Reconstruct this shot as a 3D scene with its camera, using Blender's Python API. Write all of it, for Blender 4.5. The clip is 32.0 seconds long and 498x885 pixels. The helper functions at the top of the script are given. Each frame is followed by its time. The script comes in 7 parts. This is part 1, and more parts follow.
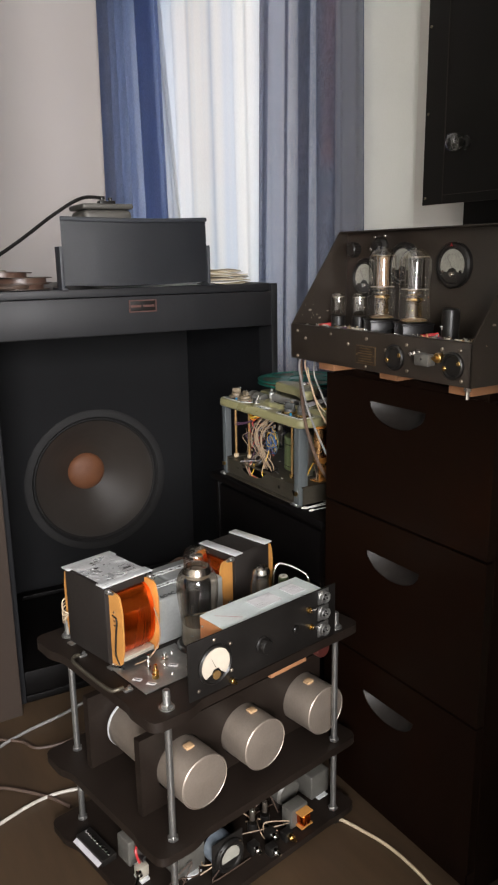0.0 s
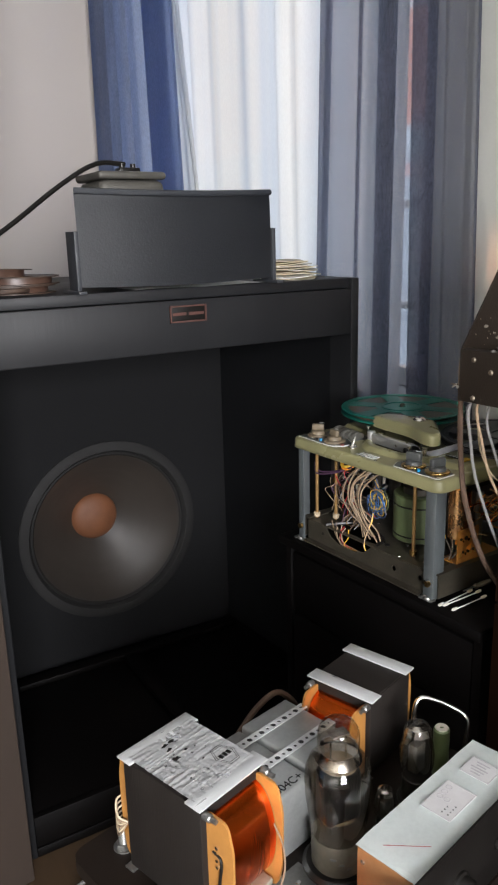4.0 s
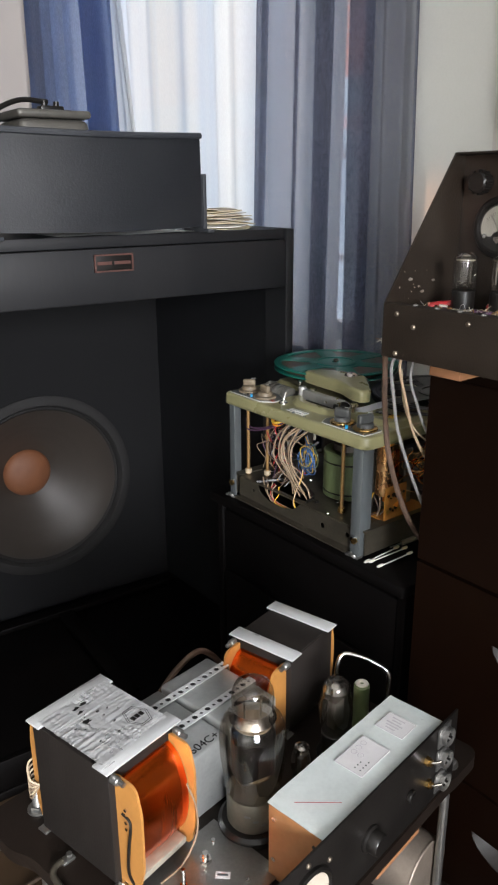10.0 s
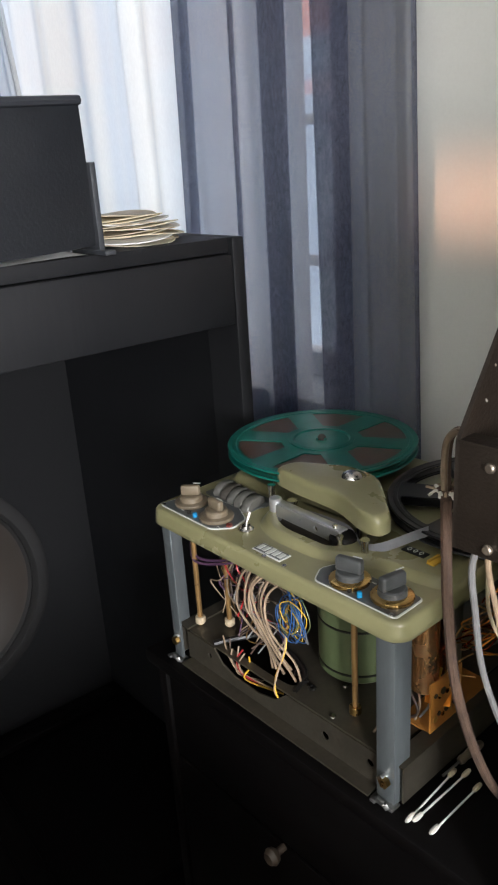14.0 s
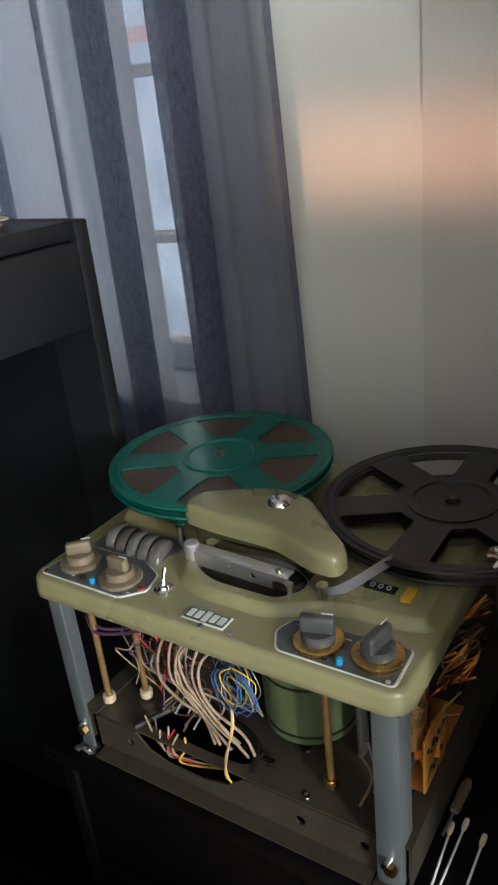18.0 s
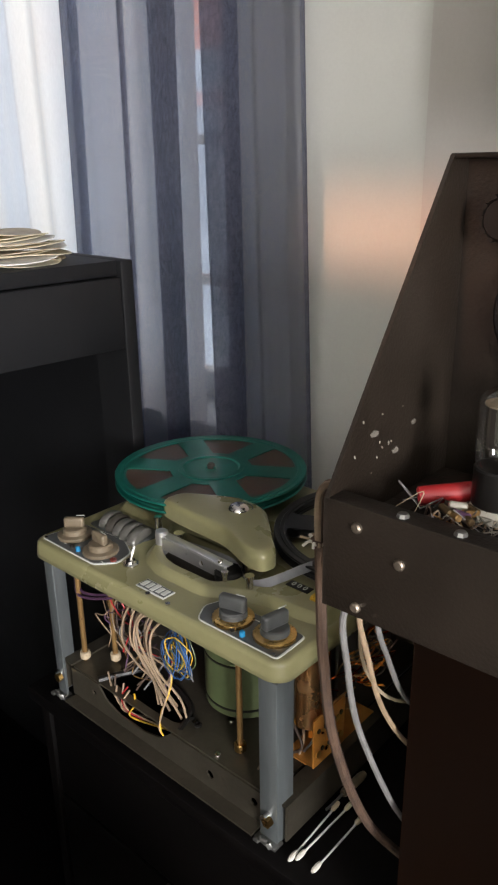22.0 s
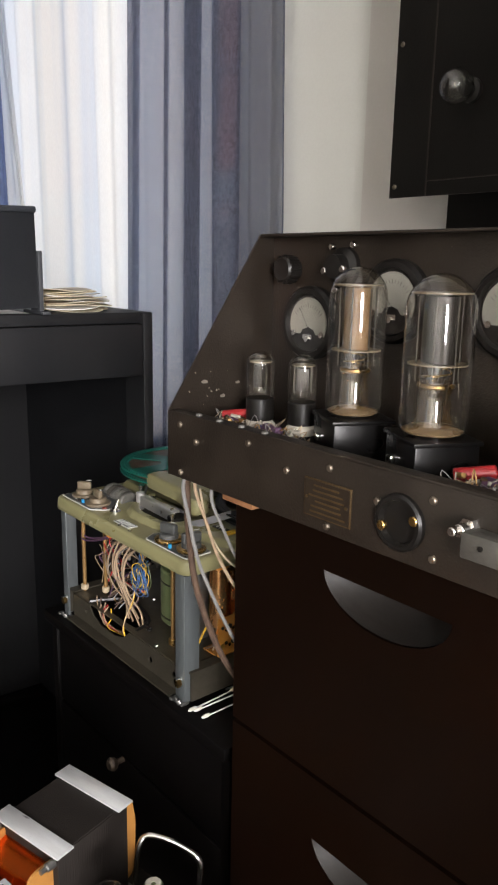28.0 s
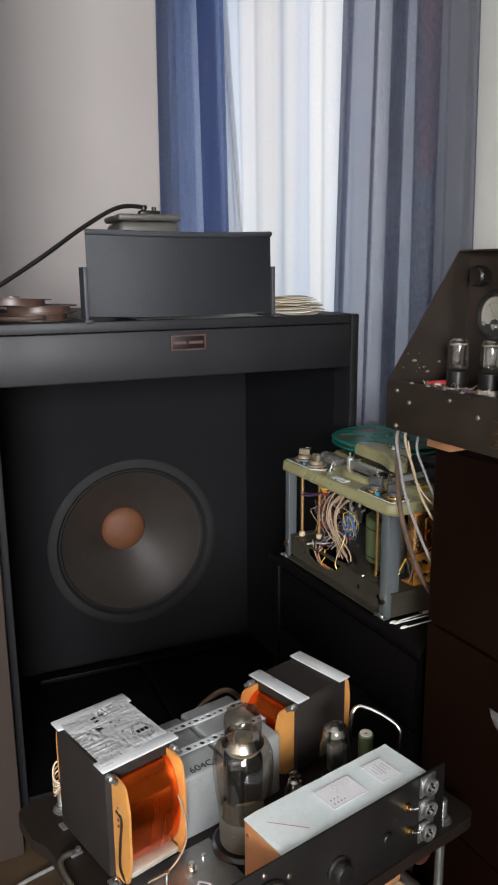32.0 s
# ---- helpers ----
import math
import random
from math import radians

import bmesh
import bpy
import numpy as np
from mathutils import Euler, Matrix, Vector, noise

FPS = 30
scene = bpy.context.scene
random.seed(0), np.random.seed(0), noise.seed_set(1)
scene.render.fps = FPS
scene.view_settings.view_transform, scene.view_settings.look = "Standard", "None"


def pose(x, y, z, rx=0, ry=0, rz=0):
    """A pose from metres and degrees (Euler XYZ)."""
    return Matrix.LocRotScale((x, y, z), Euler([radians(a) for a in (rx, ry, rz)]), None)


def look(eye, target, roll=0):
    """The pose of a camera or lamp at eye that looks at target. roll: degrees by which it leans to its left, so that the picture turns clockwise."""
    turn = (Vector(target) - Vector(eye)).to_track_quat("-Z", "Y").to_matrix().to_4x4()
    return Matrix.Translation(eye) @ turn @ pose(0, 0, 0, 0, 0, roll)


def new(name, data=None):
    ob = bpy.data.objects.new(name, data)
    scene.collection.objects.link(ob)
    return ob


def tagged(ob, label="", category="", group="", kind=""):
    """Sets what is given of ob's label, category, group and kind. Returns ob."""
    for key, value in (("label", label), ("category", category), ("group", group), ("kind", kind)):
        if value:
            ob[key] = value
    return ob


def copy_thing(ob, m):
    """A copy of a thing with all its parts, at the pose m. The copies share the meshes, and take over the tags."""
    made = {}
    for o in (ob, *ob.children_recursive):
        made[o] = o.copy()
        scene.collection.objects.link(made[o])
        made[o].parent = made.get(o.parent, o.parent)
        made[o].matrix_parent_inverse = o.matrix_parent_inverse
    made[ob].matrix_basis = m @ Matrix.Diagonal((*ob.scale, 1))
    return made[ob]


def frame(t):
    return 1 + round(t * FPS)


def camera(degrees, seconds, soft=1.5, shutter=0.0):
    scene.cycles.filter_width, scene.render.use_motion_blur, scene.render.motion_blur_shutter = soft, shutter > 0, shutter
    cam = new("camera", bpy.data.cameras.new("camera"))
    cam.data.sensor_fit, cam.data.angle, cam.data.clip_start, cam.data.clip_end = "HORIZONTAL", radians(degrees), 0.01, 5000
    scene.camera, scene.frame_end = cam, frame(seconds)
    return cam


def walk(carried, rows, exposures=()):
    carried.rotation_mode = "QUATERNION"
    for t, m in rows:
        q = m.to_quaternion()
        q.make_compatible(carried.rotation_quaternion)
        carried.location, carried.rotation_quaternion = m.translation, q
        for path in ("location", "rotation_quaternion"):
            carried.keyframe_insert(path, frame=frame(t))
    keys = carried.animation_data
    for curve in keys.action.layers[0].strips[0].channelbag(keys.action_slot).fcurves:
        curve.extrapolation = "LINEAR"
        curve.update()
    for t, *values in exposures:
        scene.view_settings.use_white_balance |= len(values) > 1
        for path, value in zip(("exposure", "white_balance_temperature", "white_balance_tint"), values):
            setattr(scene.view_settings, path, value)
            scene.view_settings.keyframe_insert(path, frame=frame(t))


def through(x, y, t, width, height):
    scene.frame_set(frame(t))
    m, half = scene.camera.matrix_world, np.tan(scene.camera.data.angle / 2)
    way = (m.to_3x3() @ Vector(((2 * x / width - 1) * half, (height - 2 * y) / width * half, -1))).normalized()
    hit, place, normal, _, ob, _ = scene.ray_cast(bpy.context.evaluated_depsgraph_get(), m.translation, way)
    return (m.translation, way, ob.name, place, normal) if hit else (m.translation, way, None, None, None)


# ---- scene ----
cam = camera(36.5, 32.0, soft=2.2)
METRES, EYE, TILT, LEAN, TURN = 3.2, 1.27, 0.0, 0.0, -31.8
ROWS = [
    (0.0, 0.0, 0.0, 0.0, -0.21, -13.82, 0.85),
    (0.5, -0.007, 0.0027, -0.0011, -0.88, -14.34, 1.13),
    (1.0, -0.032, 0.0345, 0.0007, -1.82, -14.76, 1.06),
    (1.5, -0.0579, 0.061, -0.0007, -2.48, -15.18, 0.94),
    (2.0, -0.0725, 0.08, -0.0016, -2.44, -15.49, 1.15),
    (2.5, -0.0702, 0.1072, -0.0028, -1.75, -15.72, 1.67),
    (3.0, -0.058, 0.1418, 0.0016, -1.34, -15.66, 1.99),
    (3.5, -0.0608, 0.1715, 0.0035, -1.59, -15.43, 1.89),
    (5.5, -0.1129, 0.2187, 0.008, -9.15, -14.65, -0.39),
    (6.0, -0.1117, 0.215, 0.0096, -10.34, -14.95, -0.9),
    (6.5, -0.1056, 0.2151, 0.0088, -10.7, -15.37, -1.44),
    (7.0, -0.1007, 0.2146, 0.0072, -10.34, -15.9, -1.74),
    (7.5, -0.1015, 0.216, 0.0056, -9.58, -16.43, -1.59),
    (8.0, -0.1002, 0.2152, 0.005, -8.85, -16.83, -1.2),
    (8.5, -0.0984, 0.212, 0.0044, -8.03, -17.2, -0.65),
    (9.0, -0.0869, 0.2072, 0.0039, -7.22, -17.63, -0.19),
    (9.5, -0.0717, 0.2025, 0.0021, -6.51, -18.11, 0.14),
    (10.0, -0.0606, 0.201, 0.0012, -6.15, -18.54, 0.32),
    (10.5, -0.0616, 0.2134, 0.0008, -6.44, -18.81, 0.5),
    (11.0, -0.0686, 0.2343, 0.0032, -7.62, -18.68, 0.59),
    (11.5, -0.0717, 0.2527, 0.0064, -9.27, -18.39, 0.87),
    (12.0, -0.08, 0.2786, 0.0067, -10.59, -18.16, 1.2),
    (12.5, -0.0773, 0.3055, 0.0031, -10.82, -18.23, 1.67),
    (13.0, -0.052, 0.3446, 0.0055, -9.24, -18.66, 2.4),
    (13.5, -0.0316, 0.3728, 0.0081, -7.19, -19.45, 3.15),
    (14.0, -0.0284, 0.3882, 0.0064, -10.0, -20.3, 3.5),
    (14.5, -0.0373, 0.414, 0.0083, -16.78, -21.03, 4.34),
    (15.0, -0.0443, 0.4312, 0.0092, -21.36, -21.52, 4.97),
    (15.5, -0.0436, 0.4463, 0.0065, -23.6, -22.38, 5.31),
    (17.5, -0.0423, 0.4551, 0.0062, -26.34, -24.18, 5.79),
    (18.0, -0.0423, 0.4543, 0.0071, -26.35, -24.03, 5.69),
    (18.5, -0.0426, 0.4536, 0.0069, -26.28, -23.81, 5.49),
    (19.0, -0.0433, 0.4525, 0.0073, -26.1, -23.54, 5.26),
    (19.5, -0.0448, 0.4468, 0.0102, -25.97, -22.97, 4.89),
    (20.0, -0.0463, 0.4442, 0.0115, -25.49, -22.53, 4.37),
    (20.5, -0.0449, 0.439, 0.0124, -24.29, -22.02, 3.64),
    (21.0, -0.0413, 0.4309, 0.0121, -21.78, -21.31, 2.84),
    (21.5, -0.0314, 0.4136, 0.012, -19.52, -20.73, 1.66),
    (22.0, -0.0197, 0.3934, 0.0137, -16.7, -20.06, 0.89),
    (22.5, -0.0095, 0.3796, 0.0126, -17.42, -18.9, 0.45),
    (23.0, -0.0166, 0.3705, 0.0087, -20.7, -18.09, 0.33),
    (23.5, -0.0278, 0.3539, 0.0089, -23.0, -17.43, 0.34),
    (24.0, -0.0242, 0.3446, 0.0082, -24.02, -16.73, 0.32),
    (24.5, -0.0073, 0.3398, 0.0076, -23.05, -15.76, 0.44),
    (25.0, 0.0106, 0.3288, 0.0091, -22.41, -14.82, 0.35),
    (25.5, 0.0238, 0.3174, 0.0084, -21.63, -13.96, 0.34),
    (27.5, 0.0234, 0.2651, 0.0042, -12.19, -13.15, -1.04),
    (28.0, 0.0193, 0.2564, 0.004, -8.35, -13.08, -1.12),
    (28.5, 0.0309, 0.2406, 0.0064, -5.51, -12.82, -1.12),
    (29.0, 0.0359, 0.2278, 0.0081, -3.21, -12.35, -0.7),
    (29.5, 0.0416, 0.2118, 0.0092, -1.39, -12.01, -0.37),
    (30.0, 0.0438, 0.195, 0.0094, 0.76, -11.81, -0.1),
    (30.5, 0.0443, 0.1828, 0.0082, 2.88, -11.91, 0.03),
    (31.0, 0.0365, 0.1762, 0.0081, 4.41, -12.15, 0.15),
    (31.5, 0.0122, 0.1648, 0.0072, 5.08, -12.4, 0.31),
    (32.0, -0.006, 0.1538, 0.0049, 4.71, -12.52, 0.45),
]
walk(cam, [(t, pose(0, 0, EYE, TILT, LEAN, TURN) @ pose(METRES * x, METRES * y, METRES * z, 90 + pitch, roll, yaw)) for t, x, y, z, yaw, pitch, roll in ROWS],
     [(0.0, 0.11, 6500, 10), (6.0, 0.11, 6250, 9), (9.0, 0.14, 6250, 9), (12.0, 0.28, 6250, 9), (15.0, 0.26, 6200, 8), (19.0, 0.18, 6200, 6), (22.0, 0.21, 6500, 10),
      (23.5, 0.30, 6600, 11), (25.0, 0.16, 7200, 13), (28.0, 0.24, 6600, 11), (30.0, 0.18, 6300, 9), (32.0, 0.11, 6250, 9)])

# ---- light ----
world = bpy.data.worlds.new("sky")
scene.world = world
world.use_nodes = True
_sky = world.node_tree.nodes.new("ShaderNodeTexSky")
_sky.sky_type, _sky.sun_disc = "NISHITA", False
_sky.sun_elevation, _sky.sun_rotation = radians(28), radians(200)
_bg = world.node_tree.nodes["Background"]
world.node_tree.links.new(_sky.outputs[0], _bg.inputs[0])
_bg.inputs[1].default_value = 0.12


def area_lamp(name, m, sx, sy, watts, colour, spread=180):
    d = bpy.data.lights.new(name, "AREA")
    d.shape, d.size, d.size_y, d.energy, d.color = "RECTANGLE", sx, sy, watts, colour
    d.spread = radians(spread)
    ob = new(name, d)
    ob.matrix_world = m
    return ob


# daylight in the window behind the sheer curtain and the unseen back window; an added lamp throws the warm wall band
area_lamp("window_daylight", look((1.815, 2.79, 1.64), (0.0, 2.79, 1.58)), 1.46, 1.5, 8.7, (0.88, 0.96, 1.0))
area_lamp("back_window_daylight", look((-0.60, -1.62, 1.55), (-0.05, 1.2, 1.0)), 1.0, 1.1, 245, (0.975, 0.955, 0.970))
area_lamp("warm_band_lamp", look((-1.82, 1.70, 1.47), (1.585, 1.56, 1.222)), 0.54, 0.11, 0.105, (1.0, 0.47, 0.27), 2.4)

# ---- tools ----
V = Vector


def merged(bms):
    out = bmesh.new()
    for b in bms if isinstance(bms, (list, tuple)) else [bms]:
        me = bpy.data.meshes.new("tmp")
        b.to_mesh(me)
        out.from_mesh(me)
        bpy.data.meshes.remove(me)
        b.free()
    return out


def to_mesh(name, bms, material, sharp=35):
    b = merged(bms)
    me = bpy.data.meshes.new(name)
    bmesh.ops.recalc_face_normals(b, faces=b.faces)
    b.to_mesh(me)
    b.free()
    me.polygons.foreach_set("use_smooth", [True] * len(me.polygons))
    me.set_sharp_from_angle(angle=radians(sharp))
    me.materials.append(material)
    return me


def thing(name, m, label, category, group="", kind=""):
    ob = new(name)
    ob.empty_display_size = 0.05
    ob.matrix_basis = m
    return tagged(ob, label, category, group, kind)


def part(name, bms, material, parent, label="", sharp=35):
    ob = new(name, to_mesh(name, bms, material, sharp))
    ob.parent = parent
    return tagged(ob, label) if label else ob


def part_of(name, me, parent, m=None, label=""):
    ob = new(name, me)
    ob.parent = parent
    if m is not None:
        ob.matrix_basis = m
    return tagged(ob, label) if label else ob


def solo(name, bms, material, label, category, m=None, group="", kind="", sharp=35):
    ob = new(name, to_mesh(name, bms, material, sharp))
    if m is not None:
        ob.matrix_basis = m
    return tagged(ob, label, category, group, kind)


def moved(b, m):
    bmesh.ops.transform(b, matrix=m, verts=b.verts)
    return b


def box(sx, sy, sz, x=0, y=0, z=0, b=0.0, seg=2):
    bm = bmesh.new()
    bmesh.ops.create_cube(bm, size=1, matrix=Matrix.Translation((x, y, z)) @ Matrix.Diagonal((sx, sy, sz, 1)))
    if b > 0:
        bmesh.ops.bevel(bm, geom=bm.edges[:], offset=b, segments=seg, profile=0.5, affect="EDGES")
    return bm


AXIS = {"z": Matrix.Identity(4), "x": Matrix.Rotation(math.pi / 2, 4, "Y"), "y": Matrix.Rotation(-math.pi / 2, 4, "X")}


def lathe(profile, x=0, y=0, z=0, axis="z", n=28):
    bm = bmesh.new()
    rings = []
    for r, h in profile:
        if r < 1e-6:
            rings.append([bm.verts.new((0, 0, h))])
        else:
            rings.append([bm.verts.new((r * math.cos(2 * math.pi * i / n), r * math.sin(2 * math.pi * i / n), h)) for i in range(n)])
    for a, b in zip(rings, rings[1:]):
        for i in range(n):
            j = (i + 1) % n
            if len(a) == 1 and len(b) > 1:
                bm.faces.new((a[0], b[i], b[j]))
            elif len(b) == 1 and len(a) > 1:
                bm.faces.new((a[i], b[0], a[j]))
            elif len(a) > 1:
                bm.faces.new((a[i], b[i], b[j], a[j]))
    return moved(bm, Matrix.Translation((x, y, z)) @ AXIS[axis])


def cyl(r, h, x=0, y=0, z=0, axis="z", n=20, b=0.0, r2=None):
    """A cylinder with its middle at x, y, z and a bevelled rim."""
    r2 = r if r2 is None else r2
    if b:
        prof = [(0, -h / 2), (r - b, -h / 2), (r, -h / 2 + b), (r2, h / 2 - b), (r2 - b, h / 2), (0, h / 2)]
    else:
        prof = [(0, -h / 2), (r, -h / 2), (r2, h / 2), (0, h / 2)]
    return lathe(prof, x, y, z, axis, n)


def smooth_path(points, steps=6):
    p = [V(q) for q in points]
    p = [2 * p[0] - p[1], *p, 2 * p[-1] - p[-2]]
    out = []
    for i in range(1, len(p) - 2):
        a, b, c, d = p[i - 1 : i + 3]
        for k in range(steps):
            t = k / steps
            out.append(0.5 * (2 * b + (c - a) * t + (2 * a - 5 * b + 4 * c - d) * t * t + (3 * b - a - 3 * c + d) * t**3))
    return out + [p[-2]]


def tube(points, r, n=8, steps=6, smooth=True):
    path = smooth_path(points, steps) if smooth and len(points) > 2 else [V(q) for q in points]
    bm = bmesh.new()
    rings, side = [], None
    for i, c in enumerate(path):
        d = (path[min(i + 1, len(path) - 1)] - path[max(i - 1, 0)]).normalized()
        if side is None:
            side = d.orthogonal().normalized()
        side = (side - d * side.dot(d)).normalized()
        up = d.cross(side)
        rings.append([bm.verts.new(c + r * (side * math.cos(2 * math.pi * k / n) + up * math.sin(2 * math.pi * k / n))) for k in range(n)])
    for a, b in zip(rings, rings[1:]):
        for k in range(n):
            bm.faces.new((a[k], a[(k + 1) % n], b[(k + 1) % n], b[k]))
    bm.faces.new(rings[0][::-1]), bm.faces.new(rings[-1])
    return bm


def prism(pts, h, m=None, b=0.0):
    """A polygon in x, y, extruded by h along z, then laid by m."""
    bm = bmesh.new()
    f = bm.faces.new([bm.verts.new((x, y, 0)) for x, y in pts])
    got = bmesh.ops.extrude_face_region(bm, geom=[f])
    bmesh.ops.translate(bm, vec=(0, 0, h), verts=[v for v in got["geom"] if isinstance(v, bmesh.types.BMVert)])
    if b:
        bmesh.ops.bevel(bm, geom=[e for e in bm.edges], offset=b, segments=2, profile=0.5, affect="EDGES")
    return moved(bm, m) if m is not None else bm


def round_rect(x0, x1, y0, y1, r, n=5):
    out = []
    for cx, cy, a in ((x1 - r, y1 - r, 0), (x0 + r, y1 - r, 90), (x0 + r, y0 + r, 180), (x1 - r, y0 + r, 270)):
        out += [(cx + r * math.cos(radians(a + 90 * k / n)), cy + r * math.sin(radians(a + 90 * k / n))) for k in range(n + 1)]
    return out


def ring_plate(outer, holes, h, m=None):
    """A flat plate with holes, by a filled curve: outer and holes are point lists in x, y."""
    cu = bpy.data.curves.new("plate", "CURVE")
    cu.dimensions, cu.fill_mode, cu.extrude = "2D", "BOTH", h / 2
    for pts in (outer, *holes):
        s = cu.splines.new("POLY")
        s.points.add(len(pts) - 1)
        s.use_cyclic_u = True
        for q, (x, y) in zip(s.points, pts):
            q.co = (x, y, 0, 1)
    ob = bpy.data.objects.new("plate", cu)
    scene.collection.objects.link(ob)
    me = ob.evaluated_get(bpy.context.evaluated_depsgraph_get()).to_mesh()
    bm = bmesh.new()
    bm.from_mesh(me)
    bpy.data.objects.remove(ob)
    bpy.data.curves.remove(cu)
    bmesh.ops.remove_doubles(bm, verts=bm.verts, dist=1e-6)
    bmesh.ops.translate(bm, vec=(0, 0, h / 2), verts=bm.verts)
    return moved(bm, m) if m is not None else bm


def circle(cx, cy, r, n=24):
    return [(cx + r * math.cos(2 * math.pi * k / n), cy + r * math.sin(2 * math.pi * k / n)) for k in range(n)]


def sheet(nu, nv, at):
    """A grid of points at(u, v), u and v from 0 to 1."""
    bm = bmesh.new()
    g = [[bm.verts.new(at(i / nu, j / nv)) for j in range(nv + 1)] for i in range(nu + 1)]
    for i in range(nu):
        for j in range(nv):
            bm.faces.new((g[i][j], g[i + 1][j], g[i + 1][j + 1], g[i][j + 1]))
    return bm


# ---- materials ----
def nodes_of(name):
    m = bpy.data.materials.new(name)
    m.use_nodes = True
    t = m.node_tree
    return m, t, t.nodes["Principled BSDF"]


def surf(name, a, b=None, scale=6.0, rough=0.5, metal=0.0, bump=0.0, bump_scale=120.0, wear=None, wear_at=0.62, stretch=(1, 1, 1),
         rough_vary=0.12, coat=0.0, spec=0.5, vary=0.0):
    """A painted, metal, wood or cloth surface: two colours mixed by large and fine noise, worn patches, and fine relief."""
    m, t, p = nodes_of(name)
    N, L = t.nodes.new, t.links.new
    b = b or tuple(c * 0.8 for c in a)
    co = N("ShaderNodeTexCoord")
    mp = N("ShaderNodeMapping")
    mp.inputs["Scale"].default_value = stretch
    L(co.outputs["Object"], mp.inputs[0])
    big, fine = N("ShaderNodeTexNoise"), N("ShaderNodeTexNoise")
    big.inputs["Scale"].default_value, big.inputs["Detail"].default_value = scale, 6
    fine.inputs["Scale"].default_value, fine.inputs["Detail"].default_value = bump_scale, 4
    L(mp.outputs[0], big.inputs["Vector"]), L(mp.outputs[0], fine.inputs["Vector"])
    mixf = N("ShaderNodeMath")
    mixf.operation = "MULTIPLY_ADD"
    L(fine.outputs["Fac"], mixf.inputs[0])
    mixf.inputs[1].default_value = 0.35
    L(big.outputs["Fac"], mixf.inputs[2])
    ramp = N("ShaderNodeValToRGB")
    ramp.color_ramp.elements[0].position, ramp.color_ramp.elements[1].position = 0.45, 0.9
    ramp.color_ramp.elements[0].color, ramp.color_ramp.elements[1].color = (*a, 1), (*b, 1)
    L(mixf.outputs[0], ramp.inputs[0])
    out = ramp.outputs[0]
    if wear:
        wn = N("ShaderNodeTexNoise")
        wn.inputs["Scale"].default_value, wn.inputs["Detail"].default_value, wn.inputs["Roughness"].default_value = scale * 2.3, 9, 0.7
        L(mp.outputs[0], wn.inputs["Vector"])
        wr = N("ShaderNodeValToRGB")
        wr.color_ramp.elements[0].position, wr.color_ramp.elements[1].position = wear_at, wear_at + 0.06
        L(wn.outputs["Fac"], wr.inputs[0])
        mx = N("ShaderNodeMix")
        mx.data_type = "RGBA"
        L(wr.outputs[0], mx.inputs["Factor"]), L(out, mx.inputs["A"])
        mx.inputs["B"].default_value = (*wear, 1)
        out = mx.outputs["Result"]
    if vary:
        oi, hv = N("ShaderNodeObjectInfo"), N("ShaderNodeHueSaturation")
        vm = N("ShaderNodeMapRange")
        vm.inputs["To Min"].default_value, vm.inputs["To Max"].default_value = 1 - vary, 1 + vary
        L(oi.outputs["Random"], vm.inputs["Value"]), L(vm.outputs[0], hv.inputs["Value"]), L(out, hv.inputs["Color"])
        out = hv.outputs[0]
    L(out, p.inputs["Base Color"])
    rr = N("ShaderNodeMapRange")
    rr.inputs["To Min"].default_value, rr.inputs["To Max"].default_value = max(0.02, rough - rough_vary), min(1, rough + rough_vary)
    L(big.outputs["Fac"], rr.inputs["Value"]), L(rr.outputs[0], p.inputs["Roughness"])
    p.inputs["Metallic"].default_value = metal
    p.inputs["Coat Weight"].default_value = coat
    p.inputs["Specular IOR Level"].default_value = spec
    if bump:
        bn = N("ShaderNodeBump")
        bn.inputs["Strength"].default_value, bn.inputs["Distance"].default_value = bump, 0.002
        L(fine.outputs["Fac"], bn.inputs["Height"]), L(bn.outputs[0], p.inputs["Normal"])
    return m


def glass(name, tint=(1, 1, 1), rough=0.02, face=0.07, edge=0.60):
    """Thin glass: clear, with its gloss by Fresnel."""
    m = bpy.data.materials.new(name)
    m.use_nodes = True
    t = m.node_tree
    t.nodes.remove(t.nodes["Principled BSDF"])
    N, L = t.nodes.new, t.links.new
    tr, gl, lw, mx = N("ShaderNodeBsdfTransparent"), N("ShaderNodeBsdfGlossy"), N("ShaderNodeLayerWeight"), N("ShaderNodeMixShader")
    tr.inputs[0].default_value, gl.inputs["Roughness"].default_value = (*tint, 1), rough
    pw, ad = N("ShaderNodeMath"), N("ShaderNodeMath")
    pw.operation, ad.operation = "POWER", "MULTIPLY_ADD"
    L(lw.outputs["Facing"], pw.inputs[0])
    pw.inputs[1].default_value, ad.inputs[1].default_value, ad.inputs[2].default_value = 2.6, edge, face
    L(pw.outputs[0], ad.inputs[0])
    L(ad.outputs[0], mx.inputs[0]), L(tr.outputs[0], mx.inputs[1]), L(gl.outputs[0], mx.inputs[2])
    L(mx.outputs[0], t.nodes["Material Output"].inputs[0])
    return m


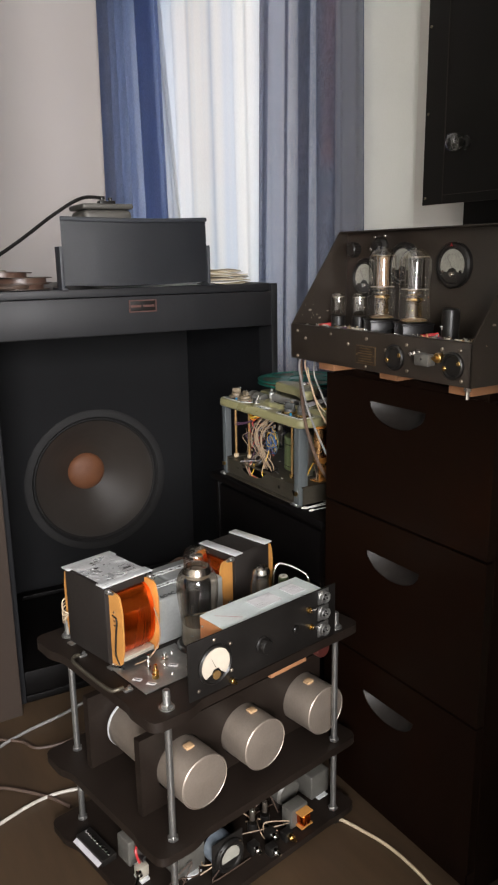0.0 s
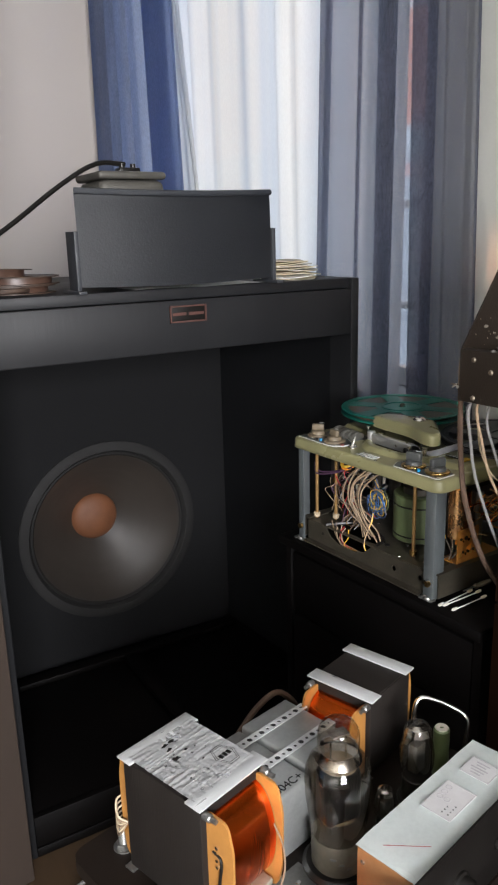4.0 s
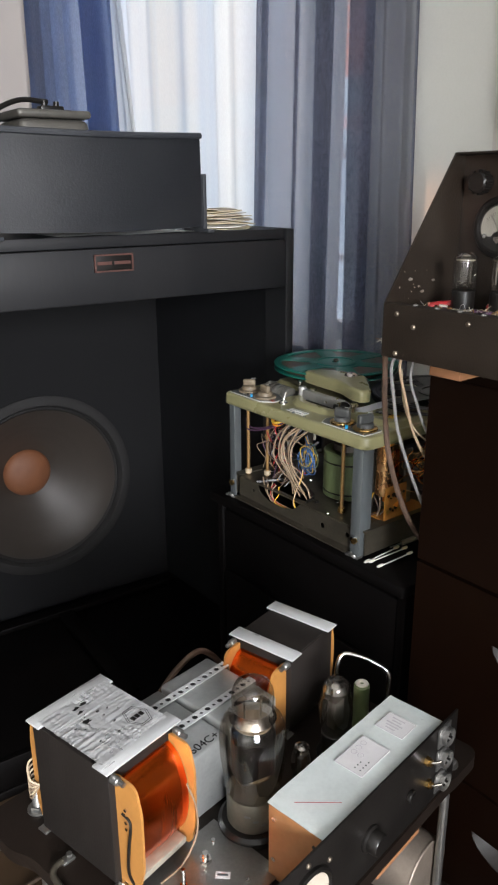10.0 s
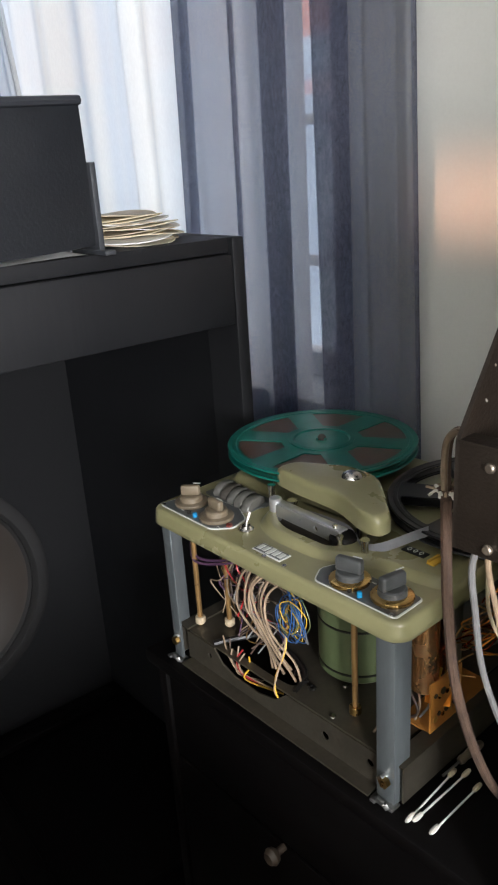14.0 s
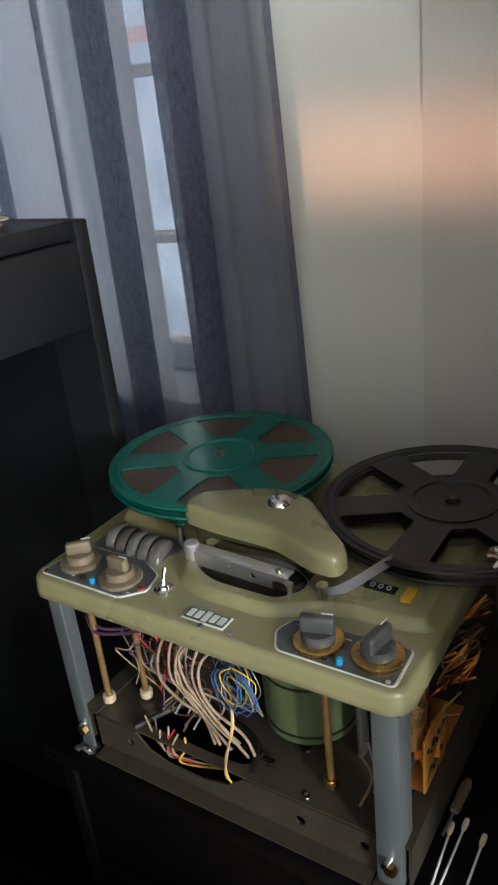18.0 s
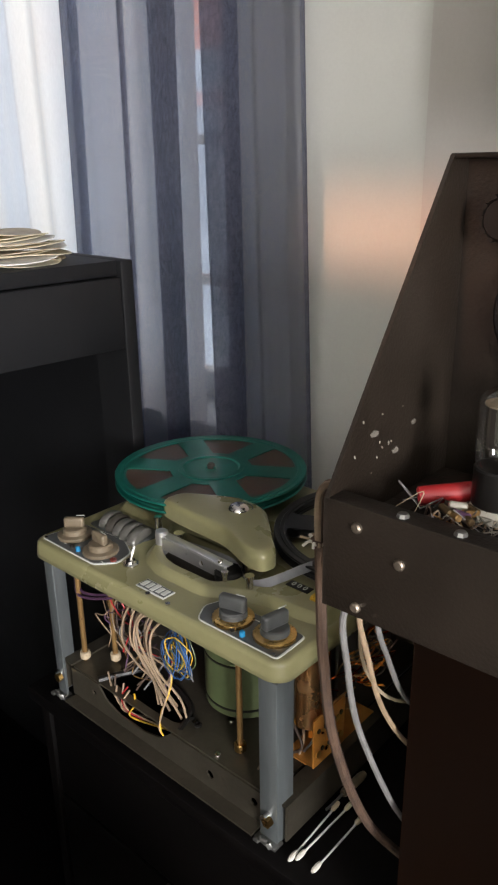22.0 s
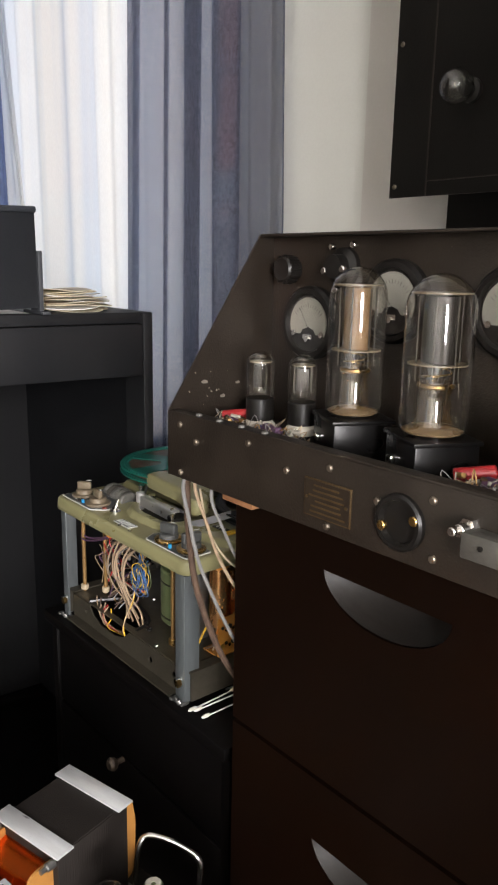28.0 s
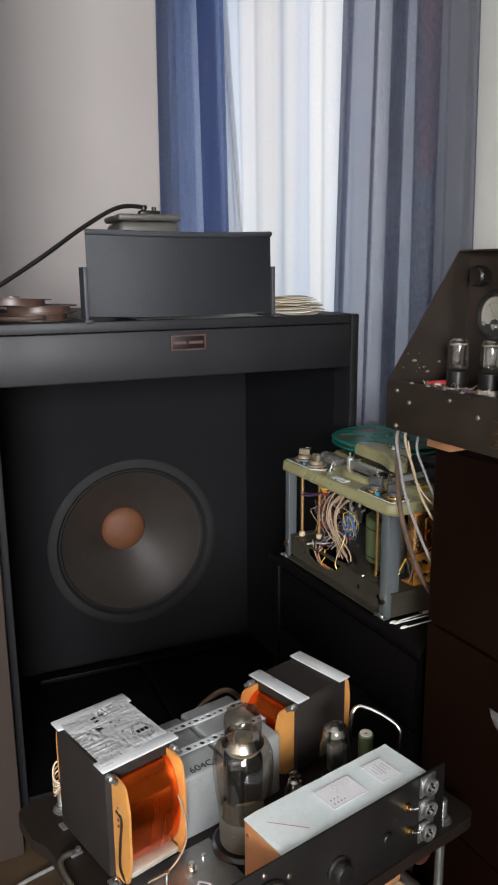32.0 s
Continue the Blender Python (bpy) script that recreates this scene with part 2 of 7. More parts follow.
def cloth(name, a, b, through, clear, weave=900.0, streak=22.0, tall=0.12, grain=0.12):
    """Curtain cloth: it scatters, lets light through, and is a little see-through between its threads."""
    m = bpy.data.materials.new(name)
    m.use_nodes = True
    t = m.node_tree
    t.nodes.remove(t.nodes["Principled BSDF"])
    N, L = t.nodes.new, t.links.new
    co, mp, nz, fn, ramp = N("ShaderNodeTexCoord"), N("ShaderNodeMapping"), N("ShaderNodeTexNoise"), N("ShaderNodeTexNoise"), N("ShaderNodeValToRGB")
    mp.inputs["Scale"].default_value = (1, 1, tall)
    L(co.outputs["Object"], mp.inputs[0]), L(mp.outputs[0], nz.inputs["Vector"]), L(co.outputs["Object"], fn.inputs["Vector"])
    nz.inputs["Scale"].default_value, fn.inputs["Scale"].default_value = streak, weave
    ramp.color_ramp.elements[0].position, ramp.color_ramp.elements[1].position = 0.35, 0.65
    ramp.color_ramp.elements[0].color, ramp.color_ramp.elements[1].color = (*a, 1), (*b, 1)
    L(nz.outputs["Fac"], ramp.inputs[0])
    wv, mq, hs = N("ShaderNodeTexNoise"), N("ShaderNodeMapping"), N("ShaderNodeHueSaturation")
    mq.inputs["Scale"].default_value = (1, 1, 0.35)
    wv.inputs["Scale"].default_value, wv.inputs["Detail"].default_value = 260, 5
    vm = N("ShaderNodeMapRange")
    vm.inputs["From Min"].default_value, vm.inputs["From Max"].default_value = 0.3, 0.7
    vm.inputs["To Min"].default_value, vm.inputs["To Max"].default_value = 1 - grain, 1 + grain
    L(co.outputs["Object"], mq.inputs[0]), L(mq.outputs[0], wv.inputs["Vector"]), L(wv.outputs["Fac"], vm.inputs["Value"])
    L(vm.outputs[0], hs.inputs["Value"]), L(ramp.outputs[0], hs.inputs["Color"])
    df, tl, tp, m1, m2 = N("ShaderNodeBsdfDiffuse"), N("ShaderNodeBsdfTranslucent"), N("ShaderNodeBsdfTransparent"), N("ShaderNodeMixShader"), N("ShaderNodeMixShader")
    L(hs.outputs[0], df.inputs[0]), L(hs.outputs[0], tl.inputs[0])
    m1.inputs[0].default_value = through
    L(df.outputs[0], m1.inputs[1]), L(tl.outputs[0], m1.inputs[2])
    mr = N("ShaderNodeMapRange")
    mr.inputs["From Min"].default_value, mr.inputs["From Max"].default_value = 0.35, 0.65
    mr.inputs["To Min"].default_value, mr.inputs["To Max"].default_value = clear * 0.65, clear * 1.35
    L(fn.outputs["Fac"], mr.inputs["Value"]), L(mr.outputs[0], m2.inputs[0])
    L(m1.outputs[0], m2.inputs[1]), L(tp.outputs[0], m2.inputs[2])
    L(m2.outputs[0], t.nodes["Material Output"].inputs[0])
    return m


PLASTER = surf("plaster", (0.630, 0.625, 0.575), (0.565, 0.560, 0.515), 1.6, 0.85, bump=0.12, bump_scale=220, rough_vary=0.05)
CEIL = surf("ceiling_paint", (0.78, 0.77, 0.74), (0.72, 0.71, 0.68), 1.5, 0.9, bump=0.08)
# warm light on the north wall is put into its plaster colour
WARMLITPLASTER = surf("warm_lit_plaster", (0.535, 0.490, 0.450), (0.49, 0.445, 0.41), 1.4, 0.85, bump=0.12, bump_scale=220, rough_vary=0.05)
# plaster greyed to carry the shade on the east wall's south stretch
SHADEPLASTER = surf("shade_toned_plaster", (0.575, 0.545, 0.505), (0.520, 0.490, 0.455), 1.6, 0.85, bump=0.12, bump_scale=220, rough_vary=0.05)
FLOOR = surf("floor_brown", (0.058, 0.035, 0.018), (0.026, 0.016, 0.009), 3.2, 0.46, bump=0.10, bump_scale=60, stretch=(1, 0.12, 1))
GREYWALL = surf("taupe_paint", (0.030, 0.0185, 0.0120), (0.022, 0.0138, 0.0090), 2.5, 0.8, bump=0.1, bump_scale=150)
WHITE = surf("window_white", (0.74, 0.74, 0.72), (0.66, 0.66, 0.64), 8, 0.45, bump=0.05)
BLUE_CLOTH = cloth("slate_blue_cloth", (0.165, 0.190, 0.268), (0.198, 0.202, 0.270), 0.82, 0.36, 1500, 14, grain=0.14)
BLUE_CLOTH2 = cloth("blue_cloth", (0.280, 0.350, 0.560), (0.320, 0.385, 0.590), 0.92, 0.22)
# tall bluish and cream streaks put the folds' light and shade into the colour
SHEER = cloth("sheer_white", (0.58, 0.625, 0.68), (0.76, 0.745, 0.71), 0.57, 0.04, weave=1400, streak=9, tall=0.012, grain=0.03)
GLASS = glass("clear_glass")
# bluish lift of the cabinet black holds lens haze
BLACKWOOD = surf("black_stained_wood_haze_tinted", (0.0088, 0.0092, 0.0104), (0.0120, 0.0121, 0.0130), 7, 0.5, bump=0.15, bump_scale=90, stretch=(1, 1, 0.15), wear=(0.022, 0.018, 0.015), wear_at=0.72, spec=0.25)
# baffle colour darkened to offset the front light that falls on it
BAFFLE = surf("light_toned_black_baffle", (0.0048, 0.0049, 0.0054), (0.0062, 0.0063, 0.0068), 9, 0.85, bump=0.2, bump_scale=140, spec=0.2)
# horn black raised to bluish grey, lens glare put into the colour
HORNBLACK = surf("horn_black_paint_haze_lifted", (0.017, 0.019, 0.024), (0.025, 0.027, 0.031), 8, 0.55, bump=0.2, bump_scale=260)
CONE = surf("paper_cone", (0.032, 0.0255, 0.0205), (0.024, 0.019, 0.015), 9, 0.40, bump=0.05, bump_scale=200, spec=0.8, rough_vary=0.04)
CAP_DUST = surf("brown_dust_cap", (0.140, 0.050, 0.018), (0.105, 0.038, 0.014), 24, 0.65, bump=0.25, bump_scale=240)
SURROUND = surf("dark_surround", (0.0050, 0.0046, 0.0044), (0.008, 0.0072, 0.0068), 22, 0.8, bump=0.2)
DARKWOOD = surf("dark_brown_wood", (0.0060, 0.0023, 0.0010), (0.0036, 0.0015, 0.0008), 5, 0.40, bump=0.08, bump_scale=120, stretch=(1, 0.2, 0.2), wear=(0.011, 0.005, 0.0025), wear_at=0.70, spec=0.09)
BROWNMETAL = surf("brown_crackle_paint", (0.0112, 0.0078, 0.0051), (0.0195, 0.0135, 0.0088), 18, 0.46, bump=0.25, bump_scale=420, wear=(0.085, 0.070, 0.056), wear_at=0.67)
PANELBLACK = surf("black_panel_paint", (0.0056, 0.0048, 0.0042), (0.0088, 0.0076, 0.0066), 10, 0.45, bump=0.12, bump_scale=300, spec=0.22)
BOARD = surf("black_board", (0.0072, 0.0046, 0.0032), (0.0108, 0.0070, 0.0048), 12, 0.50, bump=0.12, bump_scale=200, wear=(0.020, 0.014, 0.010), wear_at=0.72, spec=0.25)
OLIVE = surf("olive_green_enamel", (0.236, 0.221, 0.112), (0.205, 0.191, 0.095), 12, 0.30, bump=0.03, bump_scale=160, wear=(0.15, 0.15, 0.085), wear_at=0.72, coat=0.25)
STEEL = surf("zinc_steel", (0.36, 0.355, 0.335), (0.25, 0.245, 0.235), 26, 0.34, 0.9, bump=0.06, bump_scale=260, wear=(0.16, 0.13, 0.10), wear_at=0.68)
ALU = surf("aluminium_sheet", (0.80, 0.81, 0.81), (0.68, 0.69, 0.69), 20, 0.32, 0.5, bump=0.05, bump_scale=300, stretch=(1, 6, 1))
CANALU = surf("dull_aluminium_can", (0.36, 0.30, 0.245), (0.255, 0.212, 0.172), 13, 0.48, 0.7, bump=0.06, bump_scale=240, wear=(0.26, 0.22, 0.18), wear_at=0.66)
CHROME = surf("bright_chrome", (0.72, 0.70, 0.66), (0.60, 0.58, 0.55), 60, 0.16, 1.0, rough_vary=0.06)
BRASS = surf("brass", (0.55, 0.36, 0.13), (0.42, 0.27, 0.10), 60, 0.28, 1.0)
TEAL = surf("teal_anodised", (0.010, 0.165, 0.125), (0.008, 0.120, 0.095), 18, 0.34, 0.35, bump=0.03, coat=0.2)
REELBLACK = surf("black_reel", (0.0048, 0.0052, 0.0056), (0.0076, 0.0080, 0.0084), 16, 0.34, bump=0.05, spec=0.4)
TAPE = surf("brown_tape", (0.060, 0.032, 0.022), (0.085, 0.048, 0.034), 50, 0.38, bump=0.15, bump_scale=500)
KNOBGREY = surf("grey_knob", (0.064, 0.066, 0.064), (0.044, 0.046, 0.045), 30, 0.40, bump=0.05)
KNOBTAN = surf("tan_knob", (0.155, 0.122, 0.080), (0.112, 0.088, 0.058), 30, 0.42, bump=0.05)
KEYGREY = surf("grey_key", (0.118, 0.114, 0.100), (0.085, 0.082, 0.072), 30, 0.40, bump=0.04)
CHIPMETAL = surf("bare_chipped_metal", (0.30, 0.27, 0.23), (0.20, 0.18, 0.15), 80, 0.5, 0.5)
PLATEBROWN = surf("dark_etched_plate", (0.030, 0.020, 0.012), (0.020, 0.013, 0.008), 60, 0.45, 0.3)
AGEDBRASS = surf("aged_brass", (0.120, 0.078, 0.036), (0.082, 0.053, 0.025), 60, 0.45, 0.6)
TURNED = surf("dark_turned_wood", (0.060, 0.044, 0.030), (0.042, 0.030, 0.020), 30, 0.45)
PLATEGREY = surf("grey_dial_plate", (0.055, 0.060, 0.062), (0.075, 0.080, 0.080), 30, 0.40, bump=0.03)
INK = surf("pale_ink", (0.55, 0.56, 0.52), (0.48, 0.49, 0.46), 60, 0.5)
COPPER = surf("copper_winding", (0.86, 0.15, 0.012), (0.74, 0.115, 0.010), 20, 0.27, 1.0, bump=0.06, bump_scale=520, stretch=(1, 0.05, 0.05), coat=0.3)
BOBBIN = surf("amber_fibre_board", (0.40, 0.185, 0.045), (0.30, 0.135, 0.034), 22, 0.45, bump=0.06, bump_scale=200)
CORE = surf("black_core", (0.0082, 0.0062, 0.0050), (0.0120, 0.0090, 0.0072), 30, 0.62, bump=0.25, bump_scale=700, stretch=(1, 1, 0.03), spec=0.3)
FOIL = surf("crumpled_foil", (0.80, 0.80, 0.80), (0.66, 0.66, 0.66), 16, 0.29, 0.68, bump=0.30, bump_scale=140)
GETTER = surf("silver_getter", (0.22, 0.19, 0.165), (0.14, 0.12, 0.105), 30, 0.40, 0.85)
PLATE_MET = surf("dark_anode", (0.058, 0.052, 0.044), (0.088, 0.078, 0.064), 40, 0.62, 0.5)
DARKANODE = surf("carbonised_anode", (0.024, 0.021, 0.018), (0.036, 0.031, 0.026), 40, 0.45, 0.4)
GOLDMESH = surf("warm_anode", (0.25, 0.150, 0.070), (0.17, 0.104, 0.050), 60, 0.66, 0.3, bump=0.4, bump_scale=800)
CERAMIC = surf("printed_tube_base", (0.27, 0.25, 0.20), (0.20, 0.18, 0.145), 40, 0.5, bump=0.05)
BAKELITE = surf("black_bakelite", (0.0062, 0.0056, 0.0050), (0.0100, 0.0088, 0.0078), 20, 0.34, rough_vary=0.06, spec=0.32)
DIAL = surf("ivory_dial", (0.46, 0.41, 0.33), (0.39, 0.34, 0.27), 24, 0.55)
DIALGREY = surf("pale_dial", (0.255, 0.248, 0.210), (0.205, 0.198, 0.168), 24, 0.55)
RED = surf("red_insulation", (0.34, 0.016, 0.018), (0.25, 0.012, 0.014), 40, 0.4)
CREAM = surf("cream_insulation", (0.44, 0.36, 0.24), (0.34, 0.27, 0.18), 40, 0.5)
GREYWIRE = surf("grey_cable", (0.20, 0.195, 0.19), (0.14, 0.135, 0.13), 40, 0.45)
BLUEW = surf("blue_insulation", (0.03, 0.10, 0.26), (0.02, 0.07, 0.20), 40, 0.45)
YELLOW = surf("yellow_insulation", (0.62, 0.38, 0.03), (0.5, 0.3, 0.03), 40, 0.45)
VIOLET = surf("violet_insulation", (0.075, 0.032, 0.070), (0.052, 0.024, 0.050), 40, 0.45)
BROWNW = surf("brown_cable", (0.060, 0.036, 0.024), (0.045, 0.028, 0.02), 30, 0.55)
RUST = surf("rusty_brass_rod", (0.36, 0.22, 0.08), (0.26, 0.15, 0.06), 50, 0.42, 0.7, wear=(0.14, 0.07, 0.03), wear_at=0.62)
GREENCAN = surf("green_motor_paint", (0.096, 0.122, 0.054), (0.076, 0.098, 0.044), 14, 0.38, bump=0.04)
PAPER = cloth("yellowed_paper", (0.80, 0.69, 0.46), (0.86, 0.81, 0.66), 0.45, 0.0, 900, 14, 1.0, 0.08)
PAPERW = surf("white_paper", (0.72, 0.71, 0.68), (0.66, 0.64, 0.60), 20, 0.75, bump=0.1)
COPPERCAN = surf("copper_tinted_can", (0.62, 0.27, 0.08), (0.70, 0.42, 0.20), 30, 0.25, 0.9)
ORANGE = surf("orange_label", (0.75, 0.26, 0.02), (0.6, 0.2, 0.02), 30, 0.5)
COTTON = surf("cotton", (0.66, 0.64, 0.58), (0.58, 0.55, 0.48), 60, 0.9, bump=0.4, bump_scale=600)
GREYBOX = surf("hammer_grey_paint", (0.095, 0.090, 0.078), (0.068, 0.064, 0.056), 30, 0.42, 0.2, bump=0.2, bump_scale=300)
WOODCLEAR = surf("reddish_wood", (0.28, 0.13, 0.06), (0.20, 0.09, 0.04), 20, 0.5, bump=0.1, stretch=(1, 0.2, 1))
CANGREY = surf("tinned_can", (0.46, 0.475, 0.46), (0.35, 0.362, 0.352), 22, 0.36, 0.65, bump=0.08, bump_scale=200, wear=(0.24, 0.23, 0.21), wear_at=0.66)
POSTZINC = surf("blue_zinc_post", (0.200, 0.222, 0.228), (0.130, 0.145, 0.148), 22, 0.42, 0.65, bump=0.05, wear=(0.12, 0.10, 0.075), wear_at=0.67, stretch=(1, 1, 0.2))
SCREWM = surf("tarnished_screw", (0.27, 0.225, 0.175), (0.16, 0.132, 0.10), 150, 0.42, 0.85, wear=(0.10, 0.08, 0.06), wear_at=0.60, vary=0.35)
MICA = surf("mica", (0.23, 0.185, 0.125), (0.17, 0.135, 0.09), 60, 0.35)
BASEPRINT = surf("grey_green_printed_base", (0.080, 0.071, 0.052), (0.055, 0.048, 0.035), 60, 0.5, bump=0.05)
LIDALU = surf("bright_alloy_lid", (0.68, 0.73, 0.71), (0.54, 0.585, 0.57), 14, 0.34, 0.35, bump=0.06, bump_scale=180, wear=(0.46, 0.50, 0.48), wear_at=0.66)
BRIGHTBAR = surf("polished_head_arm", (0.62, 0.62, 0.62), (0.57, 0.57, 0.57), 40, 0.30, 0.85, rough_vary=0.08)
LEATHER = surf("brown_leather_strap", (0.085, 0.048, 0.030), (0.058, 0.033, 0.021), 30, 0.6, bump=0.2)
WIRETAN = surf("tan_insulation", (0.30, 0.215, 0.140), (0.20, 0.145, 0.092), 60, 0.5, vary=0.25)
DIALINK = surf("faded_dial_ink", (0.115, 0.105, 0.09), (0.085, 0.08, 0.07), 60, 0.6)
LOWBLACK = surf("black_brown_veneer_and_horn_shade", (0.0026, 0.0021, 0.0020), (0.0018, 0.0015, 0.0014), 6, 0.45, bump=0.06, bump_scale=120, stretch=(1, 0.2, 1), spec=0.10)
BLOCKBLACK = surf("glossy_black_block", (0.0030, 0.0028, 0.0027), (0.0046, 0.0042, 0.0040), 20, 0.30, spec=0.22)
# flare colour lightened to make up for light its walls miss
FLAREBLACK = surf("light_lifted_black_flare", (0.0120, 0.0126, 0.0145), (0.0150, 0.0155, 0.0172), 7, 0.6, bump=0.12, bump_scale=110, spec=0.3)
DULLSTEEL = surf("dull_brownish_steel", (0.112, 0.098, 0.074), (0.070, 0.061, 0.045), 14, 0.42, 0.7, bump=0.08, bump_scale=160, wear=(0.07, 0.055, 0.04), wear_at=0.64)
IVORYCER = surf("ivory_ceramic", (0.50, 0.47, 0.40), (0.42, 0.39, 0.33), 40, 0.35)
# paler than the fronts: light caught in the hollow pulls is in the colour
LITPULLWOOD = surf("lit_pull_wood", (0.012, 0.0092, 0.0072), (0.0085, 0.0065, 0.005), 30, 0.6, bump=0.08, stretch=(1, 0.3, 1))
CLOTHB = surf("worn_cloth_braid", (0.092, 0.052, 0.031), (0.046, 0.027, 0.018), 90, 0.8, bump=0.5, bump_scale=700, stretch=(1, 1, 0.4))

# ---- setting ----
X_WALL, Y_FAR, X_LEFT, Y_BACK, H_ROOM = 1.585, 3.80, -1.75, -1.75, 2.70
WIN = (2.02, 3.56, 0.86, 2.42)  # y from, y to, sill, head

solo("floor", box(X_WALL - X_LEFT + 0.5, Y_FAR - Y_BACK + 0.5, 0.1, (X_WALL + X_LEFT) / 2, (Y_FAR + Y_BACK) / 2, -0.05), FLOOR, "dark brown worn wooden floor", "floor", kind="structure")
solo("ceiling", box(X_WALL - X_LEFT + 0.5, Y_FAR - Y_BACK + 0.5, 0.1, (X_WALL + X_LEFT) / 2, (Y_FAR + Y_BACK) / 2, H_ROOM + 0.05), CEIL, "plain white painted ceiling", "ceiling", kind="structure")


def wall_with_opening(name, axis, at, thick, a0, a1, opening, label):
    """A wall across axis at its inner face, from a0 to a1, with one opening (from, to, sill, head) right through it."""
    o0, o1, s, h = opening
    bits = []
    for p0, p1, z0, z1 in ((a0, o0, 0, H_ROOM), (o1, a1, 0, H_ROOM), (o0, o1, 0, s), (o0, o1, h, H_ROOM)):
        if axis == "x":
            bits.append(box(thick, p1 - p0, z1 - z0, at, (p0 + p1) / 2, (z0 + z1) / 2))
        else:
            bits.append(box(p1 - p0, thick, z1 - z0, (p0 + p1) / 2, at, (z0 + z1) / 2))
    return solo(name, bits, PLASTER, label, "wall", kind="structure")


wall_with_opening("wall_east", "x", X_WALL + 0.12, 0.24, Y_BACK, Y_FAR, WIN, "pale plastered wall with the tall window")
solo("wall_north", box(X_WALL - X_LEFT + 0.5, 0.2, H_ROOM, (X_WALL + X_LEFT) / 2, Y_FAR + 0.1, H_ROOM / 2), WARMLITPLASTER, "pale plastered wall beside the window, pinkish light in its colour", "wall", kind="structure")
# west opening is added for the lamp that throws the warm band
wall_with_opening("wall_west", "x", X_LEFT - 0.1, 0.2, Y_BACK, Y_FAR, (1.35, 2.25, 0.95, 2.1), "plain plastered wall with an unseen opening")
wall_with_opening("wall_south", "y", Y_BACK - 0.1, 0.2, X_LEFT, X_WALL, (-1.15, -0.05, 0.95, 2.2), "plain plastered wall with an unseen opening")

# added unseen wall; it keeps back-window light off the east wall
solo("light_block_wall", box(X_WALL - 0.47 - 0.003, 0.10, H_ROOM, (X_WALL + 0.47) / 2, 0.10, H_ROOM / 2), PLASTER, "added unseen wall that shades the east wall", "wall", kind="structure")

# thin added slab; its greyer colour makes the soft shade edge
solo("wall_shade_slab", box(0.003, 1.494, H_ROOM - 0.004, X_WALL - 0.0015, 0.153 + 1.494 / 2, H_ROOM / 2), SHADEPLASTER, "thin added slab with the wall's soft shade in its colour", "wall", kind="structure")

# the window: frame, bars, panes, sill
win = thing("window_1", pose(X_WALL + 0.13, (WIN[0] + WIN[1]) / 2, WIN[2]), "tall white framed window behind curtains", "window", kind="structure")
W, H = WIN[1] - WIN[0], WIN[3] - WIN[2]
for y in (-W / 2 + 0.03, 0.0, W / 2 - 0.03):
    part("window_frame", box(0.06, 0.06, H, 0, y, H / 2, 0.006), WHITE, win)
for z in (0.03, H - 0.03):
    part("window_frame", box(0.05, W - 0.06, 0.05, 0.0, 0, z, 0.004), WHITE, win)
for z in (0.215, 0.51):
    part("outside_rail", box(0.040, W + 0.10, 0.020, 0.1305, 0, z, 0.004), WHITE, win, "pale rail across the outside of the window")
for y0, y1 in ((-W / 2 + 0.06, -0.03), (0.03, W / 2 - 0.06)):
    pane = part("pane", box(0.004, y1 - y0, H - 0.11, 0.012, (y0 + y1) / 2, H / 2), GLASS, win)
    pane.visible_shadow = False
part("window_sill", box(0.20, W - 0.002, 0.03, -0.06, 0, -0.013, 0.006), WHITE, win)

# what lies outside: a brick front with pale bands, far behind the panes; its daylight is emission
m, t, p = nodes_of("glowing_brick_backdrop")
N, L = t.nodes.new, t.links.new
co, br, mp, sx, up, bl, mx = N("ShaderNodeTexCoord"), N("ShaderNodeTexBrick"), N("ShaderNodeMapping"), N("ShaderNodeSeparateXYZ"), N("ShaderNodeValToRGB"), N("ShaderNodeTexNoise"), N("ShaderNodeMix")
mp.inputs["Rotation"].default_value = (radians(90), 0, radians(90))
L(co.outputs["Object"], mp.inputs[0]), L(mp.outputs[0], br.inputs["Vector"]), L(co.outputs["Object"], sx.inputs[0]), L(co.outputs["Object"], bl.inputs["Vector"])
br.inputs["Scale"].default_value, br.inputs["Mortar Size"].default_value = 3.2, 0.012
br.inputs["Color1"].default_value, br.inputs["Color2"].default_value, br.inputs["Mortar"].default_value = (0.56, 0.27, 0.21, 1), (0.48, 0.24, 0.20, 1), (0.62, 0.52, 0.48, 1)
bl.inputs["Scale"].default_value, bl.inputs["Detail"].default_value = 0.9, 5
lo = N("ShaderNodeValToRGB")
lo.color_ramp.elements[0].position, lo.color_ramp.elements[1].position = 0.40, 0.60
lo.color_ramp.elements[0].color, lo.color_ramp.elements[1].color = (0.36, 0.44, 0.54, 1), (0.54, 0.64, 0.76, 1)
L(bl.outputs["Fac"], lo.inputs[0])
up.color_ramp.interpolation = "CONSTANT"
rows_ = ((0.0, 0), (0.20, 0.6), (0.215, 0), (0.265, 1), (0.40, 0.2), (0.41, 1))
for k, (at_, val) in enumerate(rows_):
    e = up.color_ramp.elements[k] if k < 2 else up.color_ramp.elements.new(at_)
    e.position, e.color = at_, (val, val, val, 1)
zs = N("ShaderNodeMath")
zs.operation, zs.inputs[1].default_value = "DIVIDE", 10.0
L(sx.outputs["Z"], zs.inputs[0]), L(zs.outputs[0], up.inputs[0])
mx.data_type = "RGBA"
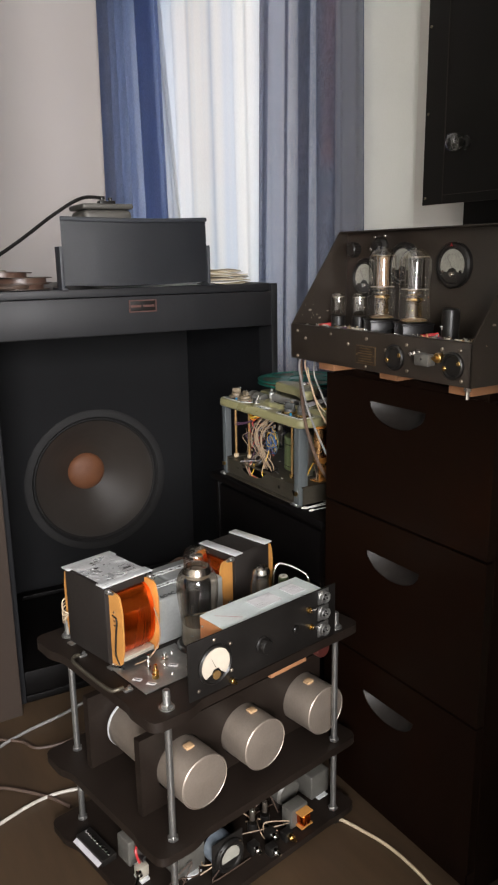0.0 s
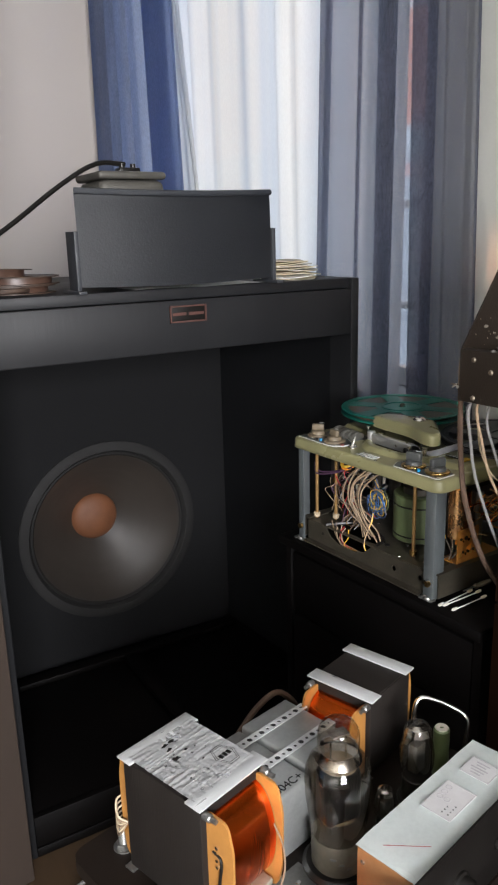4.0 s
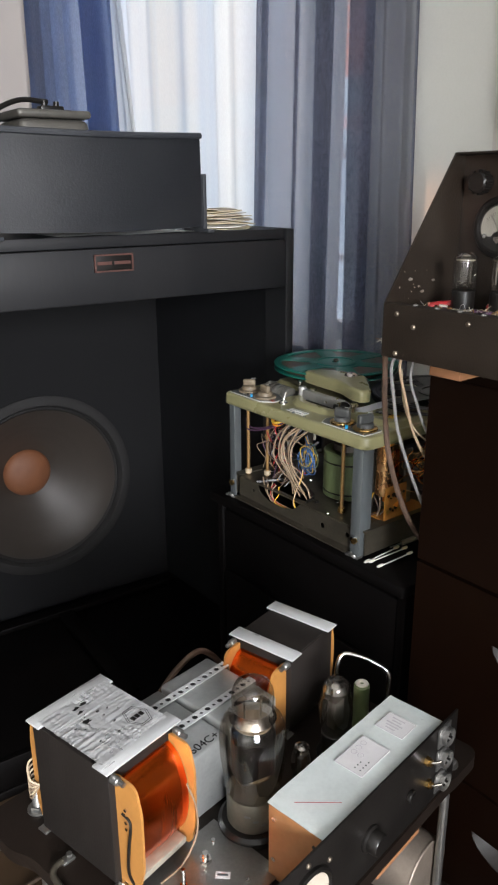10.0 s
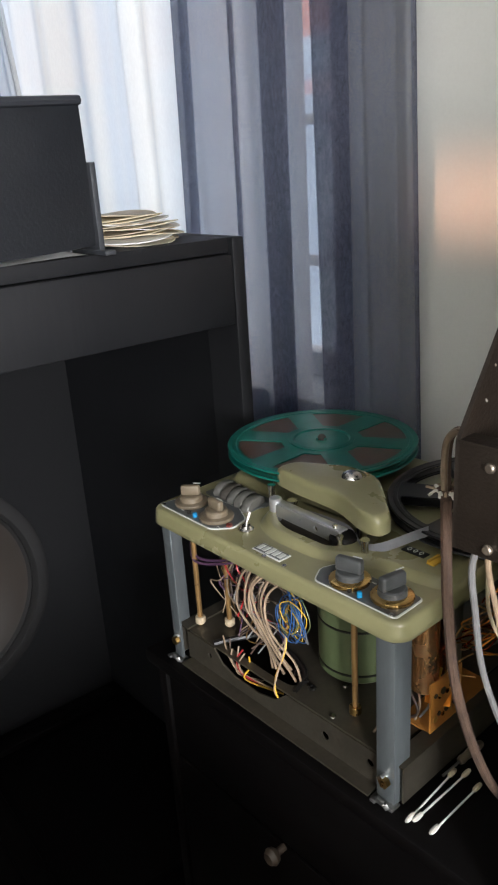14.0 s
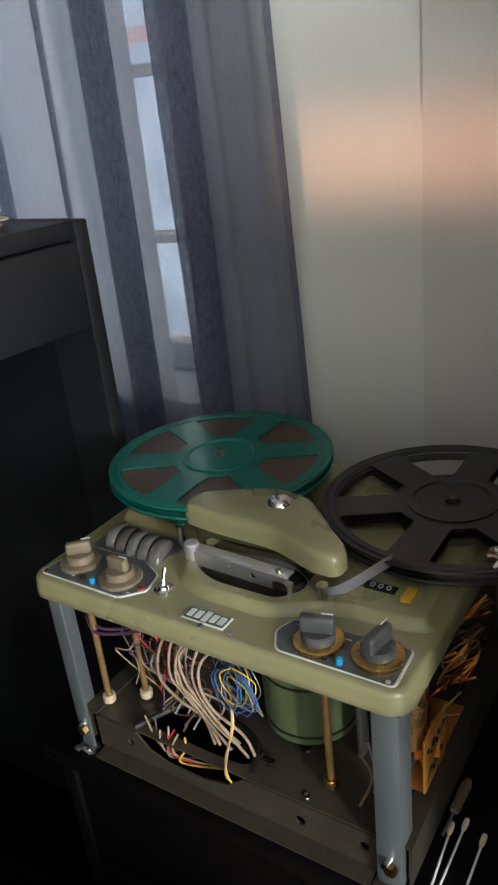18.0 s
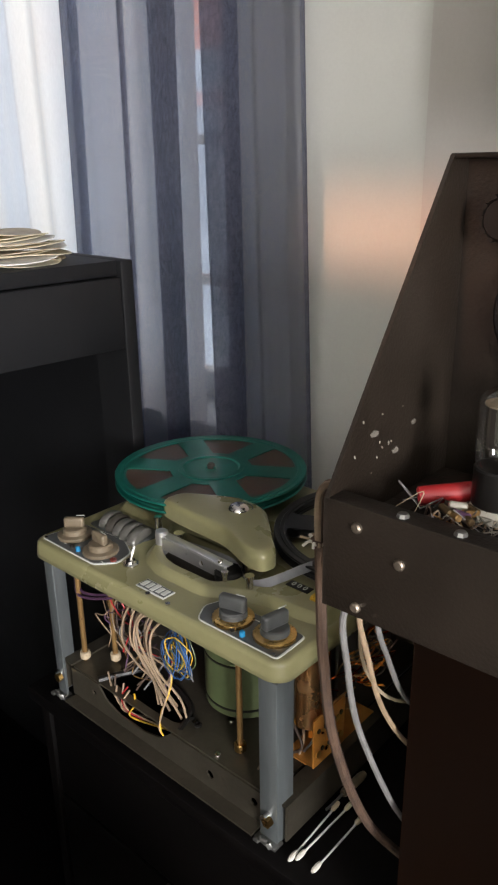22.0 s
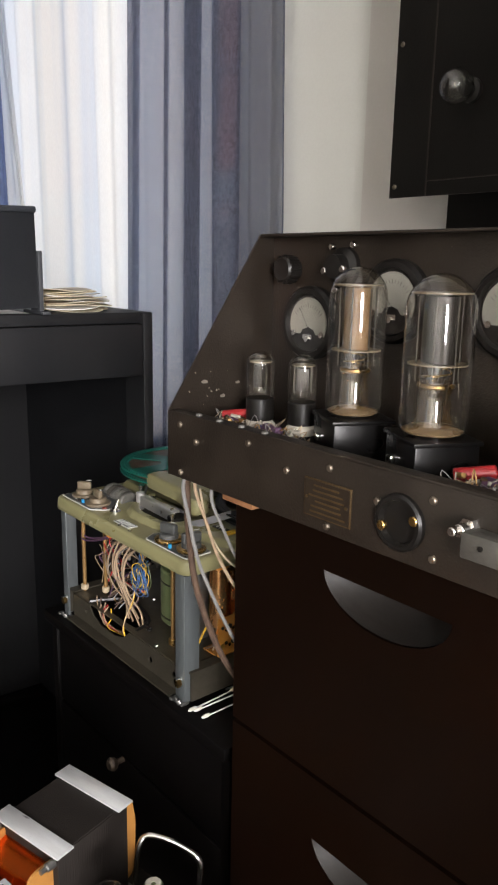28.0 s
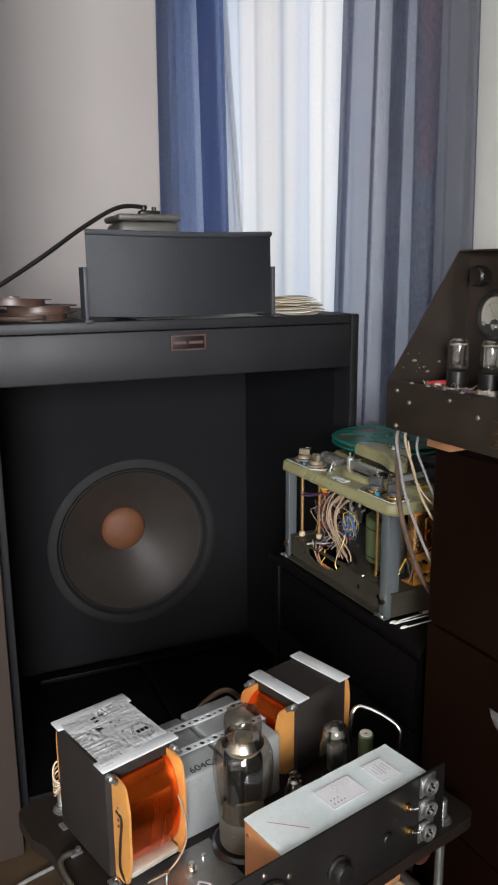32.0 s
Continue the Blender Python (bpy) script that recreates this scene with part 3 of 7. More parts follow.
L(up.outputs[0], mx.inputs["Factor"]), L(lo.outputs[0], mx.inputs["A"]), L(br.outputs["Color"], mx.inputs["B"])
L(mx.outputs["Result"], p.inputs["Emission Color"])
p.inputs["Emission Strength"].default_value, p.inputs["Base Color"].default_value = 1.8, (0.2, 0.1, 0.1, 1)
solo("backdrop_brick_house", box(0.3, 20.0, 10.0, 8.0, 6.0, 2.5), m, "glowing backdrop of a red brick house front across the street", "house front", kind="structure")


# curtains: cloth in uneven folds
def curtain(name, plan, z0, z1, material, label, seed, sway=0.006, steps=7, lean=(0.0, 0.0)):
    """Cloth hanging along a plan line of folds; the folds swell and drift a little, and its two edges lean (metres a metre)."""
    line = smooth_path([(x, y, 0) for x, y in plan], steps)
    n = len(line) - 1

    def at(u, v):
        c = line[int(round(u * n))]
        z = z0 + (z1 - z0) * v
        k = 0.25 + 0.75 * (1 - v)
        dx = sway * k * noise.noise(V((u * 9, v * 1.7, seed)))
        dy = 1.6 * sway * k * noise.noise(V((u * 6, v * 1.3, seed + 40)))
        return V((c.x + dx, c.y + dy + (lean[0] * (1 - u) + lean[1] * u) * (z - 1.4), z))

    return solo(name, sheet(n, 26, at), material, label, "curtain", sharp=180)


curtain("curtain", [(1.560, 1.840), (1.552, 1.826), (1.542, 1.820), (1.534, 1.830), (1.540, 1.848), (1.546, 1.862), (1.532, 1.876), (1.518, 1.890), (1.524, 1.904), (1.508, 1.914), (1.486, 1.922), (1.470, 1.932), (1.462, 1.942), (1.466, 1.947), (1.478, 1.940), (1.496, 1.926), (1.512, 1.920), (1.518, 1.932),
                    (1.514, 1.960), (1.516, 1.985), (1.511, 2.010), (1.513, 2.040), (1.509, 2.075), (1.508, 2.098), (1.505, 2.104), (1.502, 2.094), (1.503, 2.066), (1.502, 2.044), (1.499, 2.037), (1.495, 2.046), (1.494, 2.074), (1.490, 2.106),
                    (1.493, 2.140), (1.484, 2.152), (1.494, 2.160), (1.494, 2.150), (1.490, 2.168), (1.488, 2.190), (1.484, 2.215), (1.480, 2.240), (1.476, 2.272), (1.472, 2.288), (1.477, 2.294), (1.484, 2.284), (1.488, 2.268), (1.486, 2.262), (1.482, 2.270), (1.480, 2.280)],
        0.04, 2.62, BLUE_CLOTH, "slate blue cloth curtain drawn aside in folds", 3, 0.004, lean=(0.034, -0.040))
pts = [(1.486, 3.016), (1.478, 3.024), (1.484, 3.066), (1.476, 3.112), (1.468, 3.188), (1.476, 3.208), (1.490, 3.150), (1.504, 3.078), (1.510, 3.084), (1.500, 3.200)]
rnd = random.Random(8)
y = 3.25
while y < 3.62:
    w = rnd.uniform(0.10, 0.17)
    d = rnd.uniform(0.012, 0.030)
    pts += [(1.488 - d, y + 0.25 * w), (1.486 - d, y + 0.55 * w), (1.500, y + 0.85 * w), (1.504, y + w)]
    y += w
pts += [(1.500, 3.70), (1.512, 3.73)]
curtain("curtain", pts, 0.04, 2.62, BLUE_CLOTH2, "deep blue cloth curtain drawn aside in folds", 8, lean=(0.05, -0.03))
pts, rnd = [], random.Random(5)
y = 2.06
while y < 3.52:
    w = rnd.uniform(0.06, 0.19)
    d = rnd.uniform(0.004, 0.015)
    pts += [(1.562 + d / 3, y), (1.558, y + 0.25 * w), (1.556 - d, y + 0.6 * w), (1.558, y + 0.85 * w)]
    y += w
curtain("sheer_curtain", pts, 0.06, 2.60, SHEER, "thin white sheer curtain, bright with daylight", 5, 0.010, lean=(0.0, 0.05))
curtain("sheer_curtain", [(1.526, 3.003), (1.528, 2.994), (1.531, 3.003), (1.533, 2.995), (1.534, 3.010), (1.530, 3.04), (1.540, 3.08), (1.532, 3.13), (1.542, 3.19)], 0.06, 2.60, SHEER, "second width of white sheer curtain with a hemmed edge", 15, 0.012, lean=(0.19, 0.06))

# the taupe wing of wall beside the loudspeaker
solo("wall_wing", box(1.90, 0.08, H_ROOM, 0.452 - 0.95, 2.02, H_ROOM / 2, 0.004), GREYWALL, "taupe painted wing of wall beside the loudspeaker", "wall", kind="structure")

# ---- horn loudspeaker ----
spk = thing("horn_loudspeaker", pose(0.897, 2.006, 0, 0, 0, -3.9), "large black wooden horn loudspeaker cabinet with a deep-set woofer", "loudspeaker")
HW, HT, DP = 0.442, 1.19, 0.80  # half width, height, depth
for s in (-1, 1):
    part("side_panel", box(0.022, DP, HT, s * (HW - 0.011), DP / 2, HT / 2, 0.003), BLACKWOOD, spk)
part("top_panel", box(2 * HW - 0.044, DP - 0.012, 0.022, 0, DP / 2 + 0.004, HT - 0.0112, 0.002), BLACKWOOD, spk)
# LOWBLACK on the lower parts puts the shade low in the horn into colour
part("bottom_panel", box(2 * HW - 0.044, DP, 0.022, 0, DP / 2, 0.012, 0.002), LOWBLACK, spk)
part("back_panel", box(2 * HW - 0.044, 0.02, HT - 0.05, 0, DP - 0.011, HT / 2, 0), BLACKWOOD, spk)
part("top_rail", box(2 * HW - 0.045, 0.024, 0.105, 0, 0.013, HT - 0.076, 0.003), BLACKWOOD, spk, "scuffed top rail")
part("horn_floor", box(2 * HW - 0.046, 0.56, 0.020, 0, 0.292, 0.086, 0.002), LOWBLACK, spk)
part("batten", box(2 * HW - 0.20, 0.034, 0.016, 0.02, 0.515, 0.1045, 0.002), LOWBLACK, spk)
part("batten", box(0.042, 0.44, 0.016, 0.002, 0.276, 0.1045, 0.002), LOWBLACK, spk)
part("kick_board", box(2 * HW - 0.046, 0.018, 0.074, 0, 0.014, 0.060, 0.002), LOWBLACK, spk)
# flared walls of the horn
for s in (-1, 1):
    def flare(u, v, s=s):
        y = 0.001 + 0.589 * u
        x = (HW - 0.014) - 0.048 * (1 - (1 - u) ** 1.25)
        return V((s * x, y, 0.097 + (HT - 0.15) * v))
    b = sheet(18, 2, flare)
    bmesh.ops.solidify(b, geom=b.faces[:], thickness=0.010 * s)
    part("horn_flare", b, FLAREBLACK, spk)
WR, WZ, WY = 0.262, 0.475, 0.572
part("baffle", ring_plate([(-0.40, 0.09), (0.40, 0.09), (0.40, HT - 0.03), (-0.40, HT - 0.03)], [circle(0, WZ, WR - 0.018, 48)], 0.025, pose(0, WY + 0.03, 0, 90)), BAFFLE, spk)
woofer = part("woofer", lathe([(WR - 0.03, 0.03), (WR, 0.028), (WR + 0.004, 0.018), (WR + 0.004, 0.004), (WR - 0.004, 0.0), (WR - 0.022, 0.0), (WR - 0.03, 0.012), (WR - 0.03, 0.03)], 0, WY - 0.004, WZ, "y", 56), SURROUND, spk, "pressed steel woofer rim")
part("surround", lathe([(WR - 0.022, 0.010), (WR - 0.026, 0.005), (WR - 0.030, 0.010), (WR - 0.034, 0.006), (WR - 0.040, 0.013)], 0, WY, WZ, "y", 56), SURROUND, woofer)
prof = [(WR - 0.037, 0.012)]
for k in range(1, 15):
    q = k / 14
    prof.append((WR - 0.037 - (WR - 0.037 - 0.058) * q, 0.012 + 0.145 * q ** 0.85 + 0.0008 * math.sin(k * 2.6)))
part("cone", lathe(prof, 0, WY, WZ, "y", 64), CONE, woofer, "dark paper cone with rings", sharp=60)
part("dust_cap", lathe([(0.074, 0.150)] + [(0.072 * math.cos(radians(a)), 0.150 - 0.034 * math.sin(radians(a))) for a in range(0, 91, 10)], 0, WY, WZ, "y", 40), CAP_DUST, woofer, "orange-brown felt dust cap")
# small badge on the rail
badge = part("badge", box(0.082, 0.004, 0.034, -0.002, -0.001, 1.139, 0.001), PANELBLACK, spk, "small dark badge with a red rim")
REDBROWN = surf("red_brown_enamel", (0.085, 0.036, 0.028), (0.065, 0.028, 0.022), 40, 0.4)
for bx, bz, sx, sz in ((0, 0.0155, 0.082, 0.003), (0, -0.0155, 0.082, 0.003), (-0.0395, 0, 0.003, 0.034), (0.0395, 0, 0.003, 0.034)):
    part("rim", box(sx, 0.004, sz, bx - 0.002, -0.0035, 1.139 + bz), REDBROWN, badge)
for k, (bx, w) in enumerate(((-0.020, 0.030), (0.018, 0.034))):
    part("bar", box(w, 0.002, 0.006, bx - 0.002, -0.0036, 1.139), REDBROWN, badge)

# ---- on the loudspeaker: horn, driver, reels, papers ----
TOP = HT
M_SPK = pose(0.897, 2.006, 0, 0, 0, -3.9)


def on_spk(x, y, z=0.0, rz=0.0):
    return M_SPK @ pose(x, y, TOP + z, 0, 0, rz)


horn = thing("sectoral_horn", on_spk(-0.007, -0.006), "black painted sectoral treble horn with a curved mouth", "horn")
def mouth(u, v):
    x = (u - 0.5) * 0.424
    bow = 1 - (2 * u - 1) ** 2
    zt, zb = 0.182 + 0.006 * (1 - bow) , 0.012 - 0.004 * bow
    return V((x, 0.012 - 0.030 * bow + 0.01 * (v - 0.5) ** 2, zb + (zt - zb) * v))
b = sheet(28, 6, mouth)
bmesh.ops.solidify(b, geom=b.faces[:], thickness=-0.016)
part("mouth", b, HORNBLACK, horn, "bowed black front of the horn")
part("body", merged([prism([(-0.19, 0.03), (0.19, 0.03), (0.06, 0.20), (-0.06, 0.20)], 0.13, pose(0, 0, 0.02), 0.006)]), HORNBLACK, horn)
part("top_lip", tube([(-0.212, 0.012, 0.186), (-0.1, -0.011, 0.182), (0, -0.018, 0.1805), (0.1, -0.011, 0.182), (0.212, 0.012, 0.186)], 0.006, 8), HORNBLACK, horn)
for s in (-1, 1):
    br_ = part("bracket", box(0.008, 0.05, 0.114, s * 0.2165, 0.030, 0.057, 0.001), HORNBLACK, horn)
    part("bracket_foot", box(0.016, 0.10, 0.006, s * 0.2175, 0.035, 0.003, 0.001), HORNBLACK, horn)
solo("paper_sheet", sheet(8, 4, lambda u, v: V((-0.15 + 0.30 * u, -0.0235 + 0.12 * v - 0.002 * math.sin(math.pi * u) * (1 - v), 0.0015 + 0.0008 * math.sin(9 * u)))), PAPERW, "white sheet of paper lying under the horn", "paper", on_spk(0.04, 0.028))

drv = thing("horn_driver", on_spk(-0.024, 0.235), "grey compression driver behind the treble horn", "driver")
part("body", box(0.150, 0.15, 0.222, 0, 0.03, 0.111, 0.016, 3), GREYBOX, drv)
part("lid", box(0.156, 0.156, 0.016, 0, 0.03, 0.231, 0.007, 3), GREYBOX, drv)
part("neck", cyl(0.03, 0.06, 0, -0.06, 0.09, "y", 20), HORNBLACK, drv)
part("connector", [box(0.050, 0.03, 0.012, 0.015, 0.02, 0.245, 0.003), cyl(0.006, 0.016, 0.002, 0.02, 0.252, "z", 12), cyl(0.006, 0.016, 0.028, 0.02, 0.252, "z", 12)], BAKELITE, drv)
solo("driver_cable", tube([(0.90, 2.262, 1.449), (0.83, 2.262, 1.447), (0.74, 2.25, 1.400), (0.62, 2.22, 1.322), (0.48, 2.19, 1.238), (0.34, 2.16, 1.155)], 0.0052, 8), BAKELITE, "dark grey cable running to the treble driver", "cable")


def film_reel(name, m, r, label, rim, hubc):
    th = thing(name, m, label, "reel", "reels on the loudspeaker")
    part("lower_flange", lathe([(0.012, 0), (r, 0), (r, 0.002), (0.012, 0.002)], n=40), rim, th)
    part("tape_pack", lathe([(0.012, 0.002), (r * 0.82, 0.002), (r * 0.82, 0.014), (0.012, 0.014)], n=40), TAPE, th)
    part("upper_flange", lathe([(0.012, 0.014), (r, 0.014), (r, 0.016), (0.012, 0.016)], n=40), rim, th)
    part("hub", cyl(0.016, 0.02, 0, 0, 0.011, n=20), hubc, th)
    return th


r1 = film_reel("tape_reel", on_spk(-0.31, 0.16), 0.085, "small brown tape reel lying in a stack", BROWNW, KNOBTAN)
copy_thing(r1, on_spk(-0.30, 0.165, 0.0165, 30))
copy_thing(r1, on_spk(-0.36, 0.14, 0.033, 75) @ pose(0, 0, 0, 1.5, 2, 0))
solo("headphone_cord", tube([(0.50, 2.13, 1.2), (0.53, 2.09, 1.199), (0.58, 2.08, 1.2), (0.60, 2.11, 1.199), (0.56, 2.15, 1.2), (0.52, 2.18, 1.199)], 0.005, 8), BROWNW, "dark cord lying loosely on the loudspeaker", "cable")
rnd = random.Random(4)
for k in range(14):
    r_, wob = rnd.uniform(0.060, 0.078), rnd.uniform(0, 6)
    def leaf(u, v, r_=r_, wob=wob):
        a, q = 2 * math.pi * u, 0.02 + 0.98 * v
        return V((q * r_ * math.cos(a), 0.85 * q * r_ * math.sin(a), 0.0012 + 0.0026 * q * q * math.sin(2 * a + wob)))
    b = sheet(32, 4, leaf)
    bmesh.ops.remove_doubles(b, verts=b.verts, dist=1e-5)
    bmesh.ops.solidify(b, geom=b.faces[:], thickness=0.0014)
    solo("paper_sleeve", b, (PAPER, CREAM, PAPERW, PAPER)[k % 4], "yellowed round paper sleeve lying in a loose stack", "paper", on_spk(0.300 + rnd.uniform(-0.014, 0.034), 0.105 + rnd.uniform(-0.02, 0.02), 0.0030 * k, rnd.uniform(-25, 25)), "paper sleeves on the loudspeaker")

# ---- tape deck, out of its case ----
deck = thing("tape_recorder", pose(1.052, 1.665, 0.652, 0, 0, -90), "olive green valve tape recorder without its case, on the low cabinet", "tape recorder")
ZT = 0.225  # top of the deck plate


def rounded(pts, r, n=4):
    """A polygon with its corners rounded."""
    out = []
    for i, p in enumerate(pts):
        a, c = V((*pts[i - 1], 0)), V((*pts[(i + 1) % len(pts)], 0))
        b = V((*p, 0))
        rr = min(r, (a - b).length * 0.45, (c - b).length * 0.45)
        p0, p1 = b + (a - b).normalized() * rr, b + (c - b).normalized() * rr
        for k in range(n + 1):
            t = k / n
            q = p0 * (1 - t) ** 2 + b * 2 * t * (1 - t) + p1 * t * t
            out.append((q.x, q.y))
    return out


def inset(pts, d):
    c = V((sum(x for x, _ in pts) / len(pts), sum(y for _, y in pts) / len(pts)))
    return [tuple(V(p) + (c - V(p)).normalized() * d) for p in pts]


# low front shelf of the plate, its rolled lip, and the raised rear field that slopes up to the capstan bay
ZF = ZT + 0.009
bay = rounded([(-0.076, 0.137), (-0.068, 0.096), (-0.028, 0.071), (0.046, 0.071), (0.060, 0.088), (0.062, 0.137)], 0.020, 6)
outer = round_rect(-0.214, 0.190, 0.012, 0.36, 0.018, 6)


def pushed(pts, d):
    """A polygon with every corner pushed inwards by d, square to its neighbours (positive turn)."""
    out = []
    for i, p in enumerate(pts):
        a, c = V(pts[i - 1]), V(pts[(i + 1) % len(pts)])
        e = (c - a).normalized()
        out.append((p[0] - e.y * d, p[1] + e.x * d))
    return out


def rolled(line, steps):
    """A skin over a closed line of points, by (inward push, height) steps."""
    rows = [[(x, y, z) for x, y in pushed(line, d)] for d, z in steps]
    n = len(line)
    return sheet(n, len(rows) - 1, lambda u, v: V(rows[int(round(v * (len(rows) - 1)))][int(round(u * n)) % n]))


if sum(p[0] * q[1] - q[0] * p[1] for p, q in zip(outer, outer[1:] + outer[:1])) < 0:
    outer = outer[::-1]
part("deck_plate", ring_plate(pushed(outer, 0.004), [bay], 0.004, pose(0, 0, ZT - 0.004)), OLIVE, deck, "olive enamelled deck plate")
lip = [(0.004 - 0.006 * math.sin(radians(a)), ZT - 0.006 * (1 - math.cos(radians(a)))) for a in range(0, 91, 15)]
part("rolled_edge", rolled(outer, lip + [(-0.003, ZT - 0.014), (-0.0035, ZT - 0.021), (-0.001, ZT - 0.0225), (0.001, ZT - 0.020)]), OLIVE, deck, sharp=80)
field = rounded([(-0.208, 0.356), (-0.208, 0.137), (-0.094, 0.131), (-0.088, 0.104), (-0.070, 0.068), (-0.030, 0.050), (0.046, 0.050), (0.074, 0.066), (0.108, 0.080), (0.160, 0.083), (0.187, 0.090), (0.187, 0.356)], 0.020, 6)
slope = [(0.012 * q, ZT - 0.0005 + (ZF - ZT + 0.0005) * (3 * q * q - 2 * q**3)) for q in (0, 0.15, 0.3, 0.45, 0.6, 0.75, 0.9, 1.0)]
part("sloped_shoulder", rolled(field, slope), OLIVE, deck, "smooth sloped shoulder of the plate", sharp=80)
part("raised_field", ring_plate(pushed(field, 0.012), [bay], 0.003, pose(0, 0, ZF - 0.003)), OLIVE, deck, "raised rear field of the plate")
def bayw(u, v):
    x, y = bay[int(round(u * len(bay))) % len(bay)]
    return V((x, y, ZF - 0.036 * v))
part("bay_wall", sheet(len(bay), 2, bayw), OLIVE, deck, sharp=80)
# dial plates with their pale border
BLUELENS = surf("blue_lens", (0.02, 0.22, 0.42), (0.02, 0.16, 0.34), 40, 0.2)
for pts in ([(-0.207, 0.021), (-0.199, 0.078), (-0.118, 0.083), (-0.086, 0.066), (-0.080, 0.040), (-0.100, 0.019)],
            [(0.070, 0.062), (0.062, 0.040), (0.074, 0.018), (0.181, 0.018), (0.180, 0.065)]):
    part("dial_border", prism(rounded(pts, 0.006), 0.0012, pose(0, 0, ZT)), INK, deck)
    dp = part("dial_plate", prism(rounded(inset(pts, 0.002), 0.005), 0.0008, pose(0, 0, ZT + 0.0009)), PLATEGREY, deck, "dark grey dial plate with pale border")
    cx = sum(p[0] for p in pts) / len(pts)
    for k in range(7):
        part("mark", box(0.004 + 0.002 * (k % 3), 0.0012, 0.0004, cx - 0.036 + 0.012 * k, pts[0][1] + (0.008 if cx < 0 else -0.008) + 0.002 * (k % 2), ZT + 0.0019), INK, dp)
    for k in (0, -2):
        q = inset(pts, 0.007)[k]
        part("screw", cyl(0.0024, 0.0014, q[0], q[1], ZT + 0.0023, n=10), CHROME, dp)
    bx, by = (-0.140, 0.0275) if cx < 0 else (0.131, 0.0245)
    part("indicator", cyl(0.0030, 0.007, bx, by, ZT + 0.004, n=12, b=0.0008), BLUELENS, dp, "small blue indicator lens")
    part("indicator", cyl(0.0030, 0.004, bx - 0.014, by + 0.001, ZT + 0.003, n=12, b=0.0008), BAKELITE, dp, "small black indicator")


def lettering(words, size, depth, material):
    """Flat letters as a mesh, centred, facing +z."""
    fc = bpy.data.curves.new("letter", "FONT")
    fc.body, fc.size, fc.extrude, fc.align_x, fc.align_y = words, size, depth, "CENTER", "CENTER"
    fo = new("letter", fc)
    fm = bpy.data.meshes.new_from_object(fo.evaluated_get(bpy.context.evaluated_depsgraph_get()))
    bpy.data.objects.remove(fo)
    fm.materials.clear()
    fm.materials.append(material)
    return fm


def deck_knob(x, y, a, top, skirt, label, g=1.0):
    k = part("knob", lathe([(0.0215, 0), (0.0220, 0.0015), (0.0215, 0.004), (0.018, 0.0052), (0.0, 0.0052)], x, y, ZT + 0.0018, n=36), skirt, deck, label)
    for j in range(24):
        q = 2 * math.pi * j / 24
        part("notch", box(0.0022, 0.0012, 0.0030, x + 0.0210 * math.cos(q), y + 0.0210 * math.sin(q), ZT + 0.0042), skirt, k)
    part("collar", lathe([(0.0150, 0.005), (0.0146, 0.011), (0.0130, 0.0125), (0, 0.0125)], x, y, ZT + 0.0018, n=28), top, k)
    part("grip", moved(box(0.0100 * g, 0.030 * g, 0.0160 * g, 0, 0, 0.0172 + 0.002 * g, 0.0030, 3), pose(x, y, ZT + 0.0018, 0, 0, a)), top, k)
    part("pointer", moved(box(0.0012, 0.010, 0.0006, 0, 0.009, 0.0196 + 0.0102 * g), pose(x, y, ZT + 0.0018, 0, 0, a)), INK, k)


deck_knob(-0.176, 0.050, -50, KNOBTAN, KNOBTAN, "tan rotary knob with a bar grip", 0.85)
deck_knob(-0.117, 0.044, -95, KNOBTAN, KNOBTAN, "tan rotary knob with a bar grip", 0.85)
deck_knob(0.104, 0.041, -75, KNOBGREY, BRASS, "grey rotary knob on a notched golden skirt")
deck_knob(0.156, 0.045, -12, KNOBGREY, BRASS, "grey rotary knob on a notched golden skirt")
# piano keys on their dark plate
part("key_plate", prism(rounded([(-0.192, 0.084), (-0.108, 0.080), (-0.094, 0.108), (-0.100, 0.127), (-0.190, 0.130)], 0.006), 0.0012, pose(0, 0, ZT)), PLATEGREY, deck, "dark plate under the keys")
for k in range(5):
    x, y = -0.174 + 0.0165 * k, 0.106 - 0.0022 * k
    part("key", moved(lathe([(0, -0.0062), (0.0125, -0.0062), (0.0135, -0.0045), (0.0135, 0.0045), (0.0125, 0.0062), (0, 0.0062)], n=24), pose(x, y, ZT + 0.003, 0, 0, 14) @ AXIS["x"] @ Matrix.Diagonal((0.85, 1.5, 1, 1))), KEYGREY if k != 1 else PLATE_MET, deck, "rounded grey piano key")
    part("slot", moved(box(0.0022, 0.034, 0.002, x + 0.0082, y, ZT + 0.0005), pose(0, 0, 0)), PLATEGREY, deck)
# toggle switch
tg = part("toggle_switch", lathe([(0.0095, 0), (0.0095, 0.002), (0.007, 0.0032), (0.0055, 0.006), (0, 0.006)], -0.067, 0.049, ZT, n=20), CHROME, deck, "chrome toggle switch")
part("lever", tube([(-0.067, 0.049, ZT + 0.005), (-0.0685, 0.053, ZT + 0.012), (-0.070, 0.058, ZT + 0.019)], 0.0024, 10), CHROME, tg)
part("button", cyl(0.0042, 0.003, -0.088, 0.040, ZT + 0.002, n=14), surf("dim_red_lens", (0.20, 0.05, 0.04), (0.15, 0.04, 0.03), 40, 0.3), deck)
# maker's plate: plain shapes in a pale frame
mp_ = part("nameplate", moved(box(0.046, 0.018, 0.0012, 0, 0, 0.0006, 0.0004), pose(-0.003, 0.030, ZT, 0, 0, -1)), INK, deck, "pale framed maker's plate")
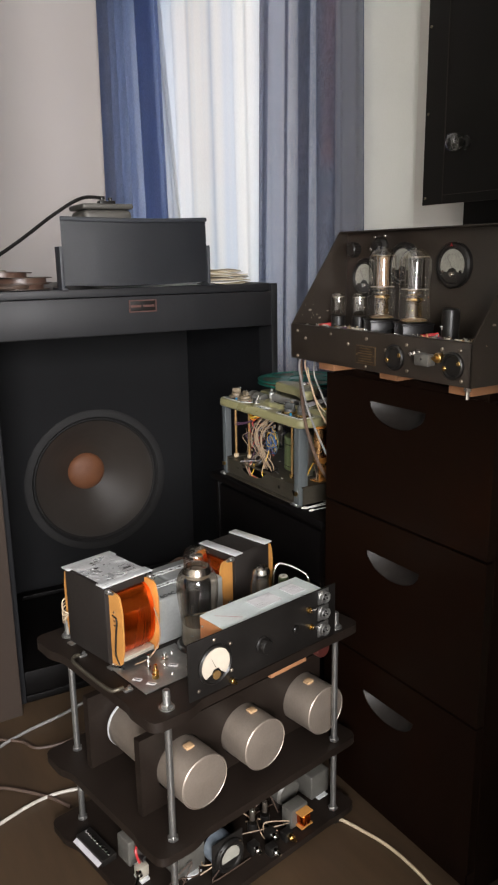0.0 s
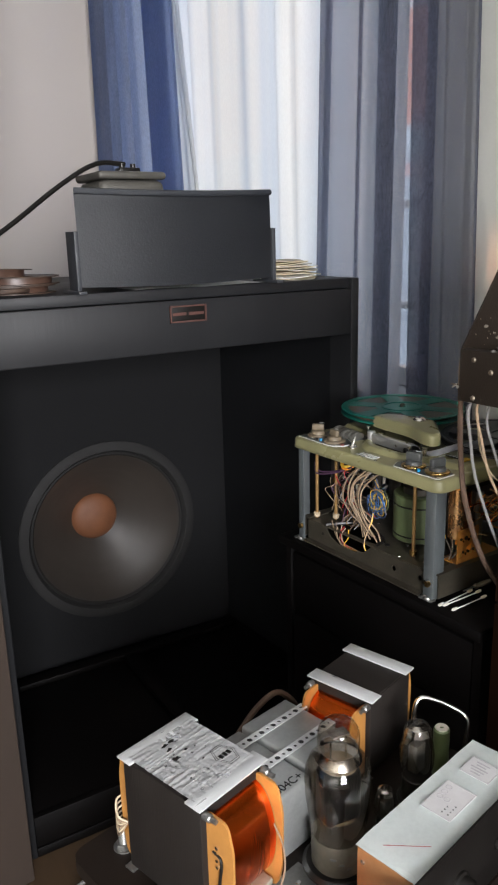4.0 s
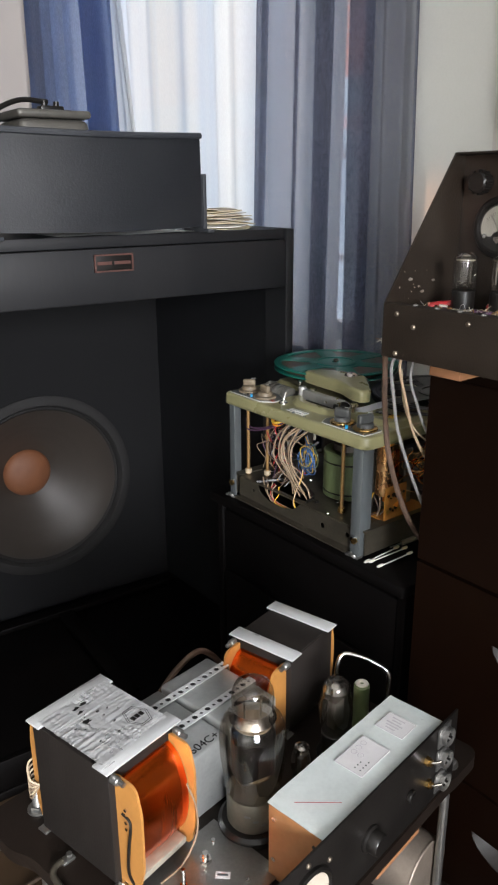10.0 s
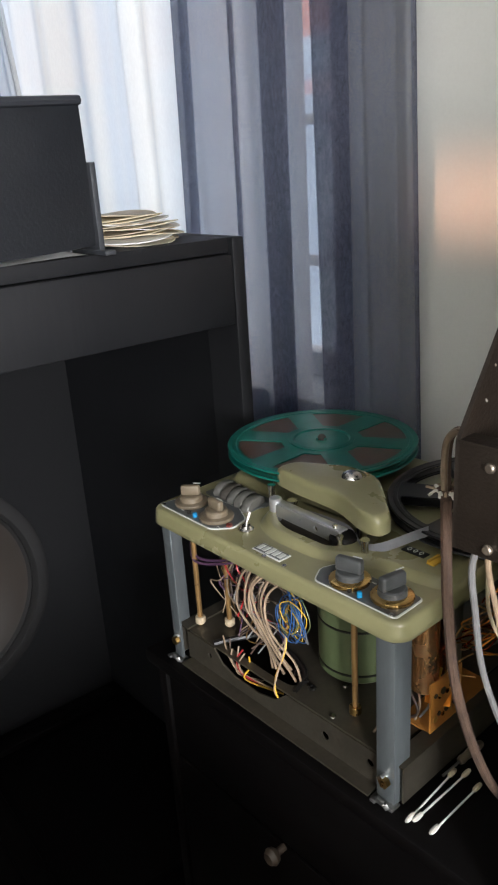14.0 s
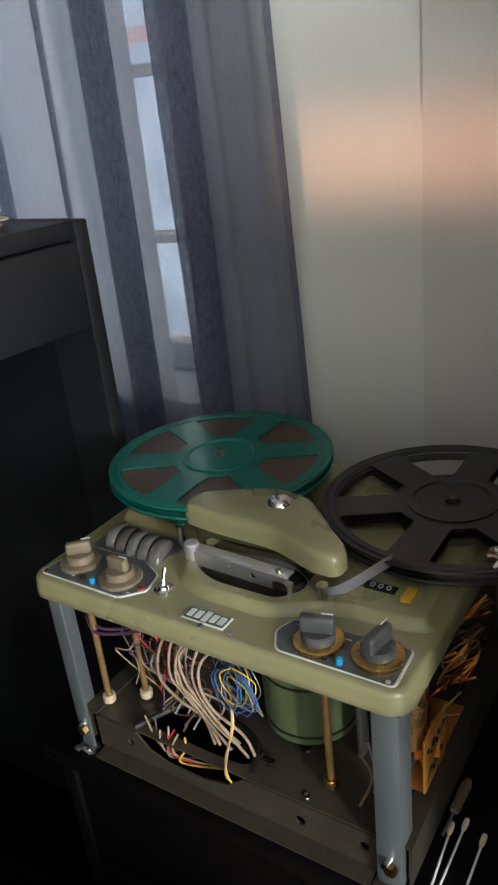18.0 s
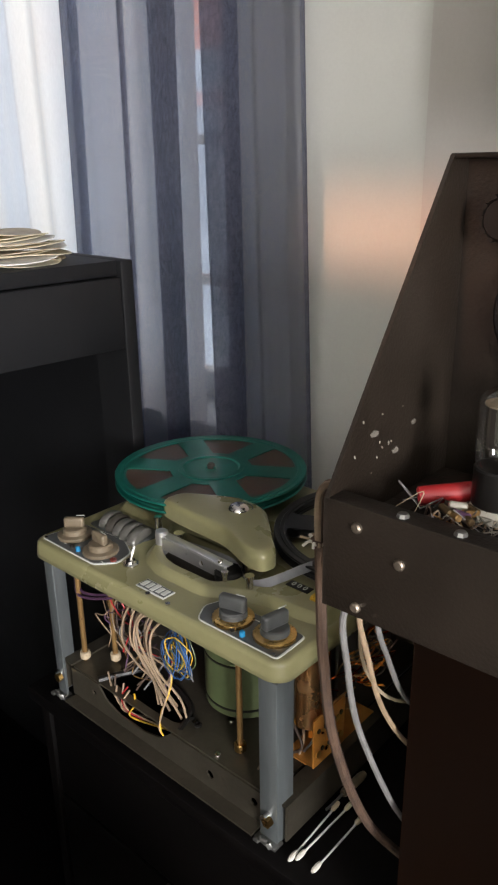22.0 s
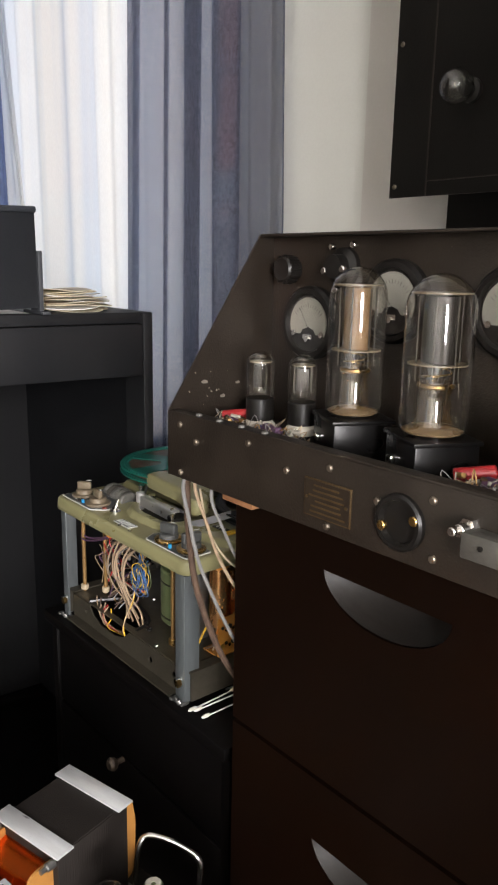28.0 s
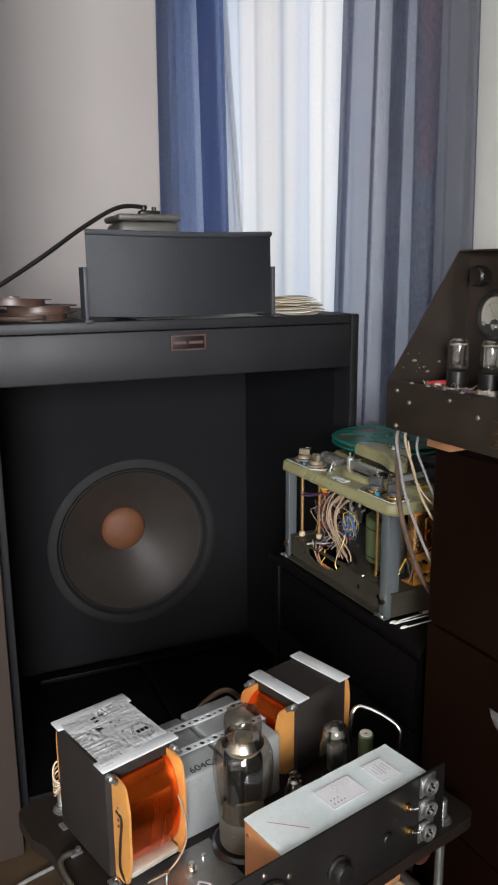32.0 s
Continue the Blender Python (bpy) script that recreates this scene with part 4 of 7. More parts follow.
part("field", box(0.043, 0.0152, 0.0006, -0.003, 0.030, ZT + 0.0014), PLATEGREY, mp_)
for k in range(5):
    part("bar", box(0.0058, 0.0105 if k != 2 else 0.0135, 0.0006, -0.0195 + 0.0083 * k, 0.030, ZT + 0.0020), INK, mp_)
# counter and tape-type window
cn = part("counter", box(0.030, 0.012, 0.003, 0.125, 0.124, ZT + 0.0085, 0.0008), BAKELITE, deck, "black tape counter window")
part_of("digits", lettering("0 0 0", 0.010, 0.0002, INK), cn, pose(0.125, 0.124, ZT + 0.0103))
part("reset_wheel", [box(0.010, 0.022, 0.004, 0.153, 0.122, ZT + 0.0090, 0.0012), box(0.0028, 0.019, 0.0012, 0.1495, 0.122, ZT + 0.0117)], YELLOW, deck, "yellow counter reset wheel")
for x, y in ((-0.002, 0.018), (0.030, 0.018)):
    part("screw", cyl(0.0028, 0.0015, x, y, ZT + 0.0009, n=10), CHROME, deck)

# head cover: a rounded three-cornered hood with the index button
hood = rounded([(-0.100, 0.128), (-0.098, 0.158), (-0.030, 0.198), (0.018, 0.195), (0.050, 0.165), (0.098, 0.118), (0.094, 0.098), (0.070, 0.098), (0.020, 0.118), (-0.060, 0.122)], 0.016, 5)
hc = V((0.0, 0.150))
def hoodsheet(u, v):
    x, y = hood[int(round(u * len(hood))) % len(hood)]
    z, d, c = 0.008 + 0.014 * min(1.0, v / 0.375), 0.0, 0.0
    if v > 0.375:
        q = min(1.0, (v - 0.375) / 0.3125)
        d, z = 0.010 * (1 - math.cos(q * math.pi / 2)), 0.022 + 0.009 * math.sin(q * math.pi / 2)
    if v > 0.6875:
        c = (v - 0.6875) / 0.3125
        z += 0.0015 * c
    p = V((x, y)) - hc
    p = p * (1 - d / p.length) * (1 - 0.999 * c) + hc
    return V((p.x, p.y, ZT + 0.018 + z))
part("head_cover", sheet(len(hood), 16, hoodsheet), OLIVE, deck, "olive hood over the tape heads", sharp=80)
part("hood_base", prism(inset(hood, 0.004), 0.002, pose(0, 0, ZT + 0.0257)), BAKELITE, deck)
ix = part("index_recess", lathe([(0.0185, -0.002), (0.0180, 0.0014), (0.0165, 0.0016), (0.0150, 0.0004), (0, 0.0002)], -0.003, 0.168, ZT + 0.0478, n=32), BAKELITE, deck, "dark round recess in the hood")
part("index_ball", lathe([(0.0135 * math.cos(radians(a)), 0.0095 * math.sin(radians(a))) for a in range(0, 90, 10)] + [(0, 0.0095)], -0.0005, 0.1655, ZT + 0.0480, n=32), CHROME, ix, "chrome ball", sharp=80)
part("cover_screw", cyl(0.003, 0.002, 0.082, 0.110, ZT + 0.0465, n=12), BRASS, deck)
# head block, bar, guides, pinch roller and tape inside the bay
arm = part("head_arm", [ring_plate(rounded([(-0.058, -0.008), (0.060, -0.008), (0.060, 0.008), (-0.058, 0.008)], 0.003), [circle(0.020, -0.001, 0.0036, 14), circle(-0.006, 0.002, 0.0016, 8)], 0.003, pose(-0.010, 0.093, ZT + 0.0125, 0, 0, -3) @ pose(0, 0, 0, 90)), moved(box(0.118, 0.012, 0.0022, 0.001, 0.006, 0.0085, 0.001), pose(-0.010, 0.091, ZT + 0.0125, 0, 0, -3))], BRIGHTBAR, deck, "bright steel tape head arm")
part("arm_post", cyl(0.0078, 0.030, -0.066, 0.098, ZT + 0.011, n=24, b=0.0012), BRIGHTBAR, arm)
part("arm_rivet", cyl(0.003, 0.003, 0.038, 0.092, ZT + 0.0230, n=14), CHROME, arm)
part("guide_plate", moved(box(0.106, 0.004, 0.020, 0, 0, 0, 0.001), pose(-0.012, 0.099, ZT - 0.008, 0, 0, -4)), PLATE_MET, deck)
part("pinch_roller", cyl(0.0165, 0.012, 0.046, 0.097, ZT + 0.008, n=28, b=0.002), BAKELITE, deck, "black rubber pinch roller")
part("capstan", cyl(0.003, 0.03, 0.052, 0.117, ZT + 0.004, n=12), CHROME, deck)
for x, y, r, h in ((-0.094, 0.118, 0.0042, 0.03), (0.085, 0.088, 0.0042, 0.026), (0.054, 0.082, 0.0030, 0.022), (-0.050, 0.112, 0.0055, 0.024)):
    g = part("tape_guide", cyl(r, h, x, y, ZT + h / 2 - 0.004, n=16, b=0.0008), CHROME, deck, "chrome tape guide")
    part("guide_cap", cyl(r + 0.0012, 0.003, x, y, ZT + h - 0.003, n=16), CHROME, g)
part("bay_floor", box(0.16, 0.08, 0.003, -0.01, 0.10, ZT - 0.032), COPPERCAN, deck, "coppery mechanism under the bay")
for k in range(9):
    part("linkage", moved(box(0.03 + 0.006 * (k % 4), 0.006, 0.004, 0, 0, 0, 0.001), pose(-0.06 + 0.013 * k, 0.08 + 0.007 * (k % 3), ZT - 0.024 + 0.003 * (k % 3), 0, 0, 37 * k)), STEEL if k % 2 else RUST, deck)
tape_path = [(-0.190, 0.205, ZT + 0.03), (-0.094, 0.124, ZT + 0.010), (-0.076, 0.109, ZT + 0.010), (0.030, 0.116, ZT + 0.010), (0.085, 0.094, ZT + 0.010), (0.130, 0.140, ZT + 0.03)]
def tapesheet(u, v):
    q = smooth_path(tape_path, 8)
    c = q[min(int(u * (len(q) - 1) + 0.5), len(q) - 1)]
    return c + V((0, 0, 0.0062 * (v - 0.5) * 2))
b = sheet(40, 1, tapesheet)
bmesh.ops.solidify(b, geom=b.faces[:], thickness=0.0004)
part("tape", b, surf("grey_tape_back", (0.36, 0.36, 0.37), (0.28, 0.28, 0.29), 30, 0.35), deck, "pale tape threaded past the heads")

# open frame below the plate
for x, w in ((-0.186, 0.017), (0.1735, 0.023)):
    ps = part("post", [box(w, 0.004, 0.200, x, 0.014, 0.102, 0.0008), box(0.004, 0.024, 0.200, x + (w / 2 - 0.002) * (1 if x > 0 else -1), 0.027, 0.102, 0.0008)], POSTZINC, deck, "bent zinc-plated corner post")
    part("foot", [box(w + 0.006, 0.014, 0.004, x, 0.012, 0.0025, 0.001)] + [moved(box(0.007, 0.006, 0.004, 0, 0, 0, 0.001), pose(x - 0.008 + 0.005 * q, 0.003 + 0.002 * (q % 2), 0.005 + 0.002 * (q % 3), 25 * q, 40 * q, 70 * q)) for q in range(4)], STEEL, ps, "crumpled bright foot")
    part("screw", cyl(0.0045, 0.010, x, 0.009, 0.036, "y", 12), CHROME, ps)
    part("nut", cyl(0.006, 0.006, x + 0.004, 0.006, 0.034, "y", 6), BRASS, ps)
for x in (-0.181, 0.181):
    part("rear_post", box(0.016, 0.016, 0.200, x, 0.345, 0.102, 0.001), STEEL, deck)
hole = rounded([(-0.118, 0.030), (-0.108, 0.012), (-0.02, 0.010), (0.015, 0.012), (0.022, 0.030), (0.004, 0.052), (-0.06, 0.066), (-0.105, 0.052)], 0.012)
part("base_plate", ring_plate(round_rect(-0.172, 0.166, 0.022, 0.355, 0.004, 2), [[(x, y + 0.0225) for x, y in hole]], 0.0025, pose(0, 0, 0.046)), DULLSTEEL, deck, "dull steel base plate with a rough cut hole")
part("front_channel", [ring_plate([(-0.172, 0.006), (0.160, 0.006), (0.160, 0.047), (0.02, 0.047), (0.0, 0.030), (-0.03, 0.022), (-0.075, 0.022), (-0.10, 0.030), (-0.115, 0.047), (-0.172, 0.047)], [circle(0.082, 0.026, 0.0055, 14), circle(-0.125, 0.030, 0.004, 12), circle(0.147, 0.030, 0.005, 12)], 0.0025, pose(0, 0.022, 0, 90)), box(0.325, 0.020, 0.0025, -0.004, 0.012, 0.006)], DULLSTEEL, deck, "steel front channel")
part("side_channel", [box(0.0025, 0.33, 0.046, 0.190, 0.185, 0.028), box(0.020, 0.33, 0.0025, 0.181, 0.185, 0.050)], DULLSTEEL, deck)
part("side_channel", [box(0.0025, 0.33, 0.046, -0.190, 0.185, 0.028), box(0.020, 0.33, 0.0025, -0.181, 0.185, 0.050)], DULLSTEEL, deck)
part("rear_plate", box(0.36, 0.003, 0.17, 0, 0.352, 0.105), DULLSTEEL, deck)
part("hole_lining", tube([(-0.120, 0.024, 0.050), (-0.105, 0.052, 0.051), (-0.08, 0.080, 0.052), (-0.02, 0.074, 0.051), (0.012, 0.060, 0.050), (0.024, 0.030, 0.046)], 0.0042, 8), BAKELITE, deck)
for x, y in ((-0.06, 0.12), (0.06, 0.08), (0.085, 0.03), (0.11, 0.10), (0.145, 0.06), (-0.15, 0.09), (0.03, 0.05)):
    part("rivet", lathe([(0.004, 0), (0.0035, 0.0015), (0, 0.0022)], x, y, 0.0485, n=10), CHROME, deck)
# rods
for x, y, r in ((-0.170, 0.042, 0.0036), (-0.136, 0.066, 0.0036), (0.101, 0.050, 0.0036)):
    rod = part("rod", cyl(r, 0.158, x, y, 0.124, n=12), RUST, deck, "tarnished brass control rod")
    part("collar", cyl(r + 0.0035, 0.010, x, y, 0.056, n=14, b=0.001), BRASS if x > 0 else CREAM, rod)
# motor and its mounts
mo = part("motor", lathe([(0, 0), (0.046, 0), (0.049, 0.003), (0.049, 0.090), (0.046, 0.093), (0, 0.093)], 0.042, 0.125, 0.052, n=40), GREENCAN, deck, "round olive green motor")
for z in (0.010, 0.070):
    part("band", lathe([(0.0485, 0), (0.0498, 0.001), (0.0498, 0.003), (0.0485, 0.004)], 0.042, 0.125, 0.052 + z, n=40), BAKELITE, mo)
part("motor_top", lathe([(0.030, 0), (0.030, 0.012), (0.012, 0.016), (0, 0.016)], 0.042, 0.125, 0.145, n=30), PLATE_MET, mo)
for k in range(5):
    part("bracket", [box(0.005, 0.018, 0.11, 0.112 + 0.008 * k, 0.10 + 0.020 * k, 0.105, 0.001)], PLATE_MET if k % 2 else STEEL, deck)
for x, y in ((-0.165, 0.09), (-0.150, 0.13), (-0.10, 0.15), (-0.06, 0.17)):
    part("switch_wafer", [box(0.026, 0.004, 0.09, x, y, 0.14, 0.001), cyl(0.003, 0.11, x, y + 0.004, 0.14, n=10)], PLATE_MET, deck)
for x, y, z in ((-0.02, 0.29, 0.049), (0.10, 0.28, 0.049), (-0.12, 0.27, 0.049)):
    part("transformer", [box(0.07, 0.06, 0.08, x, y, z + 0.04, 0.003), box(0.05, 0.074, 0.05, x, y, z + 0.04, 0.006)], GREYBOX, deck)
# capacitor cans and coils at the right end
cn2 = part("capacitor_can", cyl(0.0150, 0.100, 0.163, 0.092, 0.146, n=24, b=0.002), COPPERCAN, deck, "coppery capacitor can with an orange cap")
part("cap_ring", cyl(0.0155, 0.006, 0.163, 0.092, 0.194, n=24, b=0.001), ORANGE, cn2)
part("orange_label", moved(box(0.032, 0.0015, 0.026, 0, 0, 0), pose(0.176, 0.100, 0.092, -30, 25, 60)), ORANGE, deck, "orange paper label")
cb = part("circuit_board", [box(0.002, 0.056, 0.062, 0.182, 0.104, 0.086), box(0.040, 0.120, 0.002, 0.160, 0.140, 0.0505)], surf("amber_board", (0.46, 0.195, 0.035), (0.34, 0.14, 0.027), 20, 0.45), deck, "amber circuit board")
for k in range(14):
    part("eyelet", cyl(0.0028 if k % 3 else 0.0042, 0.0016, 0.1834, 0.084 + 0.0068 * (k % 7), 0.070 + 0.026 * (k // 7) + 0.004 * (k % 2), "x", 12), BAKELITE if k % 2 else BRASS, cb)
part("can", cyl(0.0135, 0.085, 0.150, 0.128, 0.135, n=24, b=0.002), COPPERCAN, deck, "coppery capacitor can")
rnd = random.Random(11)
def wire(pts, r, material, jitter=0.004):
    q = [V(p) + V((rnd.uniform(-1, 1), rnd.uniform(-1, 1), rnd.uniform(-1, 1))) * jitter for p in pts]
    return part("wire", tube(q, r, 6, 5), material, deck)
# cream loom looping from the switches down to the cut hole and across the base
for k in range(7):
    x0 = -0.082 + 0.0085 * k + rnd.uniform(-0.004, 0.004)
    wire([(x0 + 0.034, 0.075, 0.196), (x0 + 0.014, 0.060, 0.178), (x0 - 0.004, 0.050, 0.150), (x0 - 0.004, 0.046, 0.118), (x0 + 0.008, 0.048, 0.088), (x0 + 0.030, 0.050, 0.066), (x0 + 0.052, 0.048, 0.051)], 0.0016, WIRETAN, 0.0045)
for k in range(9):
    x0 = -0.118 + 0.008 * k
    wire([(x0, 0.10, 0.170 - 0.006 * (k % 3)), (x0 - 0.020, 0.075, 0.135), (x0 - 0.012, 0.062, 0.100), (x0 + 0.02, 0.075, 0.080), (x0 + 0.01, 0.05, 0.056)], 0.0012, (WIRETAN, BROWNW, BROWNW, GREYWIRE)[k % 4], 0.008)
for k in range(7):
    wire([(-0.112 + 0.010 * k, 0.030, 0.058), (-0.100 + 0.006 * k, 0.028, 0.040), (-0.09 + 0.004 * k, 0.034, 0.018), (-0.085 + 0.010 * k, 0.05, 0.006)], 0.0012, (WIRETAN, BROWNW, WIRETAN, WIRETAN, RED, WIRETAN, YELLOW)[k], 0.005)
for k in range(6):
    wire([(-0.02, 0.070, 0.160), (0.004 + 0.006 * k, 0.050, 0.145 - 0.006 * k), (0.010 + 0.003 * k, 0.046, 0.115), (-0.012, 0.052, 0.105 + 0.004 * k), (-0.026, 0.058, 0.130), (0.0, 0.066, 0.150)], 0.0008, (BLUEW, BLUEW, YELLOW, BLUEW, GREYWIRE, BLUEW)[k], 0.005)
for k in range(2):
    wire([(-0.006 + 0.002 * k, 0.050, 0.115), (0.002 - 0.001 * k, 0.038, 0.090), (-0.002 + 0.002 * k, 0.024, 0.060), (0.002 - 0.002 * k, 0.020, 0.040), (0.010, 0.026 + 0.002 * k, 0.024)], 0.0011, (YELLOW, WIRETAN)[k], 0.001)
# finer tangle behind the rods, and the loose blue bundle
for k in range(26):
    x0, z0 = rnd.uniform(-0.165, -0.050), rnd.uniform(0.085, 0.175)
    wire([(x0, rnd.uniform(0.06, 0.10), z0), (x0 + rnd.uniform(-0.02, 0.03), rnd.uniform(0.05, 0.09), z0 - rnd.uniform(0.0, 0.03)), (x0 + rnd.uniform(-0.02, 0.04), rnd.uniform(0.05, 0.09), z0 - rnd.uniform(0.02, 0.05)), (x0 + rnd.uniform(-0.01, 0.05), rnd.uniform(0.05, 0.09), max(0.052, z0 - rnd.uniform(0.03, 0.08)))], rnd.choice((0.0007, 0.0009, 0.0011)), rnd.choice((WIRETAN, WIRETAN, BROWNW, RED, WIRETAN, VIOLET, GREYWIRE, RUST)), 0.004)
for k in range(12):
    a, rr = rnd.uniform(0, 6.28), rnd.uniform(0.014, 0.024)
    c = V((0.000 + rnd.uniform(-0.008, 0.008), 0.056 + rnd.uniform(-0.01, 0.01), 0.130 + rnd.uniform(-0.012, 0.012)))
    wire([c + V((rr * math.cos(a + j * 0.9), 0.006 * math.sin(2 * a + j), 1.15 * rr * math.sin(a + j * 0.9))) for j in range(8)], 0.0007, rnd.choice((BLUEW, BLUEW, YELLOW, GREENCAN, BLUEW)), 0.002)
for k in range(3):
    part("grommet", lathe([(0.003, 0), (0.005, 0.001), (0.005, 0.003), (0.003, 0.004)], 0.004 + 0.016 * k, 0.056 - 0.004 * k, 0.0485, n=12), BAKELITE, deck)
wire([(-0.190, 0.050, 0.165), (-0.165, 0.040, 0.150), (-0.12, 0.045, 0.158), (-0.07, 0.05, 0.180)], 0.0018, VIOLET, 0.002)
wire([(-0.188, 0.050, 0.168), (-0.16, 0.042, 0.156), (-0.12, 0.048, 0.164), (-0.075, 0.052, 0.184)], 0.0018, VIOLET, 0.002)
wire([(-0.105, 0.060, 0.196), (-0.095, 0.045, 0.183), (-0.080, 0.045, 0.182), (-0.068, 0.06, 0.192)], 0.0030, YELLOW, 0.001)
wire([(-0.112, 0.066, 0.190), (-0.10, 0.052, 0.176), (-0.085, 0.05, 0.174), (-0.07, 0.06, 0.186)], 0.0026, ORANGE, 0.001)
for k in range(26):
    a = rnd.uniform(0, 6.28)
    c = V((0.188, 0.150 + rnd.uniform(-0.05, 0.06), 0.150 + rnd.uniform(-0.035, 0.030)))
    wire([c + V((0.012 * math.sin(a + j * 1.3), 0.02 * math.cos(a + j * 1.1), 0.022 * math.sin(a + j * 0.9))) for j in range(5)], 0.0010, (RUST, COPPER, BROWNW, ORANGE)[k % 4], 0.003)
for k in range(8):
    wire([(0.13 + 0.006 * k, 0.06 + 0.01 * k, 0.10), (0.145 + 0.004 * k, 0.05 + 0.01 * k, 0.07), (0.13 + 0.006 * k, 0.045 + 0.01 * k, 0.052)], 0.0016, (WIRETAN, GREYWIRE, YELLOW, BROWNW)[k % 4], 0.006)
for k in range(16):
    part("resistor", moved(cyl(0.0026, 0.013, 0, 0, 0, "x", 10, 0.0008), pose(-0.155 + 0.011 * k * 0.9, 0.085 + 0.012 * (k % 4), 0.12 + 0.012 * (k % 5), 30 * k, 20 * k, 50 * k)), (RUST, CERAMIC, BROWNW, GREYWIRE)[k % 4], deck)


# ---- reels on the deck ----
def sector_hole(r0, r1, a0, a1, n=8):
    return rounded([(r1 * math.cos(a0 + (a1 - a0) * k / n), r1 * math.sin(a0 + (a1 - a0) * k / n)) for k in range(n + 1)]
                   + [(r0 * math.cos(a1 - 0.16 + (a0 - a1 + 0.32) * k / 4), r0 * math.sin(a1 - 0.16 + (a0 - a1 + 0.32) * k / 4)) for k in range(5)], 0.014, 4)


def big_reel(name, x, y, z, turn, count, material, pack, label, gap):
    r = thing(name, pose(1.052, 1.665, 0.652, 0, 0, -90) @ pose(x, y, z, 0, 0, turn), label, "tape reel")
    R = 0.1335
    for nm, zz in (("lower_flange", 0.0), ("upper_flange", 0.0105)):
        holes = [sector_hole(0.057, 0.1175, 2 * math.pi * k / count + gap, 2 * math.pi * (k + 1) / count - gap) for k in range(count)]
        part(nm, [ring_plate(circle(0, 0, R - 0.001, 72), holes, 0.0014, pose(0, 0, zz))], material, r)
        part("rim", lathe([(R - 0.005, 0.0005), (R - 0.001, -0.0008), (R, 0.0007), (R - 0.001, 0.0022), (R - 0.005, 0.0018)], 0, 0, zz, n=72), material, r)
        part("raised_ring", lathe([(0.1205, 0.0013), (0.1215, 0.0022), (0.1255, 0.0022), (0.1265, 0.0013)], 0, 0, zz, n=72), material, r)
    part("hub", lathe([(0.0135, 0), (0.046, 0), (0.046, 0.013), (0.040, 0.0135), (0.038, 0.0115), (0.0135, 0.0115)], 0, 0, 0.0005, n=48), material, r, "reel hub")
    if pack:
        part("tape_pack", lathe([(0.046, 0.0022), (pack, 0.0022), (pack, 0.0098), (0.046, 0.0098)], n=64), TAPE, r, "wound brown tape")
    sp = part("spindle", lathe([(0.006, -0.010), (0.006, 0.016), (0.0035, 0.019), (0, 0.0195)], n=16), PLATE_MET, r)
    for k in range(3):
        part("spindle_wing", moved(box(0.003, 0.007, 0.003, 0, 0.005, 0.0135, 0.0008), pose(0, 0, 0, 0, 0, 120 * k)), material, sp)
    return r


big_reel("tape_reel", -0.131, 0.252, 0.256, 30, 6, TEAL, 0.119, "teal green metal tape reel full of brown tape", 0.165)
big_reel("tape_reel", 0.144, 0.266, 0.243, 28, 6, REELBLACK, 0, "empty black plastic tape reel", 0.17)
part("reel_table", lathe([(0, 0.234), (0.055, 0.234), (0.055, 0.2545), (0, 0.2545)], -0.131, 0.252, 0, n=40), PLATE_MET, deck)
part("reel_table", lathe([(0, 0.234), (0.055, 0.234), (0.055, 0.2415), (0, 0.2415)], 0.144, 0.266, 0, n=40), PLATE_MET, deck)

# ---- drawer cabinet under the amplifier ----
def half_moon(w, d, n=14):
    return [(-w / 2, 0)] + [(w / 2 * math.cos(math.pi + math.pi * k / n), d * math.sin(math.pi + math.pi * k / n)) for k in range(1, n)] + [(w / 2, 0)]


TO_FRONT = pose(0, 0, 0, 90, 0, -90)  # plates drawn in x, y (seen from the front) stand up facing -x
ped = thing("drawer_cabinet", pose(1.024, 1.323, 0), "tall dark brown wooden cabinet with half-moon drawer pulls", "cabinet")
PW, PD, PH = 0.475, 0.47, 1.035
part("side_panel", box(PD - 0.023, 0.02, PH, PD / 2 + 0.0115, -0.010, PH / 2, 0.002), DARKWOOD, ped)
part("side_panel", box(PD - 0.023, 0.02, PH, PD / 2 + 0.0115, -PW + 0.010, PH / 2, 0.002), DARKWOOD, ped)
part("top_panel", box(PD - 0.004, PW - 0.042, 0.02, PD / 2 + 0.002, -PW / 2, PH - 0.011, 0.002), DARKWOOD, ped)
part("back_panel", box(0.012, PW - 0.042, PH - 0.04, PD - 0.008, -PW / 2, PH / 2), DARKWOOD, ped)
part("plinth", box(0.02, PW - 0.042, 0.05, 0.03, -PW / 2, 0.026), DARKWOOD, ped)
